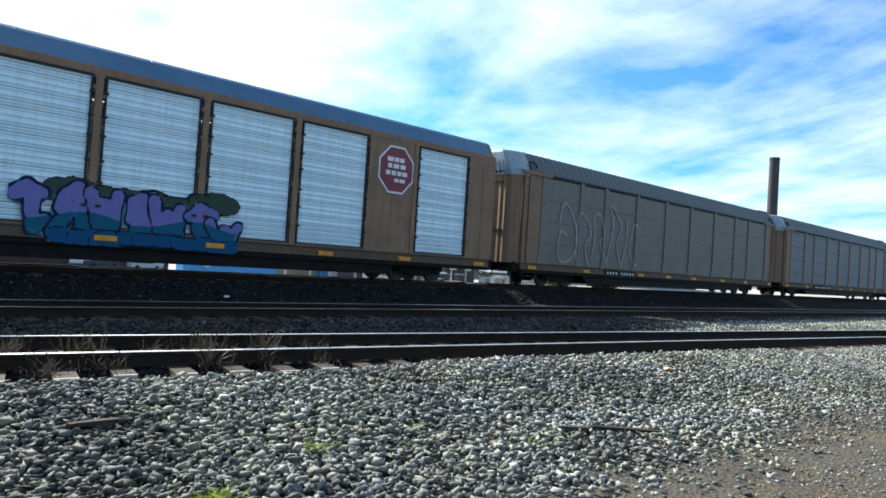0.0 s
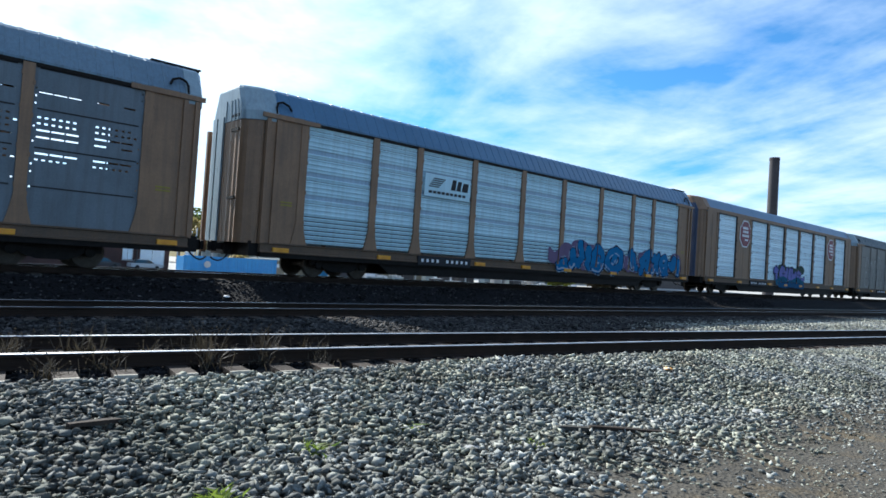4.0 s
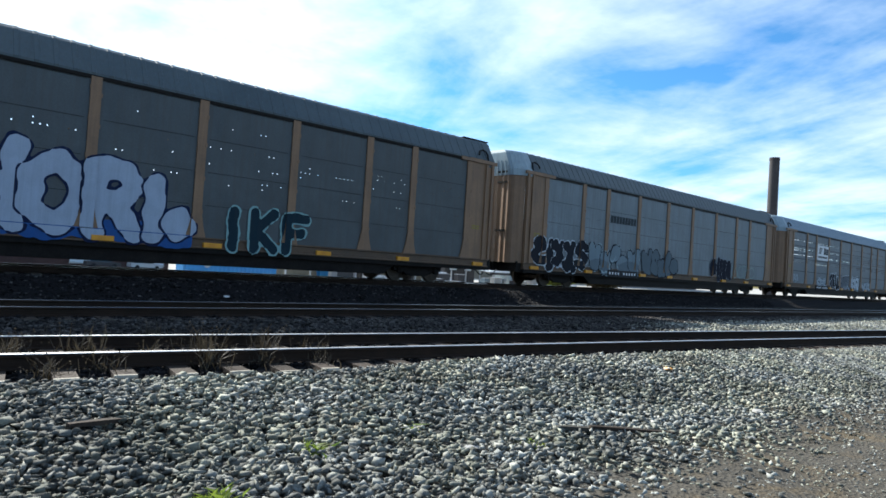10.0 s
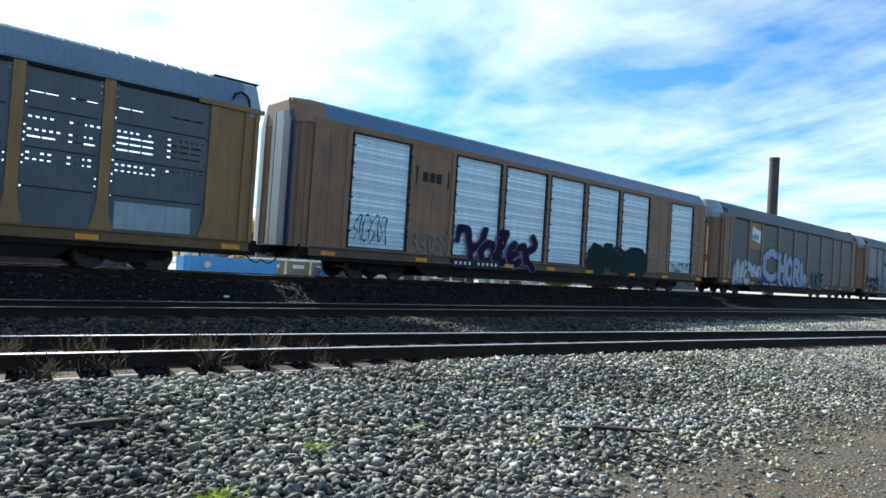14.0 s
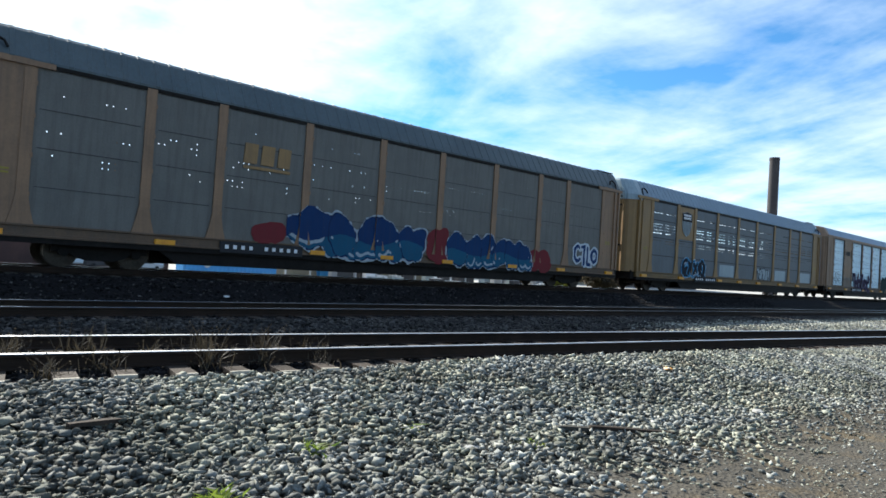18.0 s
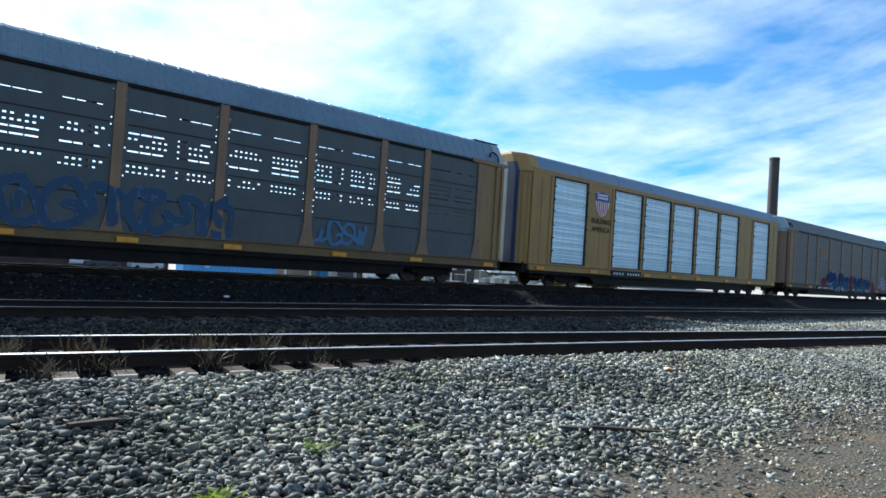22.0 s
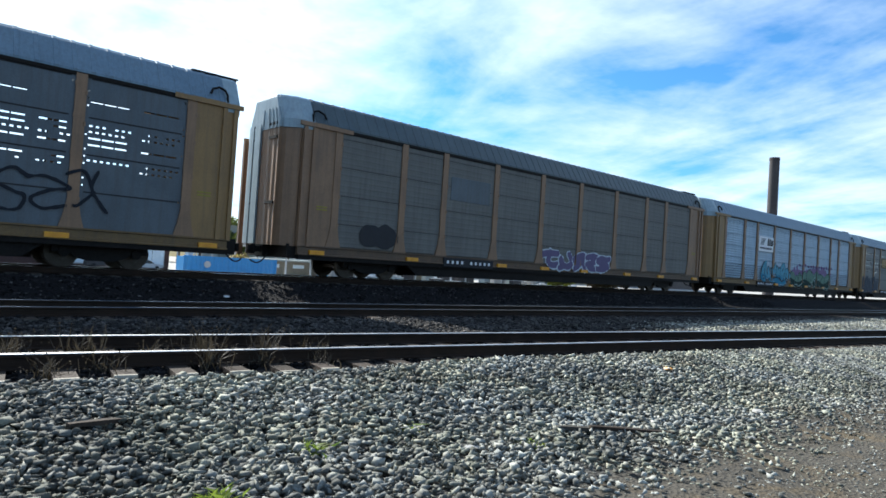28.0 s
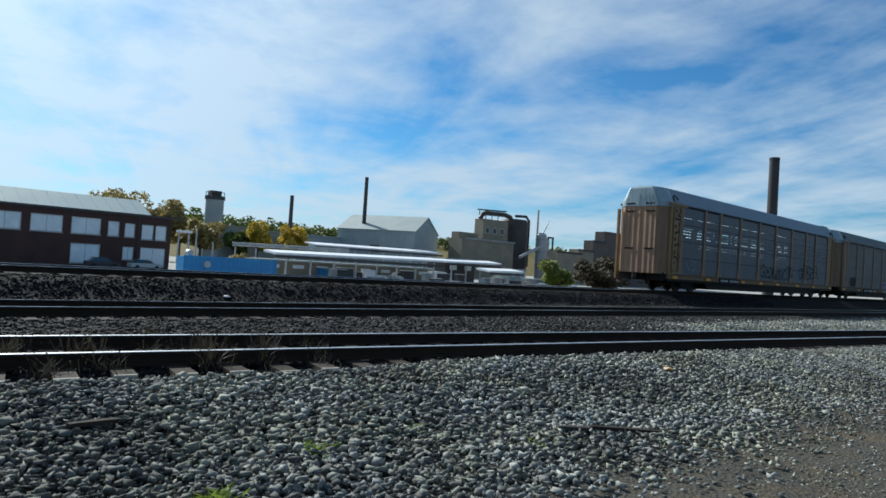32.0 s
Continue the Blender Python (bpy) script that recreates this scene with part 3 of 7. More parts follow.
def make_underframe():
    g = Geo()
    g.box(-HALF + 0.1, HALF - 0.1, -0.4, 0.4, 0.62, 0.98)
    g.box(-HALF + 0.2, HALF - 0.2, -SIDE + 0.08, SIDE - 0.08, 0.93, 1.0)
    for i in range(15):
        x = -9.8 + 19.6 * i / 14
        g.box(x - 0.06, x + 0.06, -SIDE + 0.1, SIDE - 0.1, 0.68, 0.93)
    for q in (-1, 1):
        y0, y1 = sorted((q * 1.40, q * 1.52))
        g.box(-HALF + 0.4, HALF - 0.4, y0, y1, 0.58, 0.715)
    # deep fish-bellied sills between the bogies
    for q in (-1, 1):
        y0, y1 = sorted((q * 1.38, q * 1.28))
        g.flat([(-8.75, 0.62), (-8.2, 0.24), (8.2, 0.24), (8.75, 0.62)], y0, y1)
    g.box(-8.6, 8.6, -0.35, 0.35, 0.2, 0.64)
    g.box(-1.4, 0.5, -0.95, -0.55, 0.32, 0.75)
    g.lathe((2.0, -0.8, 0.62), "x", [(-0.6, 0.02), (-0.58, 0.2), (0.58, 0.2), (0.6, 0.02)], 12)
    for s in (-1, 1):
        g.box(s * (HALF - 0.2) - 0.16, s * (HALF - 0.2) + 0.16, -SIDE + 0.1, SIDE - 0.1, 0.60, 1.05)
    return g


def make_post(near, flare):
    s = -1 if near else 1
    g = Geo()
    y0, y1 = s * (SIDE - 0.03), s * (SIDE + 0.055)
    if flare:
        pts = [(-0.30, 0.98), (0.30, 0.98), (0.20, 1.35), (0.13, 1.75), (0.13, 4.92), (-0.13, 4.92), (-0.13, 1.75), (-0.20, 1.35)]
    else:
        pts = [(-0.09, 0.98), (0.09, 0.98), (0.09, 5.0), (-0.09, 5.0)]
    if near:
        g.flat(pts, y1, y0)
        for z in (1.9, 2.85, 3.8, 4.6):
            g.box(-0.15, -0.10, y1 - 0.015, y1, z, z + 0.11)
            g.box(0.10, 0.15, y1 - 0.015, y1, z - 0.2, z - 0.09)
    else:
        g.flat([(-x, z) for x, z in pts], y1, y0)
        g.v = [(-x, y, z) for x, y, z in g.v]
        g.f = [tuple(reversed(f)) for f in g.f]
    return g


def make_rib_panel(w, inset, banded, top=4.86, sharp=False):
    """One corrugated sheet with rolled ribs lying along the car; dark open joints low down, and recessed strips in a
    darker material where banded.
    """
    g = Geo()
    y = -SIDE + inset
    z0, z1 = 1.06, top
    n = 26
    step = (z1 - z0) / n
    line, dark, dull = [], [], []
    for i in range(n):
        z = z0 + i * step
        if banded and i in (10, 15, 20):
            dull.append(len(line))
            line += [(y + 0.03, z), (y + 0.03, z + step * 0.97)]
            continue
        low = i < 7 or sharp
        d = 0.022 if sharp else 0.026 if low else 0.016
        if low and (not sharp or i % 3 == 0 or i < 4) or i % 5 == 4 or i == n - 1:
            dark.append(len(line))
            line += [(y + 0.012, z), (y + 0.012, z + (0.014 if sharp else 0.03 if i < 7 else 0.014))]
        else:
            line.append((y, z))
        line += [(y, z + step * 0.40), (y, z + step * 0.52), (y - d, z + step * 0.62), (y - d, z + step * 0.9)]
    line.append((y, z1))
    ring = [[(x, a, b) for a, b in line] + [(x, y + 0.05, z1), (x, y + 0.05, z0)] for x in (-w / 2, w / 2)]
    g.loft(ring)
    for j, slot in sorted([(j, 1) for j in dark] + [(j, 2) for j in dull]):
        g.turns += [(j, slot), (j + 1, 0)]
    return g


def make_flat_panel(w, seed, holes):
    """A side panel of one sheet; holes: share of the rows that are punched and let daylight through."""
    rng = random.Random(seed)
    y0, y1 = -SIDE - 0.005, -SIDE + 0.02
    x0, x1 = -w / 2, w / 2
    if not holes:
        # shallow ribs pressed into the sheet, and the lapped seams
        line, dark = [], []
        z = 1.04
        i = 0
        while z < 4.7:
            if i % 5 == 4:
                dark.append(len(line))
                line += [(y0 + 0.008, z), (y0 + 0.008, z + 0.016)]
            line += [(y0, z + 0.035), (y0, z + 0.14), (y0 - 0.004, z + 0.15), (y0 - 0.004, z + 0.18)]
            z += 0.19
            i += 1
        dark.append(len(line))
        line += [(y0 + 0.008, 4.83), (y0 + 0.008, 4.88), (y0, 4.885), (y0, 4.9)]
        g = Geo().loft([[(x, a, b) for a, b in line] + [(x, y1, 4.9), (x, y1, 1.04)] for x in (x0, x1)])
        for j in dark:
            g.turns += [(j, 1), (j + 1, 0)]
        return g
    punched = []
    half = w * 0.5
    for z in (4.24, 3.62, 3.47, 3.31, 3.14, 2.74, 2.58):
        if rng.random() > holes + (0.3 if z > 4 or holes < 0.3 else 0.1):
            continue
        sparse = holes < 0.3
        slots = not sparse and z in (4.24, 3.14) or not sparse and rng.random() < 0.25
        tall = 0.045 if slots else 0.035 if sparse else 0.05
        pitch = 0.32 if slots else 0.155
        for side in (0, 1):
            if rng.random() < 0.04:
                continue
            a = x0 + 0.14 + side * half
            e = a + half * rng.choice((0.6, 0.8, 0.8) if sparse else (0.78, 0.86, 0.9))
            x = a
            while x + pitch < e:
                if rng.random() < (0.35 if sparse else 0.94):
                    punched.append((round(x, 3), round(x + pitch - (0.035 if slots else 0.12 if sparse else 0.075), 3), z, z + tall))
                x += pitch
    z = 1.92
    while z < 4.7 and holes > 0.3:
        for a in (x0 + 0.06, x1 - 0.10):
            if rng.random() < 0.5 and not any(h[2] - 0.06 < z < h[3] + 0.01 for h in punched):
                punched.append((round(a, 3), round(a + 0.04, 3), round(z, 3), round(z + 0.045, 3)))
        z += 0.185
    return panel_open(x0, x1, 1.04, 4.9, y0, y1, punched)


def panel_open(x0, x1, z0, z1, y0, y1, holes):
    """One connected sheet in x and z with openings punched through it."""
    zs = sorted({z0, z1, *[h[2] for h in holes], *[h[3] for h in holes]})
    g = Geo()
    seen = {}

    def at(x, y, z):
        k = (round(x, 4), round(y, 4), round(z, 4))
        if k not in seen:
            seen[k] = len(g.v)
            g.v.append(k)
        return seen[k]
    for c, d in zip(zs, zs[1:]):
        m = (c + d) / 2
        row = sorted(h for h in holes if h[2] < m < h[3])
        x = x0
        spans = []
        for h in row:
            if h[0] > x + 1e-4:
                spans.append((x, h[0]))
            x = max(x, h[1])
        spans.append((x, x1))
        for a, b in spans:
            g.f.append((at(a, y0, c), at(b, y0, c), at(b, y0, d), at(a, y0, d)))
            g.f.append((at(a, y1, d), at(b, y1, d), at(b, y1, c), at(a, y1, c)))
            g.f.append((at(a, y0, d), at(a, y1, d), at(a, y1, c), at(a, y0, c)))
            g.f.append((at(b, y0, c), at(b, y1, c), at(b, y1, d), at(b, y0, d)))
    return g


def make_gasket(w):
    """Dark frame round a ribbed panel, with the hooks that hold it."""
    a, b = w / 2 + 0.03, w / 2 - 0.015
    g = Geo()
    for s in (-1, 1):
        g.box(min(s * a, s * b), max(s * a, s * b), -SIDE - 0.045, -SIDE + 0.01, 1.07, 4.99)
        for z in (1.6, 2.2, 2.75, 3.4, 3.9, 4.5):
            g.box(min(s * (a + 0.05), s * (b - 0.03)), max(s * (a + 0.05), s * (b - 0.03)), -SIDE - 0.105, -SIDE - 0.04, z, z + 0.06)
    g.box(-b, b, -SIDE - 0.045, -SIDE + 0.01, 1.07, 1.115)
    return g.box(-b, b, -SIDE - 0.045, -SIDE + 0.01, 4.93, 4.99)


def make_far_panel(w, open_side):
    g = Geo()
    y0, y1 = SIDE - 0.02, SIDE + 0.005
    if not open_side:
        return g.box(-w / 2, w / 2, y0, y1, 1.04, 4.9)
    m = w / 2 - 0.04
    return panel_open(-w / 2, w / 2, 1.04, 4.9, y0, y1, [(-m, m, 1.75, 2.86), (-m, m, 2.9, 4.87)])


def make_bay_plate(w):
    g = Geo().slab(-w / 2, w / 2, -SIDE - 0.025, -SIDE + 0.02, 1.03, 5.0)
    g.box(-0.012, 0.012, -SIDE - 0.032, -SIDE - 0.024, 1.1, 4.85)
    return g


def make_pillar(rear, near):
    """Flat steel side of the end enclosure."""
    s, q = (-1 if rear else 1), (-1 if near else 1)
    a, b = sorted((s * 12.0, s * (HALF - 0.28)))
    ya, yb = sorted((q * (SIDE - 0.05), q * (SIDE + 0.03)))
    return Geo().box(a, b, ya, yb, 0.98, 5.0)


def build_pillar(car, rear, near, boxed, paint):
    s, q = (-1 if rear else 1), (-1 if near else 1)
    p = part("end_pillar", shared(("end_pillar", rear, near), lambda: make_pillar(rear, near), paint), paint, car)
    deep = 0.06 if boxed else 0.015
    for x in (12.95, HALF - 0.36) if boxed else (12.7,):
        def stiffener():
            ya, yb = sorted((q * (SIDE + 0.03), q * (SIDE + 0.03 + deep)))
            half = 0.06 if boxed else 0.012
            return Geo().box(s * x - half, s * x + half, ya, yb, 1.0, 4.82)
        part("stiffener", shared(("stiffener", s, q, x), stiffener, paint), paint, p)
    if boxed and near:
        for dz in (0.0, 0.09):
            part("stencil", shared(("stencil", s), lambda: Geo().slab(s * 12.5 - 0.2, s * 12.5 + 0.2, -SIDE - 0.036, -SIDE - 0.029, 2.2, 2.25, 0.002), STENCIL), STENCIL, p, "faded yellow stencil bar", at=(0, 0, dz))
    if boxed:
        def header():
            a, b = sorted((s * 11.5, s * (HALF - 0.15)))
            ya, yb = sorted((q * (SIDE + 0.03), q * (SIDE + 0.10)))
            return Geo().box(a, b, ya, yb, 4.84, 4.97)
        part("header", shared(("header", s, q), header, paint), paint, p)


def make_end_doors(rear, leaf):
    """One leaf of the folding end doors, rounded at the car's corner, with slots for its latches."""
    s = -1 if rear else 1
    pts = []
    for i in range(13):
        y = SIDE - 0.04 - (SIDE - 0.05) * (i / 12) ** 1.6
        pts.append((s * (end_curve(y, SIDE, s) - (0.02 if i % 2 else 0)), leaf * y))
    inner = [(x - s * 0.05, y) for x, y in pts]
    rings = [[(x, y, z) for x, y in pts + inner[::-1]] for z in (0.98, 4.78)]
    if s * leaf > 0:
        rings.reverse()
    return Geo().loft(rings)


def make_fold_doors(rear, leaf):
    """One leaf of the accordion end doors: upright folds, nearly to the roof."""
    s = -1 if rear else 1
    pts = []
    n = 14
    for i in range(n + 1):
        y = SIDE - 0.04 - (SIDE - 0.05) * (i / n) ** 1.4
        pts.append((s * (end_curve(y, SIDE, s) + (0.03 if i % 2 else -0.02)), leaf * y))
    inner = [(x - s * 0.05, y) for x, y in pts]
    rings = [[(x, y * k, z) for x, y in pts + inner[::-1]] for z, k in ((0.98, 1.0), (4.98, 1.0))]
    if s * leaf > 0:
        rings.reverse()
    return Geo().loft(rings)


def make_latch(rear):
    s = -1 if rear else 1
    x = s * (HALF + 0.28) if rear else HALF - 0.08
    return Geo().slab(x - 0.025, x + 0.025, -0.27, 0.27, 0, 0.09)


def make_end_post():
    """Thin dark upright rod beside the far edge of the doors."""
    x, y = -HALF - 0.24, SIDE - 0.10
    return Geo().loft([[(x - 0.09, y - 0.06, z), (x + 0.09, y - 0.06, z), (x + 0.09, y + 0.06, z), (x - 0.09, y + 0.06, z)] for z in (0.62, 2.4, 4.6)])


def make_coupler(rear):
    s = -1 if rear else 1
    g = Geo()
    end = HALF + 0.62
    a, b = sorted((s * (HALF - 0.3), s * (end - 0.18)))
    g.box(a, b, -0.11, 0.11, 0.74, 0.92)
    g.lathe((s * (end - 0.14), 0.05, 0.83), "z", [(-0.17, 0.05), (-0.16, 0.15), (0.16, 0.15), (0.17, 0.05)], 10)
    g.lathe((s * (end - 0.02), -0.12, 0.83), "z", [(-0.14, 0.03), (-0.13, 0.07), (0.13, 0.07), (0.14, 0.03)], 8)
    g.box(min(s * (HALF - 0.1), s * (HALF + 0.22)), max(s * (HALF - 0.1), s * (HALF + 0.22)), -0.28, 0.28, 0.62, 1.0)
    return g


def make_hose(rear):
    s = -1 if rear else 1
    pts = []
    for i in range(9):
        t = i / 8
        pts.append((s * (HALF + 0.05 + 0.62 * t), -0.32 - 0.1 * math.sin(t * 3), 0.72 - 0.34 * math.sin(t * math.pi * 0.75)))
    return Geo().tube(pts, 0.024, 6)


def make_side_frame(near):
    q = -1 if near else 1
    y0, y1 = sorted((q * 0.92, q * 1.08))
    g = Geo()
    top = [(-1.15, 0.40), (-1.15, 0.60), (-0.75, 0.66), (-0.35, 0.72), (0.35, 0.72), (0.75, 0.66), (1.15, 0.60), (1.15, 0.40),
           (0.75, 0.40), (0.62, 0.30), (0.34, 0.20), (-0.34, 0.20), (-0.62, 0.30), (-0.75, 0.40)]
    g.flat(top[::-1], y0, y1)
    for x in (-0.875, 0.875):
        g.lathe((x, q * 1.08, 0.42), "y", [(-0.06, 0.04), (-0.05, 0.13), (0.05, 0.13), (0.06, 0.04)], 12)
    for x in (-0.2, 0, 0.2):
        g.lathe((x, q * 1.0, 0.44), "z", [(-0.17, 0.02), (-0.16, 0.07), (0.16, 0.07), (0.17, 0.02)], 8)
    return g


def make_wheelset():
    g = Geo()
    g.lathe((0, 0, 0), "y", [(-1.0, 0.02), (-0.99, 0.075), (0.99, 0.075), (1.0, 0.02)], 10)
    for s in (-1, 1):
        k = s * 0.76
        prof = [(k - 0.075, 0.1), (k - 0.075, 0.30), (k - 0.068, 0.41), (k + 0.05, 0.417), (k + 0.058, 0.44), (k + 0.072, 0.44), (k + 0.075, 0.30), (k + 0.03, 0.12)]
        if s > 0:
            prof = [(2 * k - a, r) for a, r in reversed(prof)]
        g.lathe((0, 0, 0), "y", prof, 28)
        for j in range(4):
            a = j * math.pi / 2
            x, z = 0.24 * math.cos(a), 0.24 * math.sin(a)
            g.box(x - 0.03, x + 0.03, s * 0.835 - 0.012, s * 0.835 + 0.012, z - 0.03, z + 0.03)
    return g


# ---- paint on the cars ----
PAINTS = {}


def paint(r, g, b):
    k = (r, g, b)
    if k not in PAINTS:
        PAINTS[k] = material("spray paint", (r * 0.82, g * 0.82, b * 0.82), (r, g, b), 0.75, 0, 30, 2.5, 0.03, 0.15, matt=True)
    return PAINTS[k]


# bent lines on a unit square, from which the painted shapes are drawn
LETTERS = {
    "C": [[(0.9, 0.85), (0.5, 1.0), (0.1, 0.75), (0.1, 0.25), (0.5, 0.0), (0.9, 0.15)]],
    "F": [[(0.15, 0), (0.15, 1), (0.9, 1)], [(0.15, 0.55), (0.75, 0.55)]],
    "H": [[(0.12, 0), (0.12, 1)], [(0.88, 0), (0.88, 1)], [(0.12, 0.5), (0.88, 0.5)]],
    "I": [[(0.5, 0), (0.5, 1)]],
    "K": [[(0.15, 0), (0.15, 1)], [(0.9, 1), (0.2, 0.5), (0.9, 0)]],
    "L": [[(0.2, 1), (0.2, 0), (0.85, 0)]],
    "O": [[(0.5, 1), (0.1, 0.75), (0.1, 0.25), (0.5, 0), (0.9, 0.25), (0.9, 0.75), (0.5, 1)]],
    "R": [[(0.12, 0), (0.12, 1), (0.7, 1), (0.9, 0.75), (0.65, 0.5), (0.12, 0.5)], [(0.5, 0.5), (0.92, 0)]],
    "T": [[(0.05, 0.95), (0.95, 1)], [(0.5, 0.97), (0.5, 0)]],
    "Y": [[(-0.1, 0.72), (0.0, 0.98), (0.3, 0.98), (0.38, 0.6), (0.5, 0.42)], [(1.0, 1.05), (0.85, 0.6), (0.5, 0.42), (0.45, 0.0)]],
    "a": [[(0.9, 0.55), (0.5, 0.6), (0.1, 0.35), (0.3, 0.02), (0.75, 0.15), (0.9, 0.55), (0.85, 0.1), (1.1, 0.0)]],
    "l": [[(0.0, 0.15), (0.5, 0.6), (0.75, 1.0), (0.4, 1.0), (0.25, 0.4), (0.4, 0.0), (0.9, 0.12)]],
    "e": [[(0.1, 0.28), (0.8, 0.4), (0.6, 0.65), (0.2, 0.5), (0.1, 0.2), (0.5, 0.0), (1.0, 0.15)]],
    "k": [[(0.0, 0.55), (0.3, 0.6), (0.4, 0.0)], [(0.8, 1.0), (0.95, 0.7), (0.4, 0.3), (0.85, -0.25)]],
    "o": [[(0.5, 0.8), (0.2, 0.55), (0.4, 0.2), (0.75, 0.4), (0.5, 0.8)]],
}
SHAPES = [
    [[(0.05, 0.1), (0.1, 0.8), (0.45, 1.0), (0.62, 0.7), (0.4, 0.45), (0.75, 0.3), (1.0, 0.6)]],
    [[(0.9, 0.9), (0.45, 1.0), (0.15, 0.75), (0.5, 0.55), (0.9, 0.35), (0.6, 0.02), (0.05, 0.12)]],
    [[(0.5, 0.98), (0.1, 0.7), (0.12, 0.2), (0.5, 0.0), (0.9, 0.25), (0.85, 0.75), (0.5, 0.98)], [(0.42, 0.4), (0.6, 0.62)]],
    [[(0.0, 0.9), (0.25, 0.1), (0.45, 0.15), (0.5, 0.7), (0.62, 0.1), (0.8, 0.1), (1.0, 0.95)]],
    [[(0.1, 0.0), (0.2, 0.55), (0.15, 1.0), (0.55, 0.9), (0.85, 0.6), (0.5, 0.4), (0.9, 0.0)]],
    [[(0.0, 0.72), (0.4, 0.95), (1.0, 0.85)], [(0.55, 0.9), (0.45, 0.4), (0.6, 0.05), (0.95, 0.2)]],
    [[(0.1, 1.0), (0.05, 0.4), (0.3, 0.02), (0.6, 0.2), (0.62, 0.7), (0.7, 0.15), (1.0, 0.0)]],
    [[(0.95, 0.75), (0.6, 1.0), (0.15, 0.85), (0.05, 0.35), (0.4, 0.0), (0.9, 0.12), (0.85, 0.45), (0.5, 0.42)]],
    [[(0.1, 0.05), (0.35, 0.6), (0.1, 0.95)], [(0.35, 0.55), (0.7, 0.95), (0.95, 0.8)], [(0.4, 0.5), (0.75, 0.05), (1.0, 0.1)]],
]


def flowing(line, n=5):
    """The bent line drawn with a swinging arm: a smooth curve through its points."""
    p = [line[0], *line, line[-1]]
    out = []
    for a, b, c, d in zip(p, p[1:], p[2:], p[3:]):
        for i in range(n):
            t = i / n
            out.append(tuple(0.5 * (2 * b[k] + (c[k] - a[k]) * t + (2 * a[k] - 5 * b[k] + 4 * c[k] - d[k]) * t * t
                                    + (3 * b[k] - a[k] - 3 * c[k] + d[k]) * t ** 3) for k in (0, 1)))
    return out + [line[-1]]


def reach(px, pz, lines):
    """Distance from points to bent lines."""
    d = np.full(px.shape, 9.0)
    for line in lines:
        for (ax, az), (bx, bz) in zip(line, line[1:]):
            vx, vz = bx - ax, bz - az
            t = np.clip(((px - ax) * vx + (pz - az) * vz) / (vx * vx + vz * vz + 1e-9), 0, 1)
            d = np.minimum(d, np.hypot(px - ax - t * vx, pz - az - t * vz))
    return d


def smoothed(layer, xs, zs, rounds=3):
    """Corners of the cells, eased along the edges where two coats of paint meet."""
    nz, nx = layer.shape
    wide = np.pad(layer, 1, constant_values=-9)
    vx, vz = np.meshgrid(xs, zs)
    across = wide[:-1, 1:-1] != wide[1:, 1:-1]          # edges lying between corner (r, c) and (r, c + 1)
    upright = wide[1:-1, :-1] != wide[1:-1, 1:]         # edges standing between corner (r, c) and (r + 1, c)
    for _ in range(rounds):
        sx, sz, k = np.zeros_like(vx), np.zeros_like(vz), np.zeros_like(vx)
        for a, b, on in ((np.s_[:, :-1], np.s_[:, 1:], across), (np.s_[:-1, :], np.s_[1:, :], upright)):
            for here, there in ((a, b), (b, a)):
                sx[here] += np.where(on, vx[there], 0)
                sz[here] += np.where(on, vz[there], 0)
                k[here] += on
        ease = k > 1
        vx = np.where(ease, 0.4 * vx + 0.6 * sx / np.maximum(k, 1), vx)
        vz = np.where(ease, 0.4 * vz + 0.6 * sz / np.maximum(k, 1), vz)
    return vx, vz


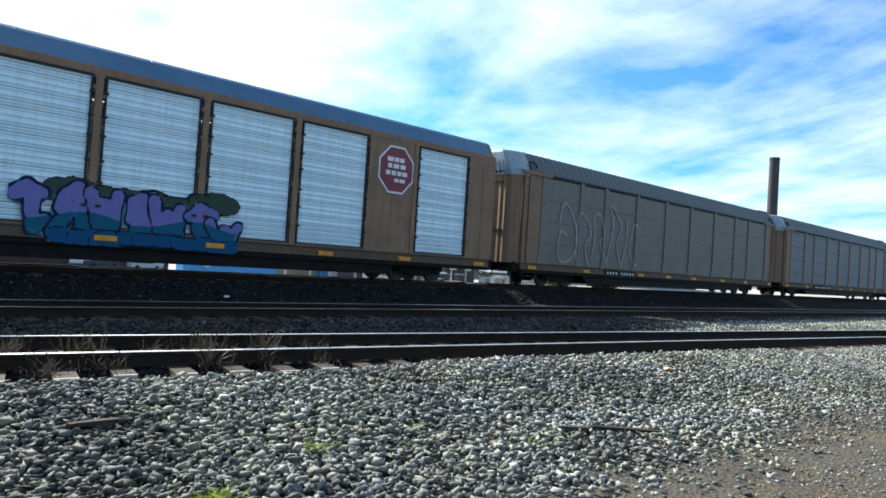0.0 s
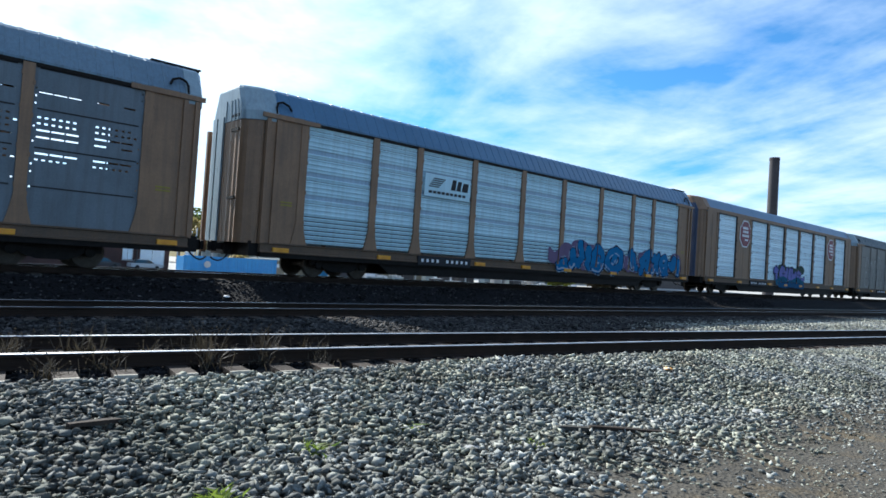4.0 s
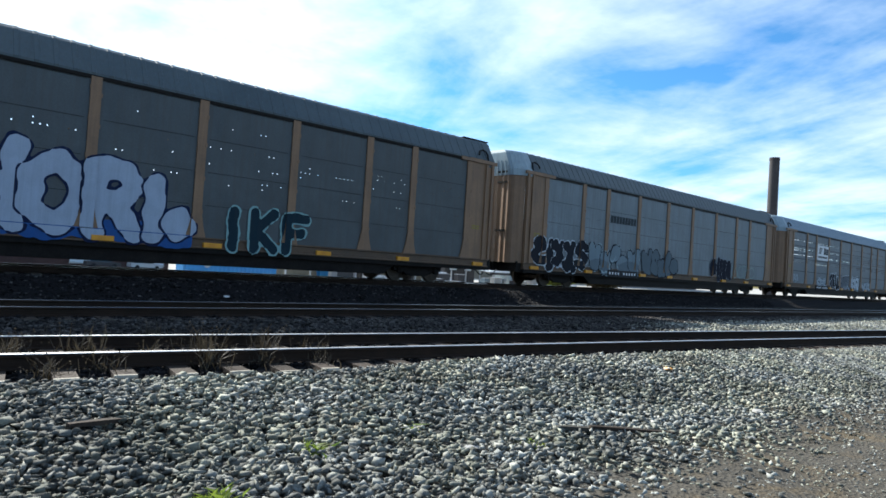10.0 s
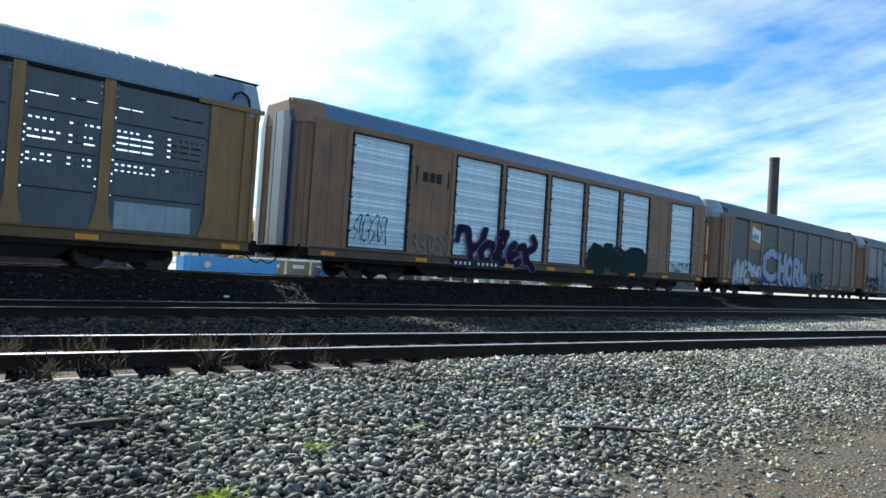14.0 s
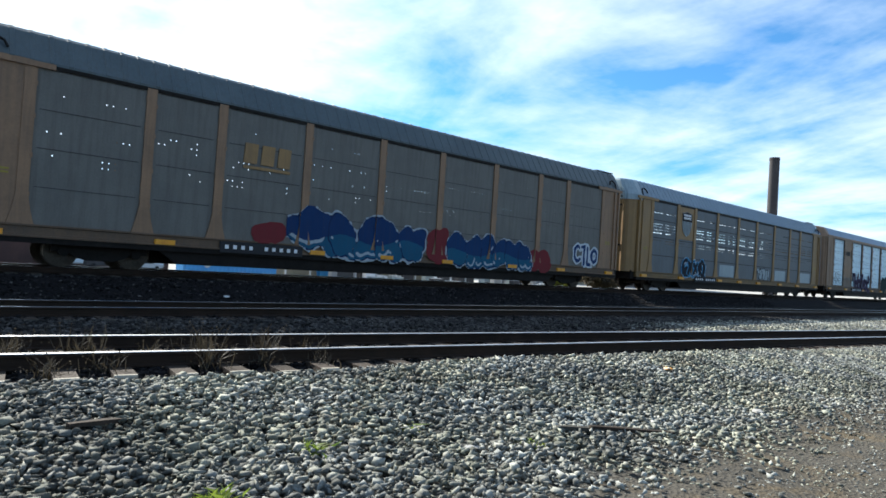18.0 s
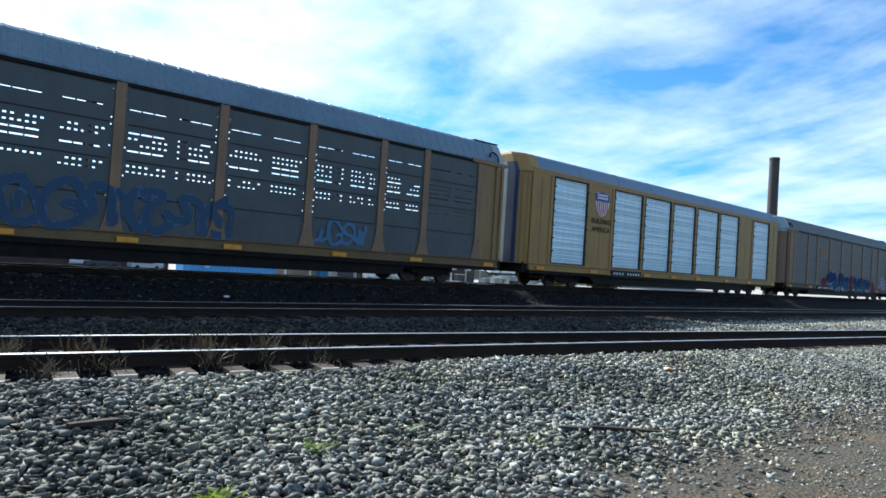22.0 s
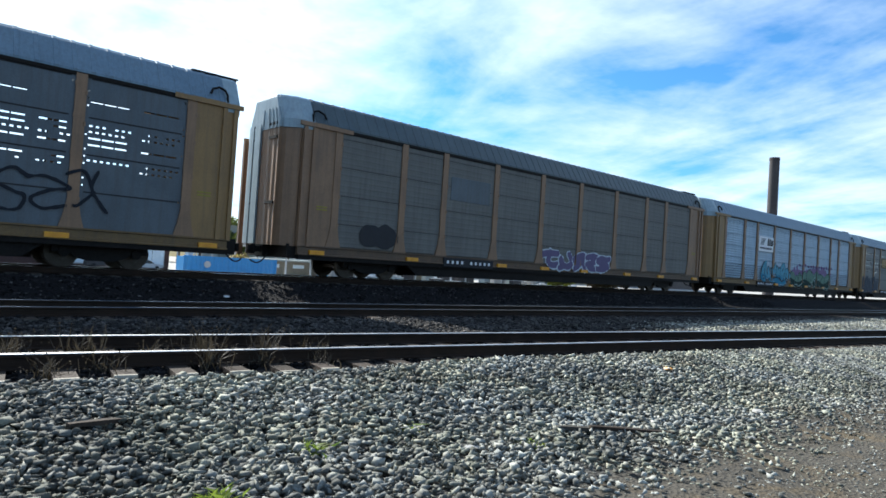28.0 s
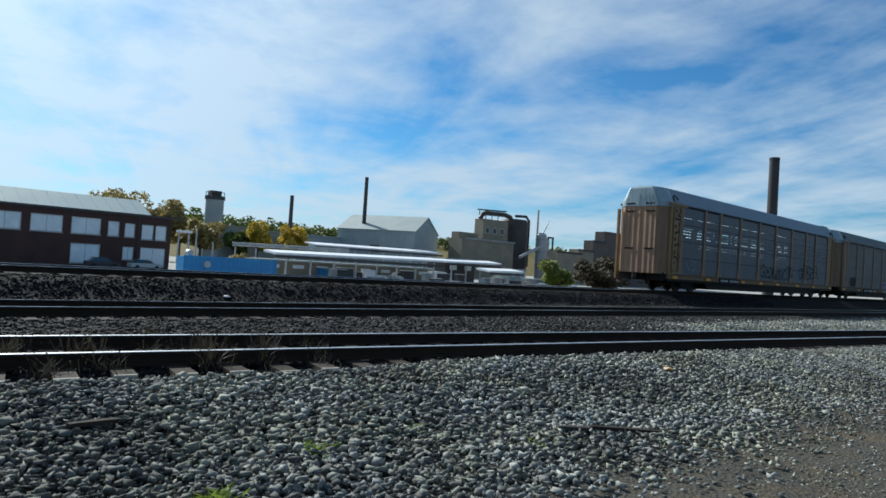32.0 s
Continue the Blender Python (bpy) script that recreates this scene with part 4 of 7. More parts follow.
def graffiti(car, x0, x1, z0, z1, colours, seed, count=5, word="", stroke=0.16, edge=0.05, halo=0.0, flush=False, name="graffiti",
             label="", hollow=False, wild=0.06, cell=0.04, stacked=False, lift=0.0, spans=None, flow=False, shine=True):
    """Sprayed letters laid on panels, posts and sill, each a part. colours: fill, lower fill, outline, halo; None leaves a layer out.
    spans: for each letter its left, right, foot and top as shares of the whole."""
    rng = random.Random(seed)
    nx, nz = int((x1 - x0) / cell), int((z1 - z0) / cell)
    gx, gz = np.meshgrid(x0 + (np.arange(nx) + 0.5) * cell, z0 + (np.arange(nz) + 0.5) * cell)
    n = len(word) or (len(spans) if spans else count)
    m = stroke + edge + halo
    layer = np.full(gx.shape, -1)
    owner = np.zeros(gx.shape, int)
    each = []
    for i in range(n):
        if stacked:
            a, b = x0 + m, x1 - m
            zz = z1 - (z1 - z0) * (i + 0.92) / n
            c, e = zz + m * 0.3, zz + (z1 - z0) / n * 0.92 - m * 0.3
        elif spans:
            p, q, u, v = spans[i]
            a, b, c, e = x0 + (x1 - x0) * p + m, x0 + (x1 - x0) * q - m, z0 + (z1 - z0) * u + m, z0 + (z1 - z0) * v - m
        else:
            w = (x1 - x0 - 2 * m) / n
            spread = 1.04 if word else 1.12
            a, b = x0 + m + w * i - w * (spread - 0.9) / 2, x0 + m + w * (i + 0.9) + w * (spread - 0.9) / 2
            c, e = z0 + m + rng.uniform(0, wild), z1 - m - rng.uniform(0, wild * 2)
        jit = (0.0 if spans else 0.05) if word else 0.10 if spans else 0.13
        flip = not word and rng.random() < 0.5
        lines = [[((1 - u if flip else u) + rng.uniform(-jit, jit), v + rng.uniform(-jit, jit) * 0.7) for u, v in line]
                 for line in (LETTERS[word[i]] if word else SHAPES[rng.randrange(len(SHAPES))])]
        if flow or not (word or spans):
            lines = [flowing(line) for line in lines]
        k = rng.uniform(-0.2, 0.2) if not word else 0.0 if spans else rng.uniform(-0.06, 0.06)
        placed = [[(a + (b - a) * (u + k * v), c + (e - c) * v) for u, v in line] for line in lines]
        each.append(reach(gx, gz, placed) * (1 + 0.15 * np.sin(gx * 7 + seed) * np.sin(gz * 9)))
    union = np.min(each, axis=0)
    owner = np.argmin(each, axis=0)
    if halo and colours[3]:
        layer[union < m] = 3
    mid = z0 + (z1 - z0) * (0.42 + 0.08 * np.sin(gx * 2.3 + seed))
    for i, d in enumerate(each):
        if colours[2]:
            layer[d < stroke + edge] = 2
        layer[d < stroke] = -1 if hollow else 0
        owner[d < stroke + edge] = i
        if colours[1] and not hollow:
            layer[(d < stroke) & (gz < mid)] = 1
        if halo and not hollow and colours[3] and shine:
            # a light line down one side of the strokes
            glint = np.roll(d, 2, 0) - d
            layer[(d < stroke * 0.75) & (d > stroke * 0.45) & (glint > 0.03) & (np.sin(gx * 2.1 - gz * 3.3 + seed) > -0.2)] = 3
    xs, zs = x0 + np.arange(nx + 1) * cell, z0 + np.arange(nz + 1) * cell
    vx, vz = smoothed(layer, xs, zs)
    post_half = 0.09 if flush else 0.16
    on_post = np.zeros(nx, bool)
    for p in BAYS:
        on_post |= np.abs(xs[:-1] + cell / 2 - p) < post_half
    whole = new(name)
    whole.parent = car
    if label:
        whole["label"] = label
    for i in range(n):
        used = [k for k in range(4) if ((layer == k) & (owner == i)).any()]
        if not used:
            continue
        g = Geo()
        seen = {}
        for slot, k in enumerate(used):
            g.use(slot)
            for r, c in zip(*np.nonzero((layer == k) & (owner == i))):
                y = -SIDE - (0.084 if zs[r] < 1.03 else 0.078 if on_post[c] and not flush else 0.066 if flush else 0.036) - lift
                quad = []
                for rr, cc in ((r, c), (r, c + 1), (r + 1, c + 1), (r + 1, c)):
                    key = (rr, cc, y)
                    if key not in seen:
                        seen[key] = len(g.v)
                        g.v.append((vx[rr, cc], y, vz[rr, cc]))
                    quad.append(seen[key])
                g.f.append(tuple(quad))
        part("letter" if stroke > 0.07 else "spray_line", g.mesh("letter", *[paint(*colours[k]) for k in used]), None, whole)
    return whole


def octagon(r, cx, cz, ry=1.0):
    k = 0.414
    return [(cx + r * a, cz + r * ry * b) for a, b in ((-k, -1), (k, -1), (1, -k), (1, k), (k, 1), (-k, 1), (-1, k), (-1, -k))]


def emblem_octagon(car, x, z, r):
    """Maroon eight-sided emblem with a white border and plain bars."""
    e = part("emblem", Geo().flat(octagon(r, x, z, 1.08), -SIDE - 0.052, -SIDE - 0.03), WHITE, car, "maroon octagonal emblem with a white border")
    part("emblem_field", Geo().flat(octagon(r * 0.92, x, z, 1.08), -SIDE - 0.058, -SIDE - 0.05), MAROON, e)
    part("emblem_ring", Geo().flat(octagon(r * 0.82, x, z, 1.08), -SIDE - 0.063, -SIDE - 0.056), MAROON, e)
    for c, h, spans in ((0.36, 0.2, ((-0.55, -0.2), (-0.15, 0.1), (0.15, 0.42))), (0.06, 0.2, ((-0.5, -0.28), (-0.2, 0.12), (0.2, 0.5))),
                        (-0.26, 0.2, ((-0.6, -0.35), (-0.28, -0.02), (0.05, 0.28), (0.34, 0.62))), (-0.56, 0.16, ((-0.1, 0.15), (0.2, 0.5)))):
        for a, b in spans:
            part("bar", Geo().slab(x + a * r, x + b * r, -SIDE - 0.07, -SIDE - 0.06, z + c * r, z + (c + h) * r, 0.004), WHITE, e)


def emblem_plate(car, x0, x1, z0, z1, backed):
    """White board with slanted dark stripes and dark blocks."""
    y = -SIDE - 0.04
    e = part("emblem_board", Geo().slab(x0, x1, y - 0.02, y, z0, z1), WHITE if backed else DULL_RIB, car, "white board with dark slanted stripes and blocks")
    w, h = x1 - x0, z1 - z0
    for i in range(5):
        a = x0 + w * (0.08 + 0.022 * i)
        b = x0 + w * (0.32 + 0.030 * i)
        z = z0 + h * (0.44 + 0.09 * i)
        part("stripe", Geo().flat([(a, z), (b - 0.05, z), (b, z + h * 0.05), (a + 0.04, z + h * 0.05)], y - 0.028, y - 0.018), INK, e)
    for a, b, top in ((0.56, 0.66, 0.9), (0.68, 0.78, 0.86), (0.80, 0.94, 0.82)):
        part("block", Geo().flat([(x0 + w * a, z0 + h * 0.42), (x0 + w * b, z0 + h * 0.42), (x0 + w * (b + 0.02), z0 + h * top), (x0 + w * (a + 0.04), z0 + h * top)],
                                 y - 0.028, y - 0.018), INK, e)
    for i in range(9):
        a = x0 + w * (0.09 + 0.092 * i)
        part("bar", Geo().slab(a, a + w * 0.07, y - 0.028, y - 0.018, z0 + h * 0.16, z0 + h * 0.28, 0.004), INK, e)


def emblem_blocks(car, x0, x1, z0, z1, mat, n, under=True, y=None):
    """Wordmark drawn as chunky blocks, with an underline."""
    y = y or -SIDE - 0.045
    w = (x1 - x0) / n
    first = None
    for i in range(n):
        a = x0 + w * i
        b = a + w * 0.82
        g = Geo().flat([(a, z0), (b - w * 0.06, z0), (b, z1), (a + w * 0.06, z1)], y, y + 0.03)
        o = part("emblem" if first is None else "block", g, mat, first or car, "painted wordmark in chunky blocks" if first is None else "")
        first = first or o
    if under:
        part("underline", Geo().slab(x0, x1 - w * 0.18, y, y + 0.03, z0 - 0.16, z0 - 0.07, 0.004), mat, first)


def emblem_shield(car, x, z0, z1, w, chief=NAVY, stripes=RED, field=WHITE):
    """Shield with a navy chief and red and white stripes."""
    h = z1 - z0
    y = -SIDE - 0.05

    def shield(k, top):
        pts = [(-0.5, top), (-0.46, 0.42), (-0.4, 0.22), (-0.2, 0.06), (0, 0.0), (0.2, 0.06), (0.4, 0.22), (0.46, 0.42), (0.5, top)]
        if top > 0.9:
            pts = pts[:-1] + [(0.5, 0.66), (0.46, 0.94), (0.25, 0.97), (0, 1.0), (-0.25, 0.97), (-0.46, 0.94), (-0.5, 0.66)]
            pts = pts[1:]
        return [(x + a * w * k, z0 + b * h) for a, b in pts]
    e = part("emblem", Geo().flat(shield(1.0, 0.95), y, y + 0.02), field, car, "shield with a navy top and red stripes" if chief is NAVY else "worn dark shield with pale stripes")
    part("shield_top", Geo().flat([(x - w * 0.5, z0 + h * 0.6), (x + w * 0.5, z0 + h * 0.6), (x + w * 0.5, z0 + h * 0.92), (x, z0 + h), (x - w * 0.5, z0 + h * 0.92)], y - 0.008, y + 0.002), chief, e)
    for i in range(6):
        a = -0.40 + 0.145 * i
        low = 0.30 * abs((a + 0.04) / 0.5) ** 1.6 + 0.02
        part("stripe", Geo().flat([(x + a * w, z0 + h * low), (x + (a + 0.075) * w, z0 + h * low), (x + (a + 0.075) * w, z0 + h * 0.59), (x + a * w, z0 + h * 0.59)], y - 0.008, y + 0.002), stripes, e)
    for c in (0.70, 0.82):
        for i in range(6):
            a = -0.38 + 0.13 * i
            part("bar", Geo().slab(x + a * w, x + (a + 0.10) * w, y - 0.016, y - 0.006, z0 + h * c, z0 + h * (c + 0.08), 0.003), WHITE, e)


def lettering(car, words, x, z, size, mat, y, label="dark painted slogan"):
    data = bpy.data.curves.new("lettering", "FONT")
    data.body, data.size, data.extrude, data.align_x = words, size, 0.004, "CENTER"
    tmp = new("lettering", data)
    me = bpy.data.meshes.new_from_object(tmp)
    bpy.data.objects.remove(tmp)
    bpy.data.curves.remove(data)
    me.materials.clear()
    me.materials.append(mat)
    part("lettering", me, mat, car, label, at=pose(x, y, z, 90))


def patch(car, x0, x1, z0, z1, mat, label):
    part("paint_patch", Geo().slab(x0, x1, -SIDE - 0.022, -SIDE - 0.003, z0, z1, 0.004), mat, car, label)


PALE = (0.40, 0.46, 0.50)
SKY_BLUE = (0.06, 0.25, 0.42)
NIGHT = (0.02, 0.022, 0.03)
CHALK = (0.55, 0.60, 0.64)


def decorate(car, index, flush):
    if index == 0:
        graffiti(car, -10.9, -4.2, 1.1, 4.2, ((0.36, 0.36, 0.345), None, None, None), 3, 5, stroke=0.05, edge=0, name="faded_graffiti", label="faded pale graffiti", wild=0.4)
    elif index == 1:
        emblem_octagon(car, -8.05, 3.97, 0.80)
        emblem_octagon(car, 8.3, 3.95, 0.78)
        graffiti(car, -2.6, 2.6, 1.5, 2.35, ((0.05, 0.085, 0.06), None, (0.010, 0.015, 0.03), None), 4, 5, stroke=0.22, edge=0.04, flush=True, label="dull green bubbles behind the letters", lift=-0.004, wild=0.2)
        graffiti(car, -3.2, 2.75, 0.64, 2.26, ((0.19, 0.19, 0.46), (0.015, 0.12, 0.20), (0.010, 0.02, 0.06), (0.10, 0.20, 0.24)), 5, stroke=0.15, edge=0.05, halo=0.02, flush=True, label="lavender and teal graffiti letters",
                 spans=((0, 0.18, 0.05, 0.95), (0.12, 0.34, 0.04, 1), (0.28, 0.47, 0.02, 0.96), (0.42, 0.6, 0, 0.9), (0.54, 0.74, 0, 0.92), (0.68, 0.88, 0, 0.9), (0.8, 1.0, 0, 0.62)))
        graffiti(car, -2.3, 2.6, 0.6, 1.05, ((0.012, 0.09, 0.20), None, (0.008, 0.02, 0.06), None), 6, count=9, stroke=0.16, edge=0.03, flush=True, label="row of blue graffiti blocks on the sill", lift=0.004)
    elif index == 2:
        emblem_plate(car, -6.95, -4.6, 3.2, 4.05, False)
        graffiti(car, 0.5, 12.5, 0.8, 2.3, ((0.17, 0.12, 0.20), None, None, None), 9, 9, stroke=0.26, edge=0, label="dull pink spray haze behind the letters", name="pink_haze", lift=-0.006, wild=0.3)
        graffiti(car, 1.0, 6.6, 0.62, 2.32, ((0.016, 0.17, 0.37), (0.012, 0.14, 0.32), (0.006, 0.015, 0.05), (0.35, 0.45, 0.54)), 8, stroke=0.20, edge=0.05, halo=0.03, label="bright blue graffiti letters with white edges",
                 spans=((0, 0.22, 0.05, 0.5), (0.14, 0.42, 0.1, 1), (0.38, 0.52, 0.1, 0.92), (0.46, 0.7, 0.05, 0.95), (0.66, 1.0, 0.05, 0.98)))
        graffiti(car, 6.9, 12.3, 0.60, 2.25, ((0.016, 0.17, 0.37), (0.012, 0.14, 0.32), (0.006, 0.015, 0.05), (0.35, 0.45, 0.54)), 10, stroke=0.18, edge=0.05, halo=0.03, label="bright blue graffiti letters with white edges",
                 spans=((0, 0.2, 0.2, 1), (0.17, 0.42, 0.1, 0.98), (0.38, 0.6, 0.1, 0.95), (0.56, 0.78, 0.1, 0.92), (0.74, 1, 0.1, 0.9)))
    elif index == 3:
        emblem_plate(car, -7.0, -4.55, 2.98, 4.15, True)
        graffiti(car, -6.8, -4.75, 0.66, 1.7, (PALE, None, (0.03, 0.05, 0.08), CHALK), 21, 4, stroke=0.11, edge=0.04, halo=0.04, label="pale outlined graffiti")
        graffiti(car, -3.85, -1.45, 0.66, 2.15, (NIGHT, None, CHALK, None), 22, 3, stroke=0.17, edge=0.06, label="black graffiti with white outline")
        graffiti(car, -1.2, 1.3, 0.72, 2.1, ((0.16, 0.18, 0.2), None, NIGHT, CHALK), 23, 3, stroke=0.16, edge=0.05, halo=0.05)
        graffiti(car, 1.45, 3.85, 0.68, 2.08, (CHALK, None, NIGHT, CHALK), 24, 3, stroke=0.15, edge=0.06, halo=0.05)
        graffiti(car, 4.65, 7.1, 0.75, 1.7, (PALE, None, (0.1, 0.12, 0.15), None), 25, 4, stroke=0.12, edge=0.04)
        graffiti(car, -11.86, -10.7, 1.06, 1.8, (PALE, None, None, None), 26, 4, stroke=0.03, edge=0)
    elif index == 4:
        emblem_blocks(car, -6.9, -4.55, 3.32, 3.68, paint(0.05, 0.06, 0.065), 9, False, -SIDE - 0.02)
        graffiti(car, -12.9, -8.6, 0.62, 2.3, (NIGHT, None, CHALK, None), 31, stroke=0.20, edge=0.045, label="black graffiti letters with white outline",
                 spans=((0, 0.3, 0.15, 1), (0.24, 0.4, 0, 1), (0.33, 0.6, 0.1, 1), (0.52, 0.78, 0, 1), (0.7, 1, 0.1, 0.98)))
        graffiti(car, -8.7, -4.0, 0.66, 2.3, ((0.22, 0.28, 0.31), (0.16, 0.20, 0.225), NIGHT, (0.36, 0.46, 0.48)), 32, stroke=0.24, edge=0.05, halo=0.025, label="grey-green bubble letters with black outline",
                 spans=((0, 0.26, 0.1, 1), (0.2, 0.45, 0, 0.8), (0.36, 0.62, 0.35, 1), (0.5, 0.8, 0, 0.7), (0.72, 1, 0, 0.95)), flow=True)
        graffiti(car, -4.0, -0.0, 0.72, 2.3, ((0.135, 0.17, 0.19), None, NIGHT, None), 33, stroke=0.20, edge=0.05, label="grey graffiti letters with black outline",
                 spans=((0, 0.3, 0, 1), (0.22, 0.5, 0, 0.98), (0.42, 0.66, 0, 0.7), (0.58, 0.8, 0.05, 1), (0.74, 1, 0.15, 0.75)))
        graffiti(car, 3.75, 6.7, 0.72, 2.25, ((0.014, 0.016, 0.028), None, (0.32, 0.36, 0.42), None), 34, stroke=0.20, edge=0.03, label="dark graffiti tag with pale outline",
                 spans=((0, 0.36, 0.1, 0.95), (0.3, 0.5, 0, 0.98), (0.42, 0.62, 0, 1), (0.54, 0.8, 0, 0.98), (0.7, 1, 0.05, 0.95)))
        graffiti(car, 6.8, 10.2, 1.0, 1.9, ((0.28, 0.36, 0.33), None, None, None), 35, 4, stroke=0.03, edge=0, name="pale_scribble", label="thin pale green scribble")
    elif index == 5:
        patch(car, -9.05, -7.35, 3.05, 4.86, OCHRE, "ochre plate behind the flag emblem")
        flag = part("flag_emblem", Geo().flat([(-8.85, 3.72), (-8.1, 3.62), (-7.5, 3.5), (-7.45, 4.35), (-8.1, 4.42), (-8.75, 4.6)], -SIDE - 0.035, -SIDE - 0.02), WHITE, car, "white waving flag emblem with teal base")
        for i in range(5):
            a = -8.83 + 0.21 * i
            part("flag_block", Geo().flat([(a, 3.74), (a + 0.16, 3.72), (a + 0.16, 4.0 + 0.08 * (i % 3)), (a, 4.05)], -SIDE - 0.042, -SIDE - 0.033), TEAL, flag)
        graffiti(car, -11.65, -8.95, 0.62, 2.32, (CHALK, None, NIGHT, CHALK), 41, 4, stroke=0.15, edge=0.05, halo=0.05, label="white outlined graffiti")
        graffiti(car, -8.95, -7.15, 1.1, 2.25, (CHALK, None, NIGHT, None), 42, 2, stroke=0.16, edge=0.05)
        graffiti(car, -7.3, 1.3, 0.62, 1.35, ((0.03, 0.10, 0.30), None, None, None), 46, 8, stroke=0.22, edge=0, label="blue spray haze under the letters", name="blue_haze", lift=-0.006, wild=0.2)
        graffiti(car, -7.2, 1.45, 0.68, 3.4, ((0.40, 0.47, 0.58), None, (0.012, 0.02, 0.06), (0.30, 0.40, 0.55)), 43, word="CHORIo", stroke=0.27, edge=0.06, halo=0.0, label="big white graffiti letters with dark outline",
                 spans=((0, 0.38, 0.06, 1.0), (0.31, 0.54, 0.03, 0.93), (0.47, 0.70, 0.02, 0.86), (0.63, 0.85, 0.0, 0.84), (0.78, 0.94, 0.0, 0.74), (0.86, 1.02, 0.0, 0.5)))
        graffiti(car, 1.9, 5.2, 0.62, 2.1, ((0.015, 0.035, 0.05), None, (0.25, 0.42, 0.42), None), 45, word="IKF", stroke=0.15, edge=0.05, label="dark graffiti letters with teal outline",
                 spans=((0, 0.36, 0, 0.98), (0.28, 0.66, 0, 1), (0.6, 1, 0, 0.96)))
    elif index == 6:
        emblem_blocks(car, -8.72, -7.72, 3.72, 4.08, INK, 3, False)
        for s in (-1, 1):
            x = -8.22 + s * 0.78
            part("bracket", Geo().flat([(x - 0.03, 3.55), (x + 0.03, 3.55), (x + 0.03, 4.25), (x - 0.03, 4.25)], -SIDE - 0.045, -SIDE - 0.025), INK, car)
        graffiti(car, -6.9, -1.9, 0.60, 2.35, ((0.020, 0.012, 0.035), None, (0.20, 0.16, 0.27), None), 52, word="Yalek", stroke=0.15, edge=0.05, flush=True, label="dark purple script graffiti with lilac outline", flow=True,
                 spans=((0.0, 0.36, 0, 1), (0.22, 0.5, 0.05, 1), (0.4, 0.66, 0.08, 1), (0.56, 0.8, 0.05, 1), (0.7, 1.0, 0.12, 0.95)))
        graffiti(car, 1.65, 7.05, 0.68, 2.3, ((0.012, 0.035, 0.035), None, None, None), 53, 5, stroke=0.34, edge=0, flush=True, label="dark green graffiti blocks")
        lettering(car, "GAMC", 8.2, 1.72, 0.66, paint(0.34, 0.33, 0.31), -SIDE - 0.045, "pale hand-painted letters")
        lettering(car, "BI", 12.55, 2.75, 0.26, paint(0.45, 0.44, 0.42), -SIDE - 0.045, "small white painted letters")
        graffiti(car, 9.5, 11.7, 1.12, 1.75, ((0.02, 0.02, 0.025), None, None, None), 56, 4, stroke=0.025, edge=0, flush=True, name="dark_scribble", label="thin black scribble")
        graffiti(car, -9.2, -7.2, 1.05, 1.9, ((0.25, 0.24, 0.22), None, None, None), 54, 5, stroke=0.03, edge=0, flush=True, name="pale_scribble")
        graffiti(car, -11.7, -10.2, 1.25, 2.3, ((0.03, 0.04, 0.06), None, None, None), 55, 4, stroke=0.022, edge=0, flush=True, name="dark_scribble")
    elif index == 7:
        for a, b in ((1.75, 3.7), (4.75, 6.6), (9.5, 11.5), (-3.8, -1.8)):
            patch(car, a, b, 1.08, 1.8, CAP, "pale repainted panel foot")
        graffiti(car, 1.5, 3.75, 1.0, 1.95, ((0.03, 0.035, 0.045), None, None, None), 62, 4, stroke=0.03, edge=0, label="thin black scribble")
        patch(car, -9.0, -7.35, 3.0, 4.84, OCHRE, "ochre emblem plate")
        emblem_shield(car, -8.2, 3.2, 4.6, 1.1, INK, DARK_GREY, CAP)
        graffiti(car, -8.6, -5.6, 0.8, 2.05, (NIGHT, None, SKY_BLUE, CHALK), 63, 4, stroke=0.14, edge=0.06, halo=0.03, label="blue-edged black graffiti tag")
    elif index == 8:
        emblem_blocks(car, -6.5, -4.85, 3.35, 3.95, OCHRE, 3)
        graffiti(car, -4.95, 0.9, 0.6, 2.35, ((0.012, 0.042, 0.13), (0.018, 0.10, 0.18), (0.010, 0.03, 0.09), (0.36, 0.42, 0.46)), 71, stroke=0.32, edge=0.04, halo=0.05, label="deep blue graffiti with white outline",
                 spans=((0, 0.38, 0, 1), (0.26, 0.5, 0, 0.95), (0.42, 0.66, 0, 0.98), (0.56, 0.82, 0, 0.92), (0.74, 1, 0, 0.85)))
        graffiti(car, 1.8, 6.95, 0.6, 2.1, ((0.012, 0.046, 0.135), (0.018, 0.105, 0.185), (0.010, 0.03, 0.09), (0.36, 0.42, 0.46)), 72, stroke=0.24, edge=0.04, halo=0.04, label="deep blue graffiti with white outline",
                 spans=((0, 0.26, 0, 0.95), (0.18, 0.42, 0, 0.9), (0.34, 0.56, 0, 1), (0.48, 0.7, 0, 0.88), (0.62, 0.86, 0, 0.9), (0.78, 1, 0, 0.8)))
        for k, (a, b, c, e) in enumerate(((-6.1, -4.9, 0.95, 1.7), (0.85, 1.95, 0.7, 2.1), (6.7, 8.3, 0.62, 1.7))):
            graffiti(car, a, b, c, e, ((0.18, 0.03, 0.035), None, None, None), 73 + k, 2, stroke=0.22, edge=0, name="red_smear", label="red spray smear", lift=-0.005)
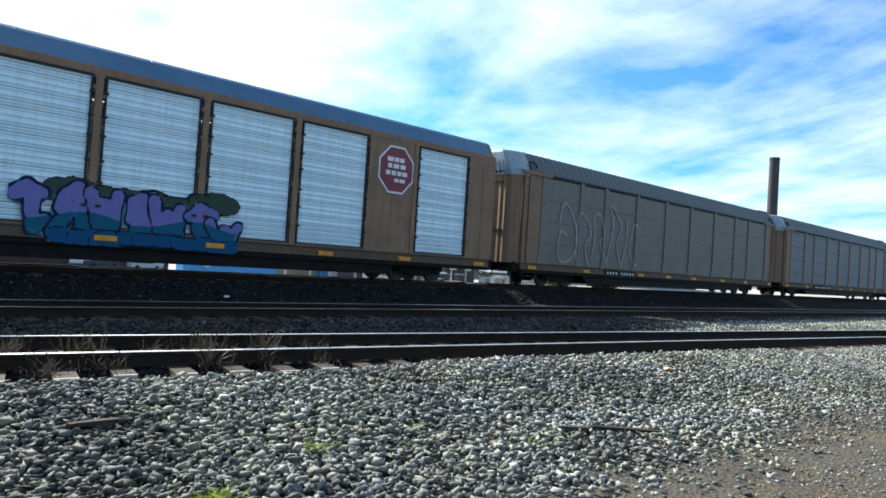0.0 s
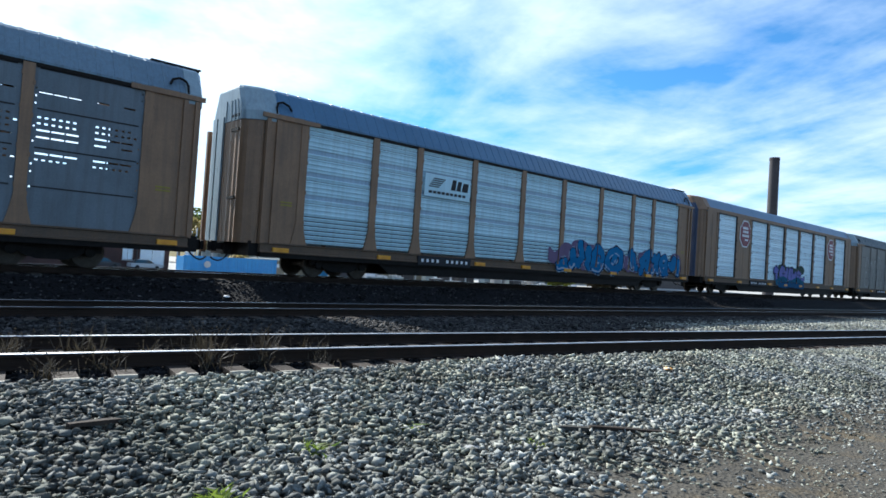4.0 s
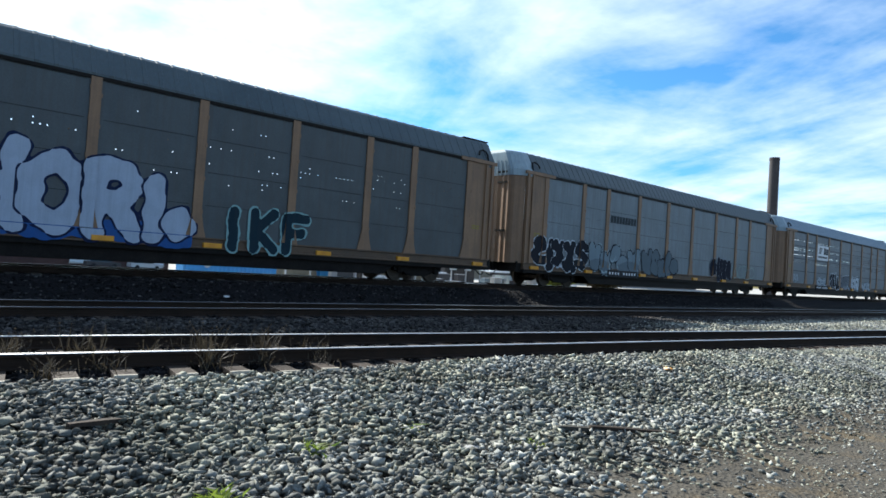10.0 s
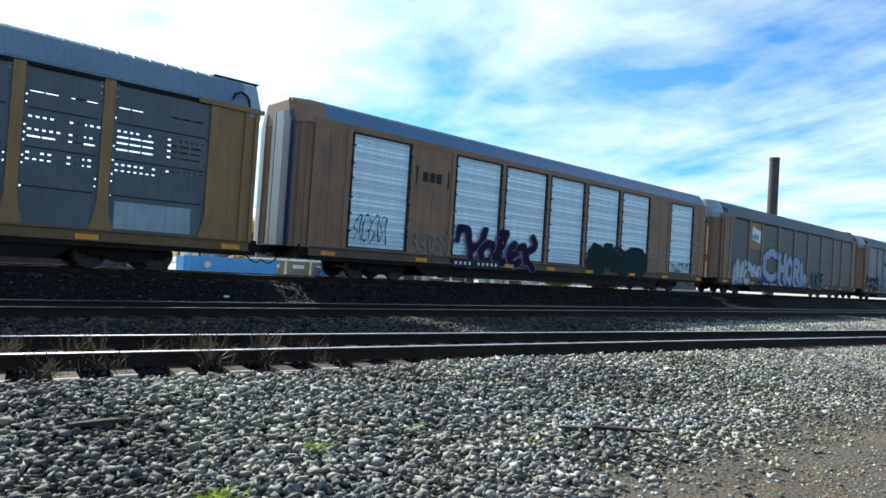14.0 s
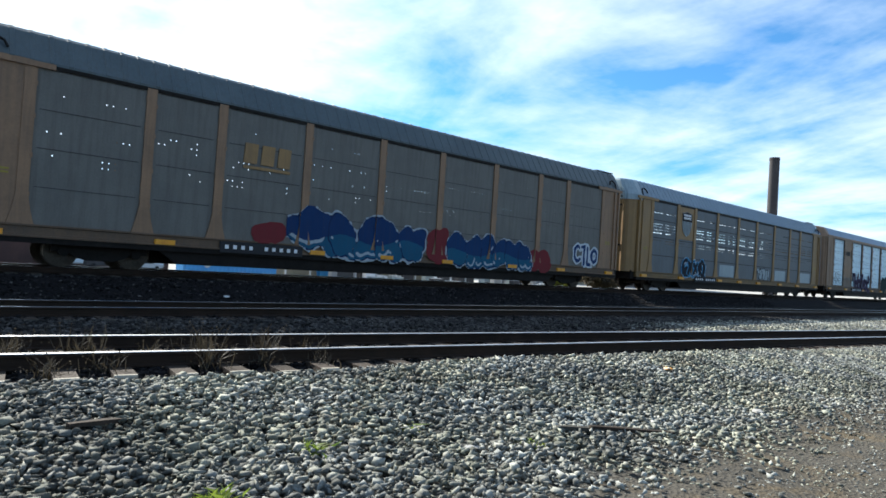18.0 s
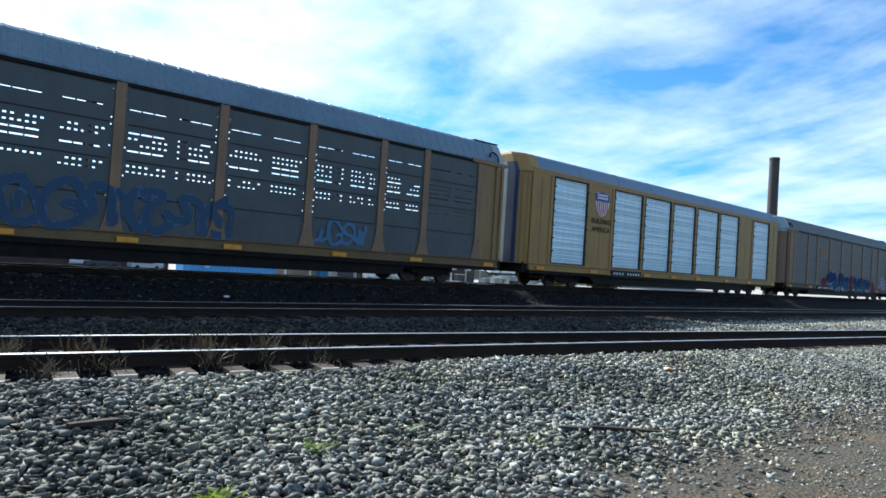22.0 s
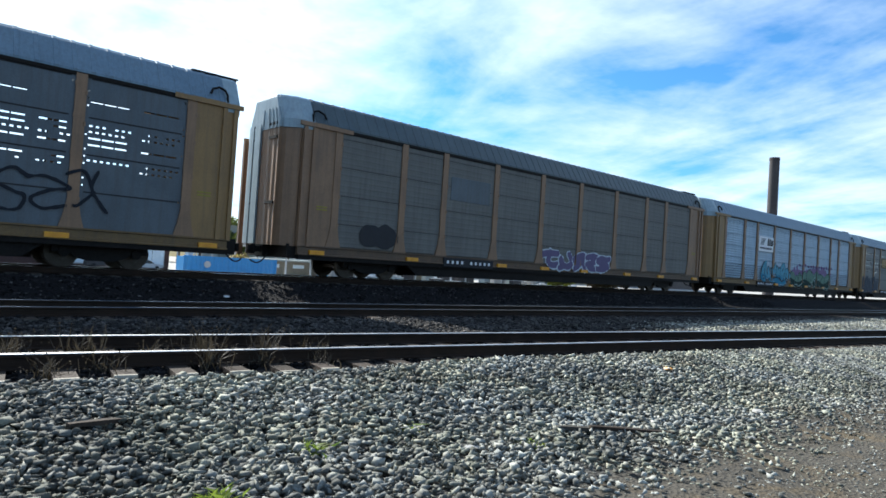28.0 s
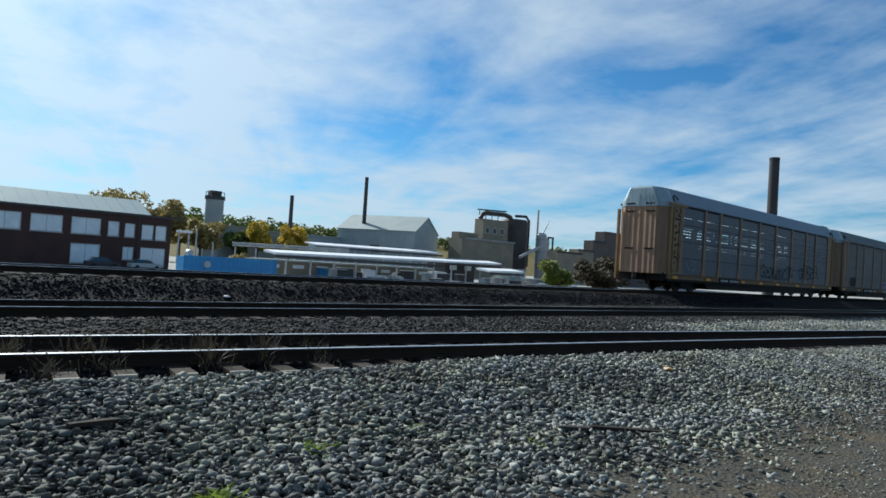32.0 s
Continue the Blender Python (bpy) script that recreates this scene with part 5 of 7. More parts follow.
        graffiti(car, 9.7, 11.85, 0.98, 2.15, ((0.02, 0.05, 0.14), None, CHALK, None), 77, word="CTLO", stroke=0.075, edge=0.085, label="small white-edged dark blue tag",
                 spans=((0, 0.4, 0.1, 1), (0.26, 0.62, 0, 1), (0.46, 0.78, 0, 0.95), (0.62, 1, 0.1, 0.9)))
        patch(car, -12.8, -12.15, 3.5, 3.95, YELLOW, "yellow stencil plate")
    elif index == 9:
        emblem_shield(car, -8.14, 3.52, 4.72, 1.15)
        lettering(car, "BUILDING", -8.14, 3.16, 0.36, paint(0.06, 0.05, 0.035), -SIDE - 0.045)
        lettering(car, "AMERICA", -8.14, 2.76, 0.36, paint(0.06, 0.05, 0.035), -SIDE - 0.045)
    elif index == 10:
        patch(car, -6.75, -4.95, 3.1, 4.05, paint(0.13, 0.105, 0.05), "dull olive emblem plate")
        emblem_blocks(car, -6.6, -5.05, 3.38, 3.95, YELLOW, 3)
        graffiti(car, -12.6, -7.75, 0.62, 2.3, ((0.072, 0.082, 0.098), None, (0.15, 0.165, 0.185), None), 81, 5, stroke=0.18, edge=0.03, name="faded_graffiti", label="faded pale graffiti")
        graffiti(car, -3.9, 1.9, 0.95, 2.35, ((0.05, 0.095, 0.16), None, (0.085, 0.15, 0.23), None), 82, 7, stroke=0.10, edge=0.03, name="faded_graffiti", label="faded blue graffiti")
        graffiti(car, 4.6, 6.75, 1.08, 1.95, ((0.10, 0.20, 0.32), None, None, None), 83, 4, stroke=0.06, edge=0, name="faded_graffiti")
    elif index == 11:
        emblem_plate(car, -7.0, -4.55, 3.02, 4.05, True)
        graffiti(car, -6.5, -1.1, 0.58, 2.45, ((0.13, 0.36, 0.46), (0.05, 0.24, 0.36), NIGHT, (0.36, 0.5, 0.55)), 91, stroke=0.14, edge=0.05, halo=0.02, label="light blue graffiti letters with black outline",
                 spans=((0, 0.2, 0.1, 0.95), (0.12, 0.36, 0.2, 1), (0.3, 0.54, 0.3, 0.95), (0.48, 0.68, 0.3, 0.9), (0.6, 0.84, 0.25, 1), (0.74, 1, 0.15, 0.85), (0.3, 0.95, 0.0, 0.42)))
        graffiti(car, -0.9, 7.4, 1.5, 2.4, ((0.24, 0.16, 0.28), None, None, None), 94, 9, stroke=0.16, edge=0, name="pink_haze", label="pink spray haze behind the green graffiti", lift=-0.006, wild=0.2)
        graffiti(car, -1.3, 7.3, 0.58, 2.15, ((0.15, 0.25, 0.19), (0.016, 0.042, 0.036), (0.006, 0.013, 0.015), (0.38, 0.48, 0.42)), 92, count=10, stroke=0.2, edge=0.045, halo=0.025, label="green graffiti letters with black outline", wild=0.25)
        graffiti(car, 0.3, 7.9, 2.2, 2.62, ((0.20, 0.11, 0.25), None, (0.02, 0.015, 0.04), None), 93, word="o" * 13, stroke=0.035, edge=0.03, name="pink_splash", label="pink spray curls above the green graffiti", wild=0.1)
    elif index == 12:
        graffiti(car, -1.2, 4.3, 0.7, 1.8, ((0.16, 0.13, 0.22), None, CHALK, None), 101, 5, stroke=0.14, edge=0.05, label="violet graffiti with white outline")
        patch(car, -6.85, -4.7, 3.2, 4.1, DARK_GREY, "darker repair sheet")
        graffiti(car, -10.95, -9.3, 1.1, 2.0, ((0.045, 0.045, 0.048), None, None, None), 102, 2, stroke=0.25, edge=0, name="dark_smudge")
    elif index == 13:
        graffiti(car, -1.0, 4.85, 1.06, 2.2, ((0.028, 0.032, 0.042), None, None, None), 111, 8, stroke=0.035, edge=0, label="thin black scribble", wild=0.2)
        graffiti(car, 5.85, 10.05, 1.2, 2.6, ((0.022, 0.025, 0.032), None, None, None), 112, 5, stroke=0.04, edge=0, label="thin black scribble", wild=0.3)
        graffiti(car, -11.6, -10.0, 1.15, 1.95, ((0.25, 0.28, 0.31), None, None, None), 113, 5, stroke=0.025, edge=0, name="pale_scribble")
        graffiti(car, -12.9, -12.2, 1.15, 4.75, (None, None, (0.03, 0.026, 0.022), None), 114, 5, stroke=0.09, edge=0.085, hollow=True, stacked=True, label="black outlined graffiti up the end post", name="upright_graffiti")



WHEELSETS = []
CARS = []


def build_truck(car, x):
    t = part("truck", shared("bolster", lambda: Geo().box(-0.22, 0.22, -0.95, 0.95, 0.42, 0.68), BLACK), BLACK, car, "black cast-steel bogie", at=(x, 0, 0))
    for near in (True, False):
        part("side_frame", shared(("side_frame", near), lambda: make_side_frame(near), BLACK), BLACK, t)
    for dx in (-0.875, 0.875):
        WHEELSETS.append((part("wheelset", shared("wheelset", make_wheelset, WHEEL_STEEL), WHEEL_STEEL, t, "dark steel wheels on an axle", at=(dx, 0, 0.42)), dx))


def build_car(index, spec):
    """One covered car carrier of the train; its origin lies on the rails under its middle."""
    car = thing("autorack_car", spec["label"], "railroad car", pose(0, TRACK_C[0], TRACK_C[2]), group="freight train of covered car carriers")
    body, post_paint, skin, roof = spec["body"], spec.get("posts", spec["body"]), spec["skin"], spec["roof"]
    flush = spec.get("flush", False)
    holes = spec.get("holes", 0)
    part("underframe", shared("underframe", make_underframe, BLACK), BLACK, car, "black steel underframe")
    sill_paint = GRIMY_SILL if body is BROWN else YELLOW if body is YELLOW else OCHRE_SILL
    for near in (True, False):
        part("side_sill", shared(("side_sill", near), lambda: make_sill(near), sill_paint), sill_paint, car)
    part("roof", shared(("roof", not flush), lambda: make_roof(not flush), roof), roof, car, "galvanised sheet roof" if flush else "ribbed sheet-metal roof")
    if not flush:
        part("roof_step", shared("roof_step", make_roof_step, BLACK), BLACK, car, "dark step board on the roof")
        part("roof_edge", shared("roof_edge", make_roof_rail, BLACK), BLACK, car)
    for rear in (True, False):
        cap = body if flush else CAP if roof is ROOF_GREY or rear else roof
        part("roof_end_cap", shared(("roof_end_cap", rear, flush), lambda: make_cap(rear, 4.985 if flush else 4.74, (0.8 if rear else 0.42) if flush else 0.68), cap), cap, car, "" if flush else "sheet-metal rounded roof end")
        # on flush cars the first strip is painted blue shade
        strips = ((-1.16, -0.6, SHADE_BLUE), (-0.58, -0.05, CAP), (0.0, 0.22, DOOR_GREY), (0.72, 1.24, CAP)) if flush else GALVANISED
        for a, b, mat in strips if flush or index not in (10, 13) else ():
            strip = part("door_edge", shared(("door_edge", rear, a, b, flush), lambda: make_end_strip(rear, a, b, 1.0, 5.5 if flush else 4.95, 0.045), mat), mat, car, "galvanised or shade-blue upright door edge")
            for z in (1.35, 2.35, 3.3, 4.25) if mat is CAP and not flush else ():
                part("slot", shared(("slot", rear, a), lambda: make_end_strip(rear, (a + b) / 2 - 0.03, (a + b) / 2 + 0.03, 0.0, 0.5, 0.06), BLACK), BLACK, strip, at=(0, 0, z))
        if not flush:
            part("grab_iron", shared(("grab_iron", rear), lambda: make_grab_iron(rear), BLACK), BLACK, car, "bent black grab iron")
            for y in (-1.05, -0.8, -0.55, -0.3, 0.1):
                part("cap_rib", shared(("cap_rib", rear, y), lambda: make_end_strip(rear, y - 0.02, y + 0.02, 4.76, 5.6, 0.035), cap), cap, car)
        for leaf in (-1, 1):
            if flush:
                part("folding_door", shared(("folding_door", rear, leaf), lambda: make_fold_doors(rear, leaf), body), body, car, "painted folding end door")
            else:
                part("end_door", shared(("end_door", rear, leaf), lambda: make_end_doors(rear, leaf), spec.get("doors", body)), spec.get("doors", body), car)
        for q in (-0.62, 0.62):
            for z in () if flush else (2.3, 4.4, 4.84):
                part("latch_slot", shared(("latch_slot", rear), lambda: make_latch(rear), BLACK), BLACK, car, at=(0, q, z))
        part("coupler", shared(("coupler", rear), lambda: make_coupler(rear), BLACK), BLACK, car)
        part("air_hose", shared(("air_hose", rear), lambda: make_hose(rear), RUBBER), RUBBER, car)
        for near in (True, False):
            build_pillar(car, rear, near, not flush, body)
    if not flush:
        part("end_post", shared("end_post", make_end_post, body), body, car)
    for i, (a, b) in enumerate(zip(BAYS, BAYS[1:])):
        c, w = (a + b) / 2, b - a
        wn = round(w - (0.36 if flush else 0.22), 2)
        if flush and i in (1, 7) or i in spec.get("plated", ()):
            wp = round(w - 0.16, 2)
            part("bay_plate", shared(("bay_plate", wp), lambda: make_bay_plate(wp), body), body, car, at=(c, 0, 0))
        elif spec.get("ribbed"):
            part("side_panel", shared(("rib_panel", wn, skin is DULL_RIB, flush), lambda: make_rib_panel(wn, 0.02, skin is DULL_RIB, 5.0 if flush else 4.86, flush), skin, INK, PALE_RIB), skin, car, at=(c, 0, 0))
            if flush:
                part("gasket", shared(("gasket", wn), lambda: make_gasket(wn), INK), INK, car, "black frame round the ribbed panel", at=(c, 0, 0))
        else:
            k = (index * 3 + i) % 7 if holes else 0
            part("side_panel", shared(("flat_panel", wn, holes, k), lambda: make_flat_panel(wn, k * 13 + int(holes * 10), holes), skin, INK), skin, car, at=(c, 0, 0))
            if holes:
                for z in (1.95, 2.9, 3.85, 4.84):
                    part("seam", shared(("seam", wn, holes > 0.3), lambda: Geo().box(-wn / 2 + 0.12, wn / 2 - 0.12, -SIDE - 0.013, -SIDE - 0.003, *((-0.018, 0.018) if holes > 0.3 else (-0.007, 0.007))), INK), INK, car, at=(c, 0, z))
        part("far_panel", shared(("far_panel", wn, bool(holes)), lambda: make_far_panel(wn, bool(holes)), skin), skin, car, at=(c, 0, 0))
    if flush:
        def frame_rails():
            g = Geo()
            g.slab(-HALF + 0.28, HALF - 0.28, -SIDE - 0.034, -SIDE + 0.02, 4.985, 5.2)
            return g.slab(-12.0, 12.0, -SIDE - 0.03, -SIDE + 0.02, 1.02, 1.1)
        part("side_frame_rail", shared("side_frame_rail", frame_rails, body), body, car)
    for x in BAYS:
        for near in (True, False):
            part("post", shared(("post", near, not flush), lambda: make_post(near, not flush), post_paint), post_paint, car, at=(x, 0, 0))
    for x in (-12.6, -8.6, -3.8, -1.0, 1.9, 5.6, 8.9, 12.7):
        part("reflector", shared("reflector", lambda: Geo().slab(-0.27, 0.27, -SIDE - 0.11, -SIDE - 0.02, 0.745, 0.885, 0.008), REFLECT), REFLECT, car, "yellow reflective strip", at=(x, 0, 0))
    for x in (-10.06, 10.06):
        build_truck(car, x)
    # reporting marks on the sill, as plain bars
    plate = part("marks_plate", shared("marks_plate", lambda: Geo().slab(-7.05, -4.35, -SIDE - 0.095, -SIDE - 0.02, 0.64, 0.97, 0.006), INK), INK, car, "black plate with white bars")
    for i in range(10):
        if i != 4:
            part("bar", shared("bar", lambda: Geo().slab(-0.055, 0.055, -SIDE - 0.105, -SIDE - 0.09, 0.755, 0.87, 0.004), WHITE), WHITE, plate, at=(-6.85 + 0.25 * i, 0, 0))
    decorate(car, index, flush)
    CARS.append((car, index))
    return car


GALVANISED = ((0.22, 0.62, CAP), (0.72, 1.2, CAP))
SPECS = {
    -2: dict(body=BROWN, skin=MID_GREY, roof=ROOF_GREY, label="grey covered rail car with brown posts"),
    -1: dict(body=BROWN, skin=MID_GREY, roof=ROOF_DARK, label="grey covered rail car with brown steel ends"),
    0: dict(body=BROWN, posts=WARM_GREY, skin=WARM_GREY, roof=ROOF_DARK, holes=0.25, label="dark grey covered rail car with faded pale graffiti"),
    1: dict(body=BROWN, skin=WHITE_RIB, roof=ROOF_BLUE, flush=True, ribbed=True, label="brown rail car with white ribbed panels and maroon emblems"),
    2: dict(body=BROWN, skin=DULL_RIB, roof=ROOF_BLUE, ribbed=True, label="white ribbed rail car with brown posts and blue graffiti"),
    3: dict(body=BROWN, skin=MID_GREY, roof=ROOF_GREY, holes=0.85, label="grey perforated rail car with a white emblem plate and graffiti"),
    4: dict(body=BROWN, skin=LIGHT_GREY, roof=ROOF_DARK, holes=0.29, label="grey rail car with brown posts and black-and-white graffiti"),
    5: dict(body=BROWN, skin=SOOT_GREY, roof=ROOF_DARK, holes=0.29, label="dark grey rail car with big white graffiti letters"),
    6: dict(body=BROWN, skin=WHITE_RIB, roof=ROOF_BLUE, flush=True, ribbed=True, label="brown rail car with white ribbed panels and purple graffiti"),
    7: dict(body=OCHRE, skin=DARK_GREY, roof=ROOF_GREY, holes=0.85, label="grey perforated rail car with ochre posts and ends"),
    8: dict(body=BROWN, posts=BROWN, skin=TAN_GREY, roof=ROOF_DARK, holes=0.28, label="dark grey rail car with blue and red graffiti"),
    9: dict(body=YELLOW, skin=WHITE_RIB, roof=ROOF_BLUE, flush=True, ribbed=True, label="yellow rail car with white ribbed panels and a shield"),
    10: dict(body=OCHRE, posts=BROWN, skin=SOOT_GREY, roof=ROOF_GREY, holes=0.9, label="dark grey perforated rail car with a yellow plate"),
    11: dict(body=OCHRE, posts=BROWN, skin=PALE_RIB, roof=ROOF_GREY, ribbed=True, label="pale ribbed rail car with teal and green graffiti"),
    12: dict(body=BROWN, skin=TAN_GREY, roof=ROOF_DARK, label="grimy tan-grey rail car with a small graffiti tag"),
    # BROWN doors on the ochre body: the end's shade is put into the paint
    13: dict(body=OCHRE, doors=BROWN, posts=BROWN, skin=DARK_GREY, roof=ROOF_GREY, holes=0.9, label="last grey perforated rail car with end doors browned for shade"),
}

# ---- the works beyond the tracks ----
BRICK = material("sooty red brick", (0.035, 0.018, 0.016), (0.075, 0.04, 0.034), 0.9, 0, 9, 0.5, 0.3)
STACK_BRICK = material("dark stack brick", (0.022, 0.021, 0.024), (0.052, 0.049, 0.054), 0.9, 0, 6, 0.4, 0.3, 0.3)
SHEET = material("pale blue-grey sheet cladding", (0.230, 0.284, 0.290), (0.324, 0.378, 0.385), 0.55, 0.1, 5, 0.25, 0.1, 0.25)
SHEET_ROOF = material("bright sheet roofing", (0.26, 0.30, 0.295), (0.36, 0.40, 0.39), 0.7, 0.2, 5, 0.2, 0.05, 0.15)
BLUE_ROOF = material("pale blue roofing", (0.15, 0.225, 0.245), (0.21, 0.295, 0.315), 0.8, 0.1, 5, 0.2, 0.05, 0.15)
# pale blue base colour stands for the sky reflected in the panes
PANE = material("pane in sky-reflection colour", (0.55, 0.63, 0.68), (0.72, 0.80, 0.84), 0.25, 0, 3, 0.5, 0.0)
FRAME = material("painted window frame", (0.45, 0.46, 0.46), (0.6, 0.6, 0.6), 0.6, 0, 10, 1, 0.0)
CONCRETE = material("weathered concrete", (0.22, 0.22, 0.21), (0.34, 0.335, 0.32), 0.85, 0, 6, 0.3, 0.2, 0.3)
TAN_WALL = material("tan process building wall", (0.180, 0.158, 0.112), (0.300, 0.262, 0.195), 0.8, 0, 6, 0.3, 0.2, 0.3)
DARK_STEEL = material("dark tank steel", (0.03, 0.028, 0.03), (0.065, 0.06, 0.062), 0.6, 0.2, 6, 0.4, 0.1, 0.3)
BLUE = material("blue painted steel", (0.022, 0.19, 0.45), (0.045, 0.28, 0.58), 0.5, 0, 8, 0.5, 0.05, 0.2)
PIPE = material("weathered pale pipe", (0.36, 0.37, 0.37), (0.5, 0.5, 0.5), 0.5, 0.2, 8, 0.5, 0.05, 0.2)
GLASS = material("dark car glass", (0.02, 0.025, 0.03), (0.035, 0.04, 0.045), 0.1, 0, 5, 1, 0.0)
BARK = material("grey-brown bark", (0.05, 0.04, 0.03), (0.11, 0.09, 0.07), 0.9, 0, 10, 1.5, 0.4)
LEAF_GREEN = material("autumn green leaves", (0.075, 0.105, 0.018), (0.17, 0.205, 0.045), 0.7, 0, 8, 0.6, 0.0, per_piece=0.4, island=True, leaf=0.45)
LEAF_GOLD = material("golden autumn leaves", (0.390, 0.286, 0.026), (0.650, 0.494, 0.065), 0.7, 0, 8, 0.6, 0.0, per_piece=0.35, island=True, leaf=0.5)
LEAF_DULL = material("olive autumn leaves", (0.20, 0.16, 0.05), (0.40, 0.32, 0.11), 0.7, 0, 8, 0.6, 0.0, per_piece=0.4, island=True, leaf=0.45)
LEAF_LIME = material("yellow-green leaves", (0.11, 0.14, 0.018), (0.25, 0.27, 0.05), 0.7, 0, 8, 0.6, 0.0, per_piece=0.4, island=True, leaf=0.45)
WORN_BRICK = material("weathered brown brick", (0.085, 0.068, 0.06), (0.14, 0.115, 0.10), 0.9, 0, 9, 0.5, 0.3, 0.3)
LEAF_BROWN = material("dry brown brush", (0.035, 0.026, 0.010), (0.085, 0.062, 0.026), 0.8, 0, 8, 0.6, 0.0, per_piece=0.4, island=True, leaf=0.3)
GRASS = material("dry grass", (0.028, 0.024, 0.016), (0.07, 0.056, 0.036), 0.8, 0, 20, 2, 0.0, per_piece=0.4, island=True, leaf=0.3)
WEED = material("yellow-green weed", (0.10, 0.16, 0.02), (0.24, 0.30, 0.05), 0.6, 0, 20, 3, 0.0, per_piece=0.3, island=True, leaf=0.4)
YARD = -1.8


def wall_open(x0, x1, z0, z1, y0, y1, holes):
    """One connected wall in x and z with openings cut through it."""
    xs = sorted({x0, x1, *[h[0] for h in holes], *[h[1] for h in holes]})
    zs = sorted({z0, z1, *[h[2] for h in holes], *[h[3] for h in holes]})
    nx, nz = len(xs), len(zs)

    def solid(i, j):
        if not (0 <= i < nx - 1 and 0 <= j < nz - 1):
            return False
        mx, mz = (xs[i] + xs[i + 1]) / 2, (zs[j] + zs[j + 1]) / 2
        return not any(h[0] < mx < h[1] and h[2] < mz < h[3] for h in holes)
    g = Geo()
    g.v = [(x, y, z) for y in (y0, y1) for z in zs for x in xs]

    def at(i, j, back):
        return back * nx * nz + j * nx + i
    for i in range(nx - 1):
        for j in range(nz - 1):
            if not solid(i, j):
                continue
            a, b, c, d = (i, j), (i + 1, j), (i + 1, j + 1), (i, j + 1)
            g.f.append((at(*a, 0), at(*b, 0), at(*c, 0), at(*d, 0)))
            g.f.append((at(*d, 1), at(*c, 1), at(*b, 1), at(*a, 1)))
            for p, q, di, dj in ((a, b, 0, -1), (b, c, 1, 0), (c, d, 0, 1), (d, a, -1, 0)):
                if not solid(i + di, j + dj):
                    g.f.append((at(*q, 0), at(*p, 0), at(*p, 1), at(*q, 1)))
    return g


def window_in(parent, x0, x1, z0, z1, y, cols=3, rows=2, pane=None, sill=True):
    w = part("window", wall_open(x0, x1, z0, z1, y - 0.06, y + 0.06, [(x0 + 0.09, x1 - 0.09, z0 + 0.09, z1 - 0.09)]), FRAME, parent)
    cw, ch = (x1 - x0 - 0.18) / cols, (z1 - z0 - 0.18) / rows
    for i in range(cols):
        for j in range(rows):
            a, c = x0 + 0.09 + cw * i, z0 + 0.09 + ch * j
            part("pane", Geo().box(a + 0.025, a + cw - 0.025, y - 0.01, y + 0.01, c + 0.025, c + ch - 0.025), pane or PANE, w)
    if sill:
        part("window_sill", Geo().slab(x0 - 0.1, x1 + 0.1, y - 0.28, y - 0.05, z0 - 0.12, z0, 0.02), CONCRETE, w)


def brick_works():
    t = thing("brick_works", "long two-storey sooty brick works with a pale blue roof", "factory building", (0, 108, 0))
    upper = [(x, x + w, 2.95, 5.45) for x, w in ((8.6, 3.9), (13.0, 3.9), (18.0, 4.1), (23.2, 4.0))]
    upper += [(28.2, 29.8, 2.95, 5.25), (30.6, 32.1, 2.95, 5.1), (33.1, 34.9, 2.75, 5.1), (35.2, 36.9, 2.75, 5.1)]
    lower = [(23.3, 27.3, -1.4, 1.55), (30.5, 32.1, -0.6, 1.45), (33.1, 36.9, -1.3, 1.5)]
    part("front_wall", wall_open(-6, 37.6, YARD, 6.55, 0, 0.4, upper + lower), BRICK, t)
    part("back_wall", Geo().box(-6, 37.6, 18, 18.4, YARD, 6.55), BRICK, t)
    for x in (-6, 37.2):
        part("end_wall", Geo().box(x, x + 0.4, 0.4, 18, YARD, 6.55), BRICK, t)
    for h in upper:
        window_in(t, *h, 0.16, 2 if h[1] - h[0] > 3 else 1, 1)
    for h in lower:
        window_in(t, *h, 0.16, 2, 1)
    part("cornice", Geo().slab(-6.2, 39.2, -0.35, 0.0, 6.3, 6.62, 0.05), DARK_STEEL, t)
    part("flat_roof", Geo().box(-6, 37.6, 0.0, 18.4, 6.56, 6.7), DARK_STEEL, t)
    roof = Geo().loft([[(x, 0.6, 6.72), (x, 8.0, 9.35), (x, 15.0, 6.72)] for x in (-6, 34.6)])
    r = part("monitor_roof", roof, BLUE_ROOF, t, "pale blue sheet-metal monitor roof")
    for i in range(20):
        x = -5 + 2 * i
        if x < 34.4:
            part("roof_seam", Geo().loft([[(x + d, 0.6, 6.74), (x + d, 8.0, 9.40), (x + d, 8.0, 9.30), (x + d, 0.6, 6.66)] for d in (-0.05, 0.05)]), BLUE_ROOF, r)
    part("downpipe", Geo().tube([(32.6, -0.12, 6.4), (32.6, -0.12, YARD)], 0.09, 8), DARK_STEEL, t)


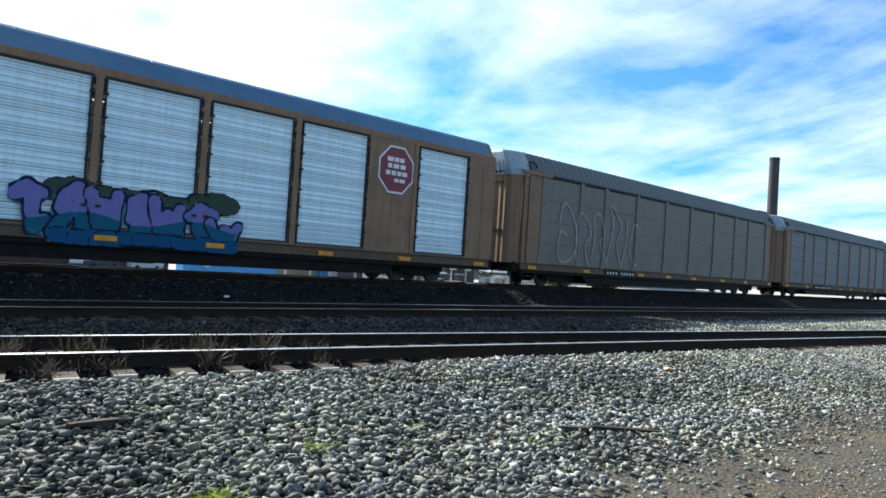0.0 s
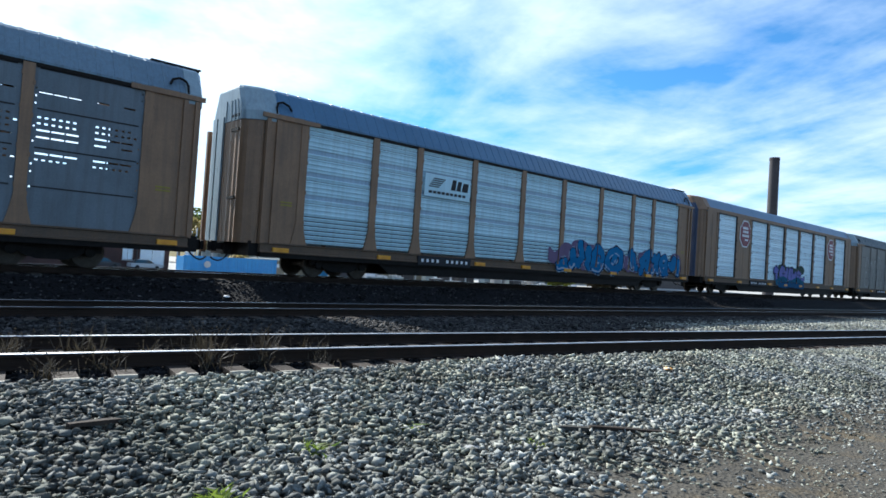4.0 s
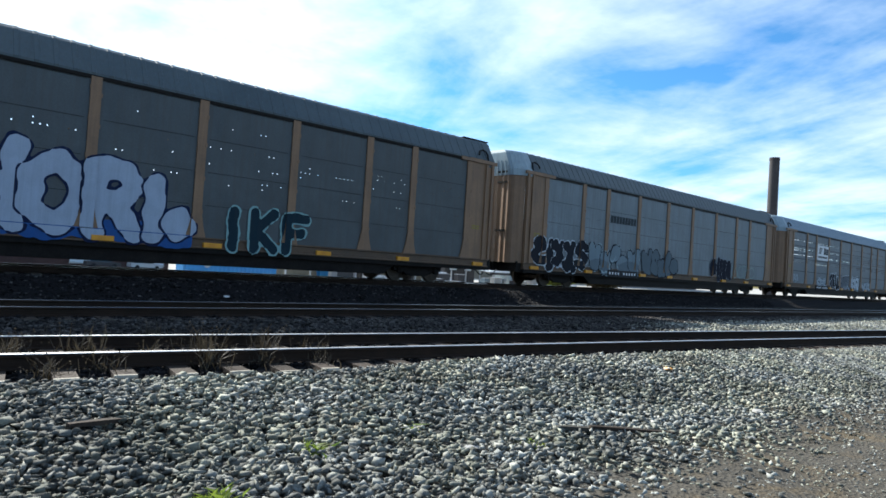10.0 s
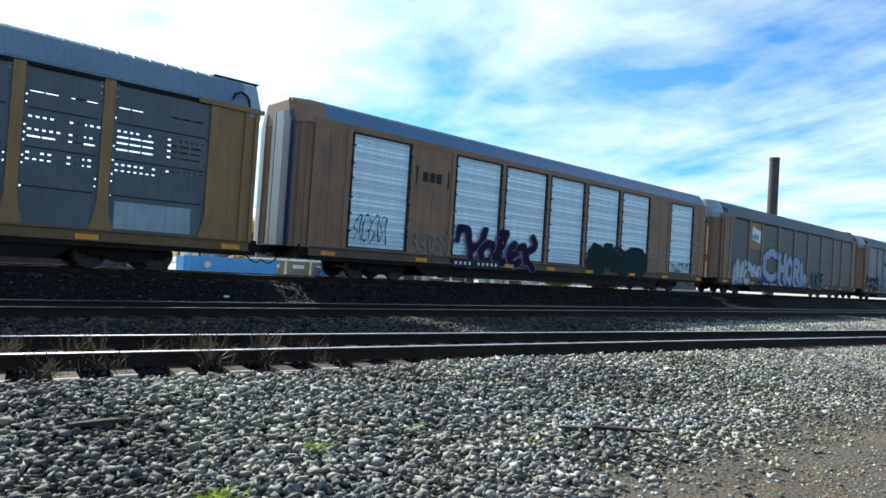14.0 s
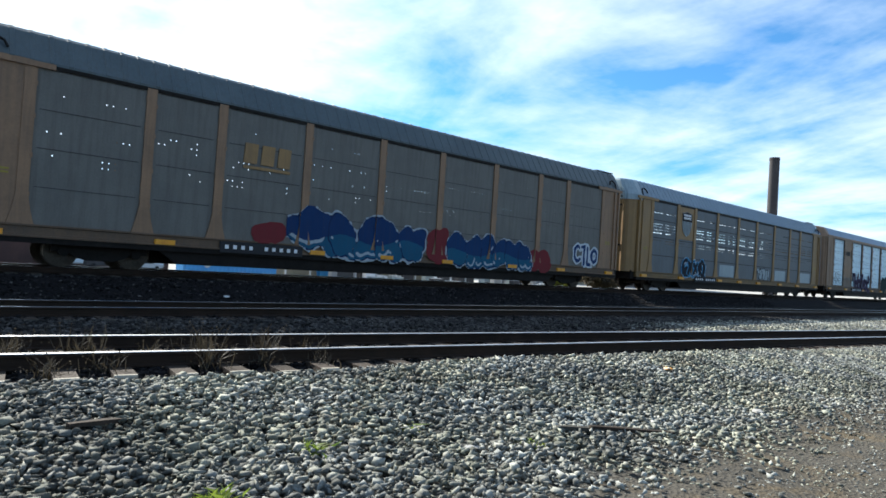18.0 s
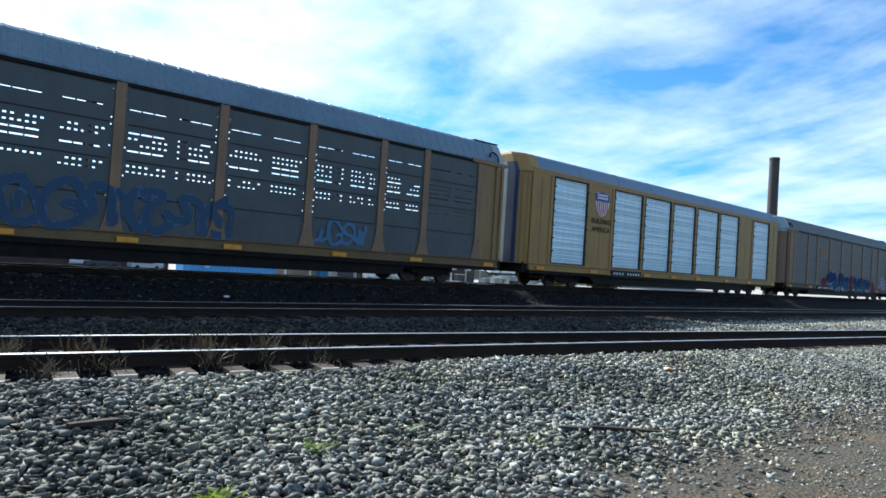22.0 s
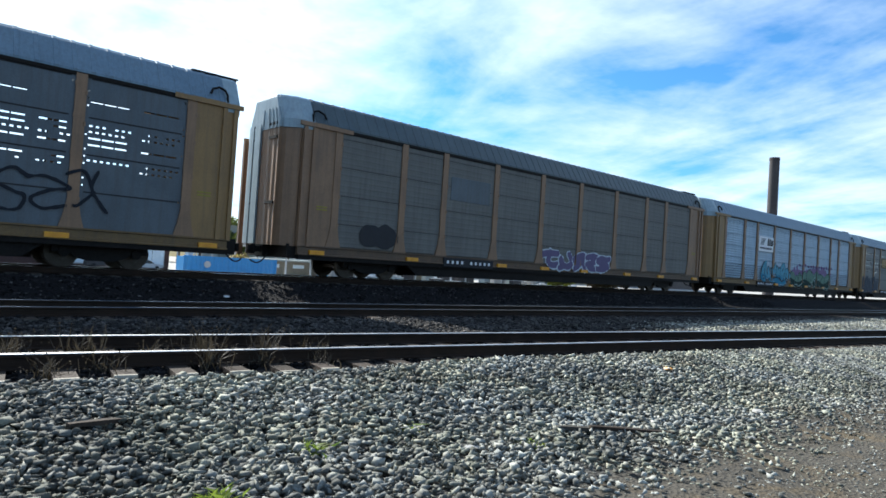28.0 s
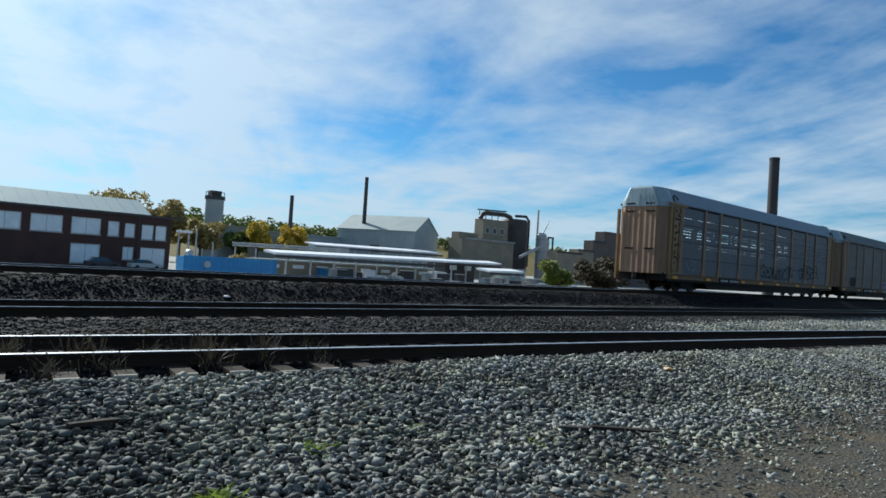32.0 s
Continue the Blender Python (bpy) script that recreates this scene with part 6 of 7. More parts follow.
def container():
    t = thing("container", "long blue steel container standing in the yard", "shipping container", (29.6, 80, YARD))
    g = Geo()
    n = 44
    front = []
    for i in range(n + 1):
        x = 12.4 * i / n
        front.append((x, 0.0 if i % 2 else 0.06))
    g.loft([[(x, y, z) for x, y in front] + [(12.4, 2.4, z), (0, 2.4, z)] for z in (0.15, 2.62)])
    part("body", g, BLUE, t)
    for z in (0.0, 2.6):
        part("rail", Geo().box(0, 12.4, -0.06, 0.04, z, z + 0.17), BLUE, t)
    for x in (-0.02, 12.25):
        part("corner_post", Geo().box(x, x + 0.17, -0.07, 0.1, 0, 2.78), BLUE, t)
    part("vent_disc", Geo().lathe((2.95, -0.08, 1.75), "y", [(-0.03, 0.05), (-0.03, 0.42), (0.05, 0.42)], 18), PIPE, t, "pale round hatch")


def drum():
    t = thing("drum", "pale drum lying on the blue container", "drum", (30.6, 81.0, 0.98))
    part("shell", Geo().lathe((0, 0, 0.3), "y", [(-0.5, 0.05), (-0.5, 0.36), (-0.45, 0.4), (0.45, 0.4), (0.5, 0.36), (0.5, 0.05)], 16), PIPE, t)


def silo():
    t = thing("silo", "tall grey concrete silo with a headhouse", "silo", (70.0, 170, YARD))
    part("shell", Geo().lathe((0, 0, 0), "z", [(0, 2.35), (17.6, 2.35), (17.6, 2.1), (18.0, 2.0)], 28), SHEET_ROOF, t)
    part("ring_beam", Geo().lathe((0, 0, 17.0), "z", [(0, 2.35), (0.05, 2.6), (1.0, 2.6), (1.05, 2.35)], 28), DARK_STEEL, t)
    part("headhouse", Geo().box(-1.6, 1.2, -1.2, 1.2, 18.0, 19.4), DARK_STEEL, t)
    g = Geo()
    for i in range(10):
        a = 2 * math.pi * i / 10
        g.tube([(2.4 * math.cos(a), 2.4 * math.sin(a), 18.0), (2.4 * math.cos(a), 2.4 * math.sin(a), 19.1)], 0.05, 4)
    g.tube([(2.4 * math.cos(2 * math.pi * i / 20), 2.4 * math.sin(2 * math.pi * i / 20), 19.1) for i in range(21)], 0.05, 4)
    part("railing", g, DARK_STEEL, t)


def pale_shed():
    deg = -61.9
    ax = Vector((math.cos(radians(deg)), math.sin(radians(deg)), 0))
    ay = Vector((-ax.y, ax.x, 0))
    long, wide = 26.0, 19.0
    base = Vector((123.3, 150, YARD)) - ax * long / 2 + ay * wide / 2
    t = thing("metal_shed", "pale sheet-metal shed with a bright pitched roof", "industrial shed", pose(*base, 0, 0, deg))
    a, b, h, top = long / 2, wide / 2, 13.0, 17.9
    for q in (-1, 1):
        part("side_wall", Geo().box(-a, a, q * b - 0.15, q * b + 0.15, 0, h), SHEET, t)
        part("gable_wall", Geo().loft([[(q * a + d, -b, 0), (q * a + d, b, 0), (q * a + d, b, h), (q * a + d, 0, top - 0.1), (q * a + d, -b, h)] for d in (-0.15, 0.15)]), SHEET, t)
        roof = Geo().loft([[(x, q * (b + 0.5), h - 0.2), (x, 0, top), (x, 0, top + 0.25), (x, q * (b + 0.5), h + 0.1)] for x in ((-a - 0.4, a + 0.4) if q < 0 else (a + 0.4, -a - 0.4))])
        r = part("roof_slope", roof, SHEET_ROOF, t)
    part("louvre", Geo().slab(-1.5, 1.6, -b - 0.3, -b - 0.14, 6.2, 8.4, 0.05), DARK_STEEL, t, "dark wall louvre")
    for i in range(12):
        x = -a + long * (i + 0.5) / 12
        part("wall_rib", Geo().slab(x - 0.1, x + 0.1, -b - 0.22, -b - 0.14, 0, h - 0.3, 0.02), SHEET, t)


def chimney(name, label, x, y, r0, r1, top, mat, bands=0, base=YARD, rim=0.0):
    t = thing(name, label, "chimney", (x, y, base))
    h = top - base
    part("shaft", Geo().lathe((0, 0, 0), "z", [(0, r0), (h * 0.5, (r0 + r1) / 2), (h, r1), (h, r1 * 0.8), (h - 1, r1 * 0.75)], 28), mat, t, smooth=False)
    for i in range(bands):
        z = h * (0.3 + 0.7 * (i + 1) / (bands + 0.3))
        r = r0 + (r1 - r0) * z / h
        part("band", Geo().lathe((0, 0, z), "z", [(-0.15, r), (-0.12, r + 0.10), (0.12, r + 0.10), (0.15, r)], 28), DARK_STEEL, t)
    if rim:
        part("rim", Geo().lathe((0, 0, h), "z", [(-0.7, r1), (-0.6, r1 + rim), (0.1, r1 + rim), (0.1, r1 * 0.8)], 28), mat, t)


def process_building():
    t = thing("process_building", "tan process building with roof pipework and dark tank", "industrial building", (0, 150, YARD))
    base = -YARD
    part("main_block", Geo().box(152.0, 164.0, 0, 4, 0, 17.9 + base), TAN_WALL, t)
    part("low_block", Geo().box(139.0, 163.0, -4, 2, 0, 10.6 + base), TAN_WALL, t)
    part("ledge", Geo().slab(140.0, 163.2, -4.5, -3.9, 10.2 + base, 10.9 + base, 0.1), CONCRETE, t)
    part("pent_block", Geo().box(139.5, 148.0, -2, 1.5, 10.6 + base, 12.6 + base), TAN_WALL, t)
    for x in (153.0, 156.5, 160.2):
        part("window", wall_open(x, x + 2.0, 13.2 + base, 15.2 + base, -0.12, 0.0, [(x + 0.15, x + 1.85, 13.35 + base, 15.05 + base)]), FRAME, t)
        part("window_pane", Geo().box(x + 0.15, x + 1.85, -0.08, -0.02, 13.35 + base, 15.05 + base), GLASS, t)
    g = Geo().tube([(151.5, 1, 18.0 + base), (152.4, 1, 19.4 + base), (154, 1, 19.9 + base), (163, 1, 20.2 + base), (166, 1, 19.6 + base), (167.2, 1, 17.6 + base)], 0.8, 8)
    part("roof_duct", g, DARK_STEEL, t, "dark bent roof duct")
    part("roof_pipe", Geo().tube([(152, 3, 21.0 + base), (166, 3, 21.6 + base)], 0.25, 6), DARK_STEEL, t)
    for x in (153, 156, 159, 162):
        part("pipe_support", Geo().tube([(x, 3, 17.9 + base), (x, 3, 21.2 + base)], 0.15, 5), DARK_STEEL, t)
    part("dark_tank", Geo().lathe((172.4, 5, 0), "z", [(0, 5.2), (18.6 + base, 5.2), (19.4 + base, 4.4), (19.8 + base, 0.4)], 28), DARK_STEEL, t)
    part("tank_pipe", Geo().tube([(178.2, 3, 3 + base), (178.2, 3, 19.5 + base), (176.5, 3, 20.9 + base), (171, 3, 20.6 + base)], 0.5, 8), DARK_STEEL, t)
    part("slant_duct", Geo().tube([(165, -5, 6.0 + base), (176.5, -5, 10.6 + base)], 0.5, 8), PIPE, t)


def white_vessels():
    for x, y, r, top in ((179.6, 148, 1.9, 15.5), (184.0, 150, 1.7, 14.0)):
        t = thing("pressure_vessel", "pale upright steel vessel with domed top", "tank", (x, y, YARD), group="upright vessels of the works")
        h = top - YARD
        part("shell", Geo().lathe((0, 0, 0), "z", [(0, r), (h - 1.2, r), (h - 0.6, r * 0.85), (h - 0.15, r * 0.45), (h, 0.1)], 20), PIPE, t)
        for z in (0.3, 0.6, 0.85):
            part("hoop", Geo().lathe((0, 0, h * z), "z", [(-0.12, r), (-0.1, r + 0.12), (0.1, r + 0.12), (0.12, r)], 20), CONCRETE, t)
    t = thing("vessel_frame", "dark steel frame beside the pale vessels", "steel frame", (187.2, 150, YARD))
    for x in (-1.2, 1.4):
        part("column", Geo().box(x - 0.25, x + 0.25, -0.25, 0.25, 0, 16.3), DARK_STEEL, t)
    for z in (6, 11, 16):
        part("beam", Geo().box(-1.4, 1.6, -0.3, 0.3, z - 0.3, z + 0.3), DARK_STEEL, t)
    t = thing("vent_pipe", "thin tall vent pipe beside the vessels", "pipe", (180.2, 150.5, YARD))
    part("pipe", Geo().tube([(0, 0, 0), (0, 0, 25.4)], [0.5, 0.35], 8), PIPE, t)
    t = thing("boom", "thin leaning steel boom above the vessels", "boom", (184.0, 152, 14.0))
    part("lattice", Geo().tube([(0, 0, 0), (4.6, 0, 6.5)], [0.3, 0.15], 6), PIPE, t)


def stepped_works():
    t = thing("stepped_works", "dark brick works with a stepped roofline", "factory building", (0, 130, YARD))
    for i, (a, b, top) in enumerate(((166.0, 179.0, 8.6), (177.5, 186.0, 9.9), (185.5, 192.5, 13.4), (191.8, 260.0, 16.9))):
        part("wall_block", Geo().box(a, b, 0.06 * i, 4, 0, top - YARD), TAN_WALL if i < 2 else WORN_BRICK, t)
        part("parapet", Geo().slab(a - 0.2, b + 0.2, -0.3 + 0.06 * i, 0.02 + 0.06 * i, top - YARD - 0.5, top - YARD + 0.1, 0.05), DARK_STEEL, t)


def canopy(name, label, x0, x1, y, z, posts, deep=4.0, thick=0.35, slope=0.0, mat=None):
    t = thing(name, label, "shelter", ((x0 + x1) / 2, y, YARD))
    w = (x1 - x0) / 2
    part("roof", Geo().hexa([(-w, 0, z - YARD), (w, 0, z - YARD + slope), (w, deep, z - YARD + deep * 0.09 + slope), (-w, deep, z - YARD + deep * 0.09),
                             (-w, 0, z - YARD + thick), (w, 0, z - YARD + thick + slope), (w, deep, z - YARD + thick + deep * 0.10 + slope), (-w, deep, z - YARD + thick + deep * 0.10)]), mat or WHITE, t, "bright flat sheet roof")
    part("fascia", Geo().box(-w, w, -0.05, 0.02, z - YARD - 0.45, z - YARD - 0.02), DARK_STEEL, t)
    for i in range(posts):
        x = -w + 2 * w * (i + 0.5) / posts
        part("post", Geo().box(x - 0.12, x + 0.12, 0.3, 0.54, 0, z - YARD + 0.05 + slope * (i / posts)), PIPE, t)


def pipe_bridge():
    t = thing("pipe_bridge", "pale pipes carried on posts across the yard", "pipe rack", (50.0, 112, YARD))
    for k, z in enumerate((4.75, 5.15)):
        part("pipe", Geo().tube([(0, 0.3 * k, z), (25, 0.3 * k, z + 0.35)], 0.16, 8), PIPE, t)
    for i in range(7):
        part("post", Geo().tube([(0.5 + 4 * i, 0, 0), (0.5 + 4 * i, 0, 5.2)], 0.13, 6), PIPE, t)
        part("cross_arm", Geo().box(0.3 + 4 * i, 0.7 + 4 * i, -0.5, 0.8, 4.5, 4.62), DARK_STEEL, t)


def gate_frame():
    t = thing("dock_frame", "open steel frame with a bright top beam", "steel frame", (36.0, 100, YARD))
    for x in (0, 1.55):
        part("post", Geo().tube([(x, 0, 0), (x, 0, 6.1)], 0.1, 6), PIPE, t)
    part("top_beam", Geo().slab(-0.3, 1.9, -0.4, 0.4, 5.95, 6.3, 0.03), WHITE, t)
    for x, top in ((37.9, 3.9), (39.1, 5.1), (41.8, 3.1)):
        p = thing("pole", "thin pale steel pole in the yard", "pole", (x, 101, YARD), group="poles by the brick works")
        part("shaft", Geo().tube([(0, 0, 0), (0, 0, top - YARD)], [0.13, 0.1], 8), PIPE, p)
        part("cap", Geo().lathe((0, 0, top - YARD), "z", [(-0.02, 0.14), (0.08, 0.12), (0.12, 0.02)], 8), DARK_STEEL, p)


def car_shape(x, y, z, deg, paint_, label, long=4.6, van=False):
    """A parked car or van: body, glasshouse, four wheels."""
    t = thing("van" if van else "car", label, "van" if van else "car", pose(x, y, z, 0, 0, deg), group="vehicles parked in the works yard")
    h = 0.95 if not van else 1.15
    top = 1.45 if not van else 2.15
    prof = [(-long / 2, 0.35), (long / 2, 0.35), (long / 2, 0.7), (long / 2 - 0.15, h - 0.12), (long * 0.22, h), (-long / 2 + 0.1, h), (-long / 2, 0.75)]
    g = Geo()
    g.loft([[(a, s, b) for a, b in prof] for s in (0.85, -0.85)])
    part("body", g, paint_, t)
    if van:
        cab = [(-long / 2 + 0.05, h), (long * 0.33, h), (long * 0.24, top - 0.1), (long * 0.18, top), (-long / 2 + 0.1, top)]
    else:
        cab = [(-long * 0.40, h), (long * 0.24, h), (long * 0.08, top), (-long * 0.28, top)]
    part("glasshouse", Geo().loft([[(a, s, b) for a, b in cab] for s in (0.74, -0.74)]), paint_ if van else GLASS, t)
    part("roof", Geo().box(-long * 0.27, long * 0.07, -0.72, 0.72, top - 0.01, top + 0.05), paint_, t)
    for sx in (-0.3, 0.31):
        for q in (-0.8, 0.8):
            wheel = part("wheel", Geo().lathe((long * sx, q, 0.33), "y", [(-0.1, 0.12), (-0.1, 0.31), (-0.06, 0.33), (0.06, 0.33), (0.1, 0.31), (0.1, 0.12)], 14), RUBBER, t)
    return t


def leaves(rng, blobs, n, size):
    """Small leaf clumps filling uneven blobs: (x, y, z, rx, rz)."""
    g = Geo()
    total = sum(b[3] * b[4] for b in blobs)
    for x, y, z, rx, rz in blobs:
        for _ in range(int(n * rx * rz / total)):
            d = Vector((rng.gauss(0, 1), rng.gauss(0, 1), rng.gauss(0, 1))).normalized() * rng.uniform(0.35, 1.08) ** 0.6
            c = Vector((x + d.x * rx, y + d.y * rx, z + d.z * rz))
            s = size * rng.uniform(0.5, 1.3)
            u = Vector((rng.gauss(0, 1), rng.gauss(0, 1), rng.gauss(0, 1))).normalized() * s
            v = u.orthogonal().normalized() * s * rng.uniform(0.5, 0.9)
            g.add([c - u, c + v, c + u * 0.9, c - v], [(0, 1, 2, 3)])
    return g


def tree(x, y, z, high, wide, leaf, label, seed, n=900, size=0.4, category="tree"):
    rng = random.Random(seed)
    t = thing("tree" if category == "tree" else "bush", label, category, (x, y, z))
    limbs = Geo().tube([(0, 0, -0.3), (0.1, 0, high * 0.35), (0.0, 0.1, high * 0.7)], [high * 0.03 + 0.05, high * 0.022 + 0.04, 0.05], 7)
    blobs = []
    for i in range(9):
        a = rng.uniform(0, 6.28)
        r = wide * rng.uniform(0.15, 0.62)
        bz = high * rng.uniform(0.38, 0.86)
        if category != "tree":
            bz = high * rng.uniform(0.2, 0.7)
        p = (r * math.cos(a), r * math.sin(a), bz)
        limbs.tube([(0, 0, high * 0.3), ((p[0]) * 0.5, p[1] * 0.5, (bz + high * 0.3) / 2), p], [high * 0.015 + 0.03, 0.04 + high * 0.006, 0.02], 5)
        blobs.append((*p, wide * rng.uniform(0.24, 0.42), high * rng.uniform(0.12, 0.2)))
    part("trunk", limbs, BARK, t)
    part("crown", leaves(rng, blobs, n, size), leaf, t)
    return t


def hill_and_woods():
    xs = np.arange(-200, 1300, 25.0)
    g = Geo()
    prof = [(270, YARD - 0.5), (310, 9.0), (350, 17.5), (420, 21.0), (520, 19.0)]
    rows = []
    for x in xs:
        k = 1.0 + 0.10 * math.sin(x * 0.021) + 0.06 * math.sin(x * 0.053 + 1)
        rows.append([(x, y, YARD - 0.5 + (z - YARD) * (k if z > 0 else 0)) for y, z in prof])
    g.loft(rows, closed=False, caps=False)
    g.f = [tuple(reversed(f)) for f in g.f]
    tagged(part("hill", g, LEAF_DULL, smooth=True), "low wooded hill behind the works", "hill", kind="structure")
    rng = random.Random(8)
    blobs = []
    for i in range(230):
        x = rng.uniform(60, 480)
        y = rng.uniform(330, 372)
        z = 15.6 + rng.uniform(0, 2.8)
        blobs.append((x, y, z, rng.uniform(3.5, 7), rng.uniform(2.5, 4.6)))
    ob = part("far_woods", leaves(rng, blobs, 15000, 1.3), LEAF_GREEN)
    tagged(ob, "dark autumn woods along the hilltop", "woods", kind="stuff")


def weeds():
    """Dry stalks and weeds along the nearest track."""
    rng = random.Random(4)
    k = 0
    for x, y, n, high, mat, label in ((1.55, 7.75, 60, 0.34, GRASS, "dry grey grass clump by the rail"), (2.1, 7.8, 50, 0.34, GRASS, "dry grey grass clump by the rail"),
                                      (3.2, 7.7, 70, 0.42, GRASS, "tall dry weed clump by the ties"), (3.9, 7.6, 40, 0.36, GRASS, "dry grey grass clump by the rail"),
                                      (4.6, 7.4, 36, 0.34, GRASS, "thin dry weed by the ties"), (2.75, 8.3, 40, 0.40, GRASS, "dry weed between the rails"),
                                      (1.3, 8.75, 70, 0.46, GRASS, "dry weed between the rails"), (2.05, 8.6, 60, 0.5, GRASS, "tall dry weed between the rails"),
                                      (3.5, 8.5, 70, 0.5, GRASS, "tall dry weed between the rails"), (4.35, 8.35, 60, 0.52, GRASS, "tall dry weed between the rails"),
                                      (5.0, 8.25, 40, 0.4, GRASS, "thin dry weed between the rails"), (3.3, 9.9, 50, 0.42, GRASS, "dry weed beyond the rail"),
                                      (0.7, 8.0, 50, 0.4, GRASS, "dry grey grass clump by the rail"), (1.9, 10.0, 40, 0.36, GRASS, "dry weed beyond the rail"),
                                      (1.88, 4.15, 130, 0.20, WEED, "small yellow-green weed in the ballast"), (3.02, 4.88, 80, 0.17, WEED, "small green weed in the ballast"),
                                      (4.2, 5.0, 45, 0.14, WEED, "small green weed in the ballast"), (5.0, 4.1, 50, 0.12, WEED, "low green weed at the dirt's edge")):
        g = Geo()
        for _ in range(n):
            a, r = rng.uniform(0, 6.28), rng.gauss(0, 0.16 if mat is GRASS else 0.07)
            p = Vector((r * math.cos(a), r * math.sin(a), -0.02))
            lean = Vector((rng.gauss(0, 0.35), rng.gauss(0, 0.35), 1)).normalized() * high * rng.uniform(0.4, 1.1)
            side = Vector((-lean.y, lean.x, 0.05)).normalized() * (0.006 if mat is GRASS else 0.014)
            mid = p + lean * 0.55 + Vector((rng.gauss(0, 0.02), rng.gauss(0, 0.02), 0))
            tip = p + lean + Vector((rng.gauss(0, 0.05), rng.gauss(0, 0.05), -0.03))
            g.add([p - side, p + side, mid + side, mid - side, tip], [(0, 1, 2, 3), (3, 2, 4)])
            if mat is GRASS and rng.random() < 0.35:
                s = 0.007
                g.add([tip + Vector((-s, 0, -s)), tip + Vector((s, 0, -s)), tip + Vector((s, 0, s)), tip + Vector((-s, 0, s))], [(0, 1, 2, 3)])
        ob = part("weed", g, mat, at=(x, y, float(ground_z(x, y))))
        tagged(ob, label, "weed", kind="stuff")


def debris():
    """Single pale stones and scraps that lie about on the rails, ballast and dirt."""
    rng = random.Random(12)
    for x, y, size, mat, label in ((7.55, 17.1, 0.12, WHITE, "pale loose stone on the ballast"), (8.35, 7.35, 0.07, WHITE, "pale pebble by the rail"),
                                   (9.9, 5.35, 0.10, REFLECT, "orange scrap lying on the ballast"), (4.35, 4.25, 0.10, CONCRETE, "pale flat scrap on the gravel"),
                                   (9.0, 3.55, 0.12, CONCRETE, "pale flat stone on the dirt"), (7.4, 3.0, 0.08, CONCRETE, "pale pebble on the dirt"),
                                   (10.4, 3.2, 0.09, CONCRETE, "pale pebble on the dirt")):
        g = Geo()
        rings = []
        for k, (r, z) in enumerate(((0.5, -0.1), (1.0, 0.1), (0.9, 0.35), (0.4, 0.5))):
            rings.append([(size * r * rng.uniform(0.8, 1.15) * math.cos(a * math.pi / 4) * 0.9, size * r * rng.uniform(0.5, 0.8) * math.sin(a * math.pi / 4), size * z * 0.8) for a in range(8)])
        ob = part("stone" if mat in (WHITE, CONCRETE) else "scrap", g.loft(rings), mat, at=pose(x, y, float(ground_z(x, y)) + 0.03, 0, 0, rng.uniform(0, 180)))
        tagged(ob, label, "stone" if mat in (WHITE, CONCRETE) else "scrap", group="loose stones and scraps")


def boards():
    """Rotten boards half sunk in the ballast."""
    for x, y, long, deg, mat, label in ((1.62, 6.05, 0.5, 12, TIE, "dark rotten board on the ballast"), (6.35, 3.8, 1.0, -32, TIE, "long dark stick of timber on the ballast"),
                                        (5.85, 4.15, 0.5, -30, SHADED_END, "pale weathered stick on the ballast")):
        g = Geo()
        rings = []
        for k in range(6):
            u = -0.5 + k / 5
            h, d = 0.02 * (1 - 0.5 * abs(u)), 0.04 * (1.1 - abs(u) * (0.6 + 0.5 * (k % 2)))
            rings.append([(u * long, -d, -h), (u * long, d, -h), (u * long, d * 0.9, h), (u * long, -d * 0.9, h)])
        ob = part("board", g.loft(rings), mat, at=pose(x, y, float(ground_z(x, y)) + 0.07, 0, 3, deg))
        tagged(ob, label, "board", group="loose stones and scraps")


build_ground()
build_track(TRACK_A, -12, 60, -8.105, 27, "near yard track with pale-ended dark ties", RAIL_TOP, TIE_END)
build_track(TRACK_B, -12, 110, -6.52, 40, "yard track on dark ties with shade-darkened ends", RAIL_DULL, SHADED_END)
build_track(TRACK_C, -480, 560, -6.02, 60, "main line track on a raised ballast bed", RAIL_MIRROR, SHADED_END)
for i, spec in SPECS.items():
    build_car(i, spec)
brick_works()
container()
drum()
silo()
pale_shed()
chimney("thin_chimney", "thin dark steel chimney beside the pale shed", 117.5, 168.5, 0.69, 0.56, 27.8, DARK_STEEL)
chimney("short_chimney", "short dark chimney behind the autumn trees", 108.0, 198, 0.75, 0.62, 22.0, DARK_STEEL)
chimney("smokestack", "tall dark round brick smokestack", 206.5, 80.6, 1.6, 1.42, 40.9, STACK_BRICK, 0, rim=0.1)
process_building()
white_vessels()
stepped_works()
canopy("loading_canopy", "long open canopy with a bright sheet roof", 49.5, 86.0, 95, 1.75, 8, slope=0.55)
canopy("low_shelter", "small open shelter with a bright roof", 91.0, 108.0, 100, 2.3, 4, slope=0.3)
canopy("far_canopy", "long pale flat roof of a low store", 84.0, 126.0, 140, 4.6, 9, 6.0, 0.3, slope=0.3)
canopy("small_store", "small open store with a pale roof", 96.0, 106.5, 92, 0.9, 3, slope=0.2)
pipe_bridge()
gate_frame()


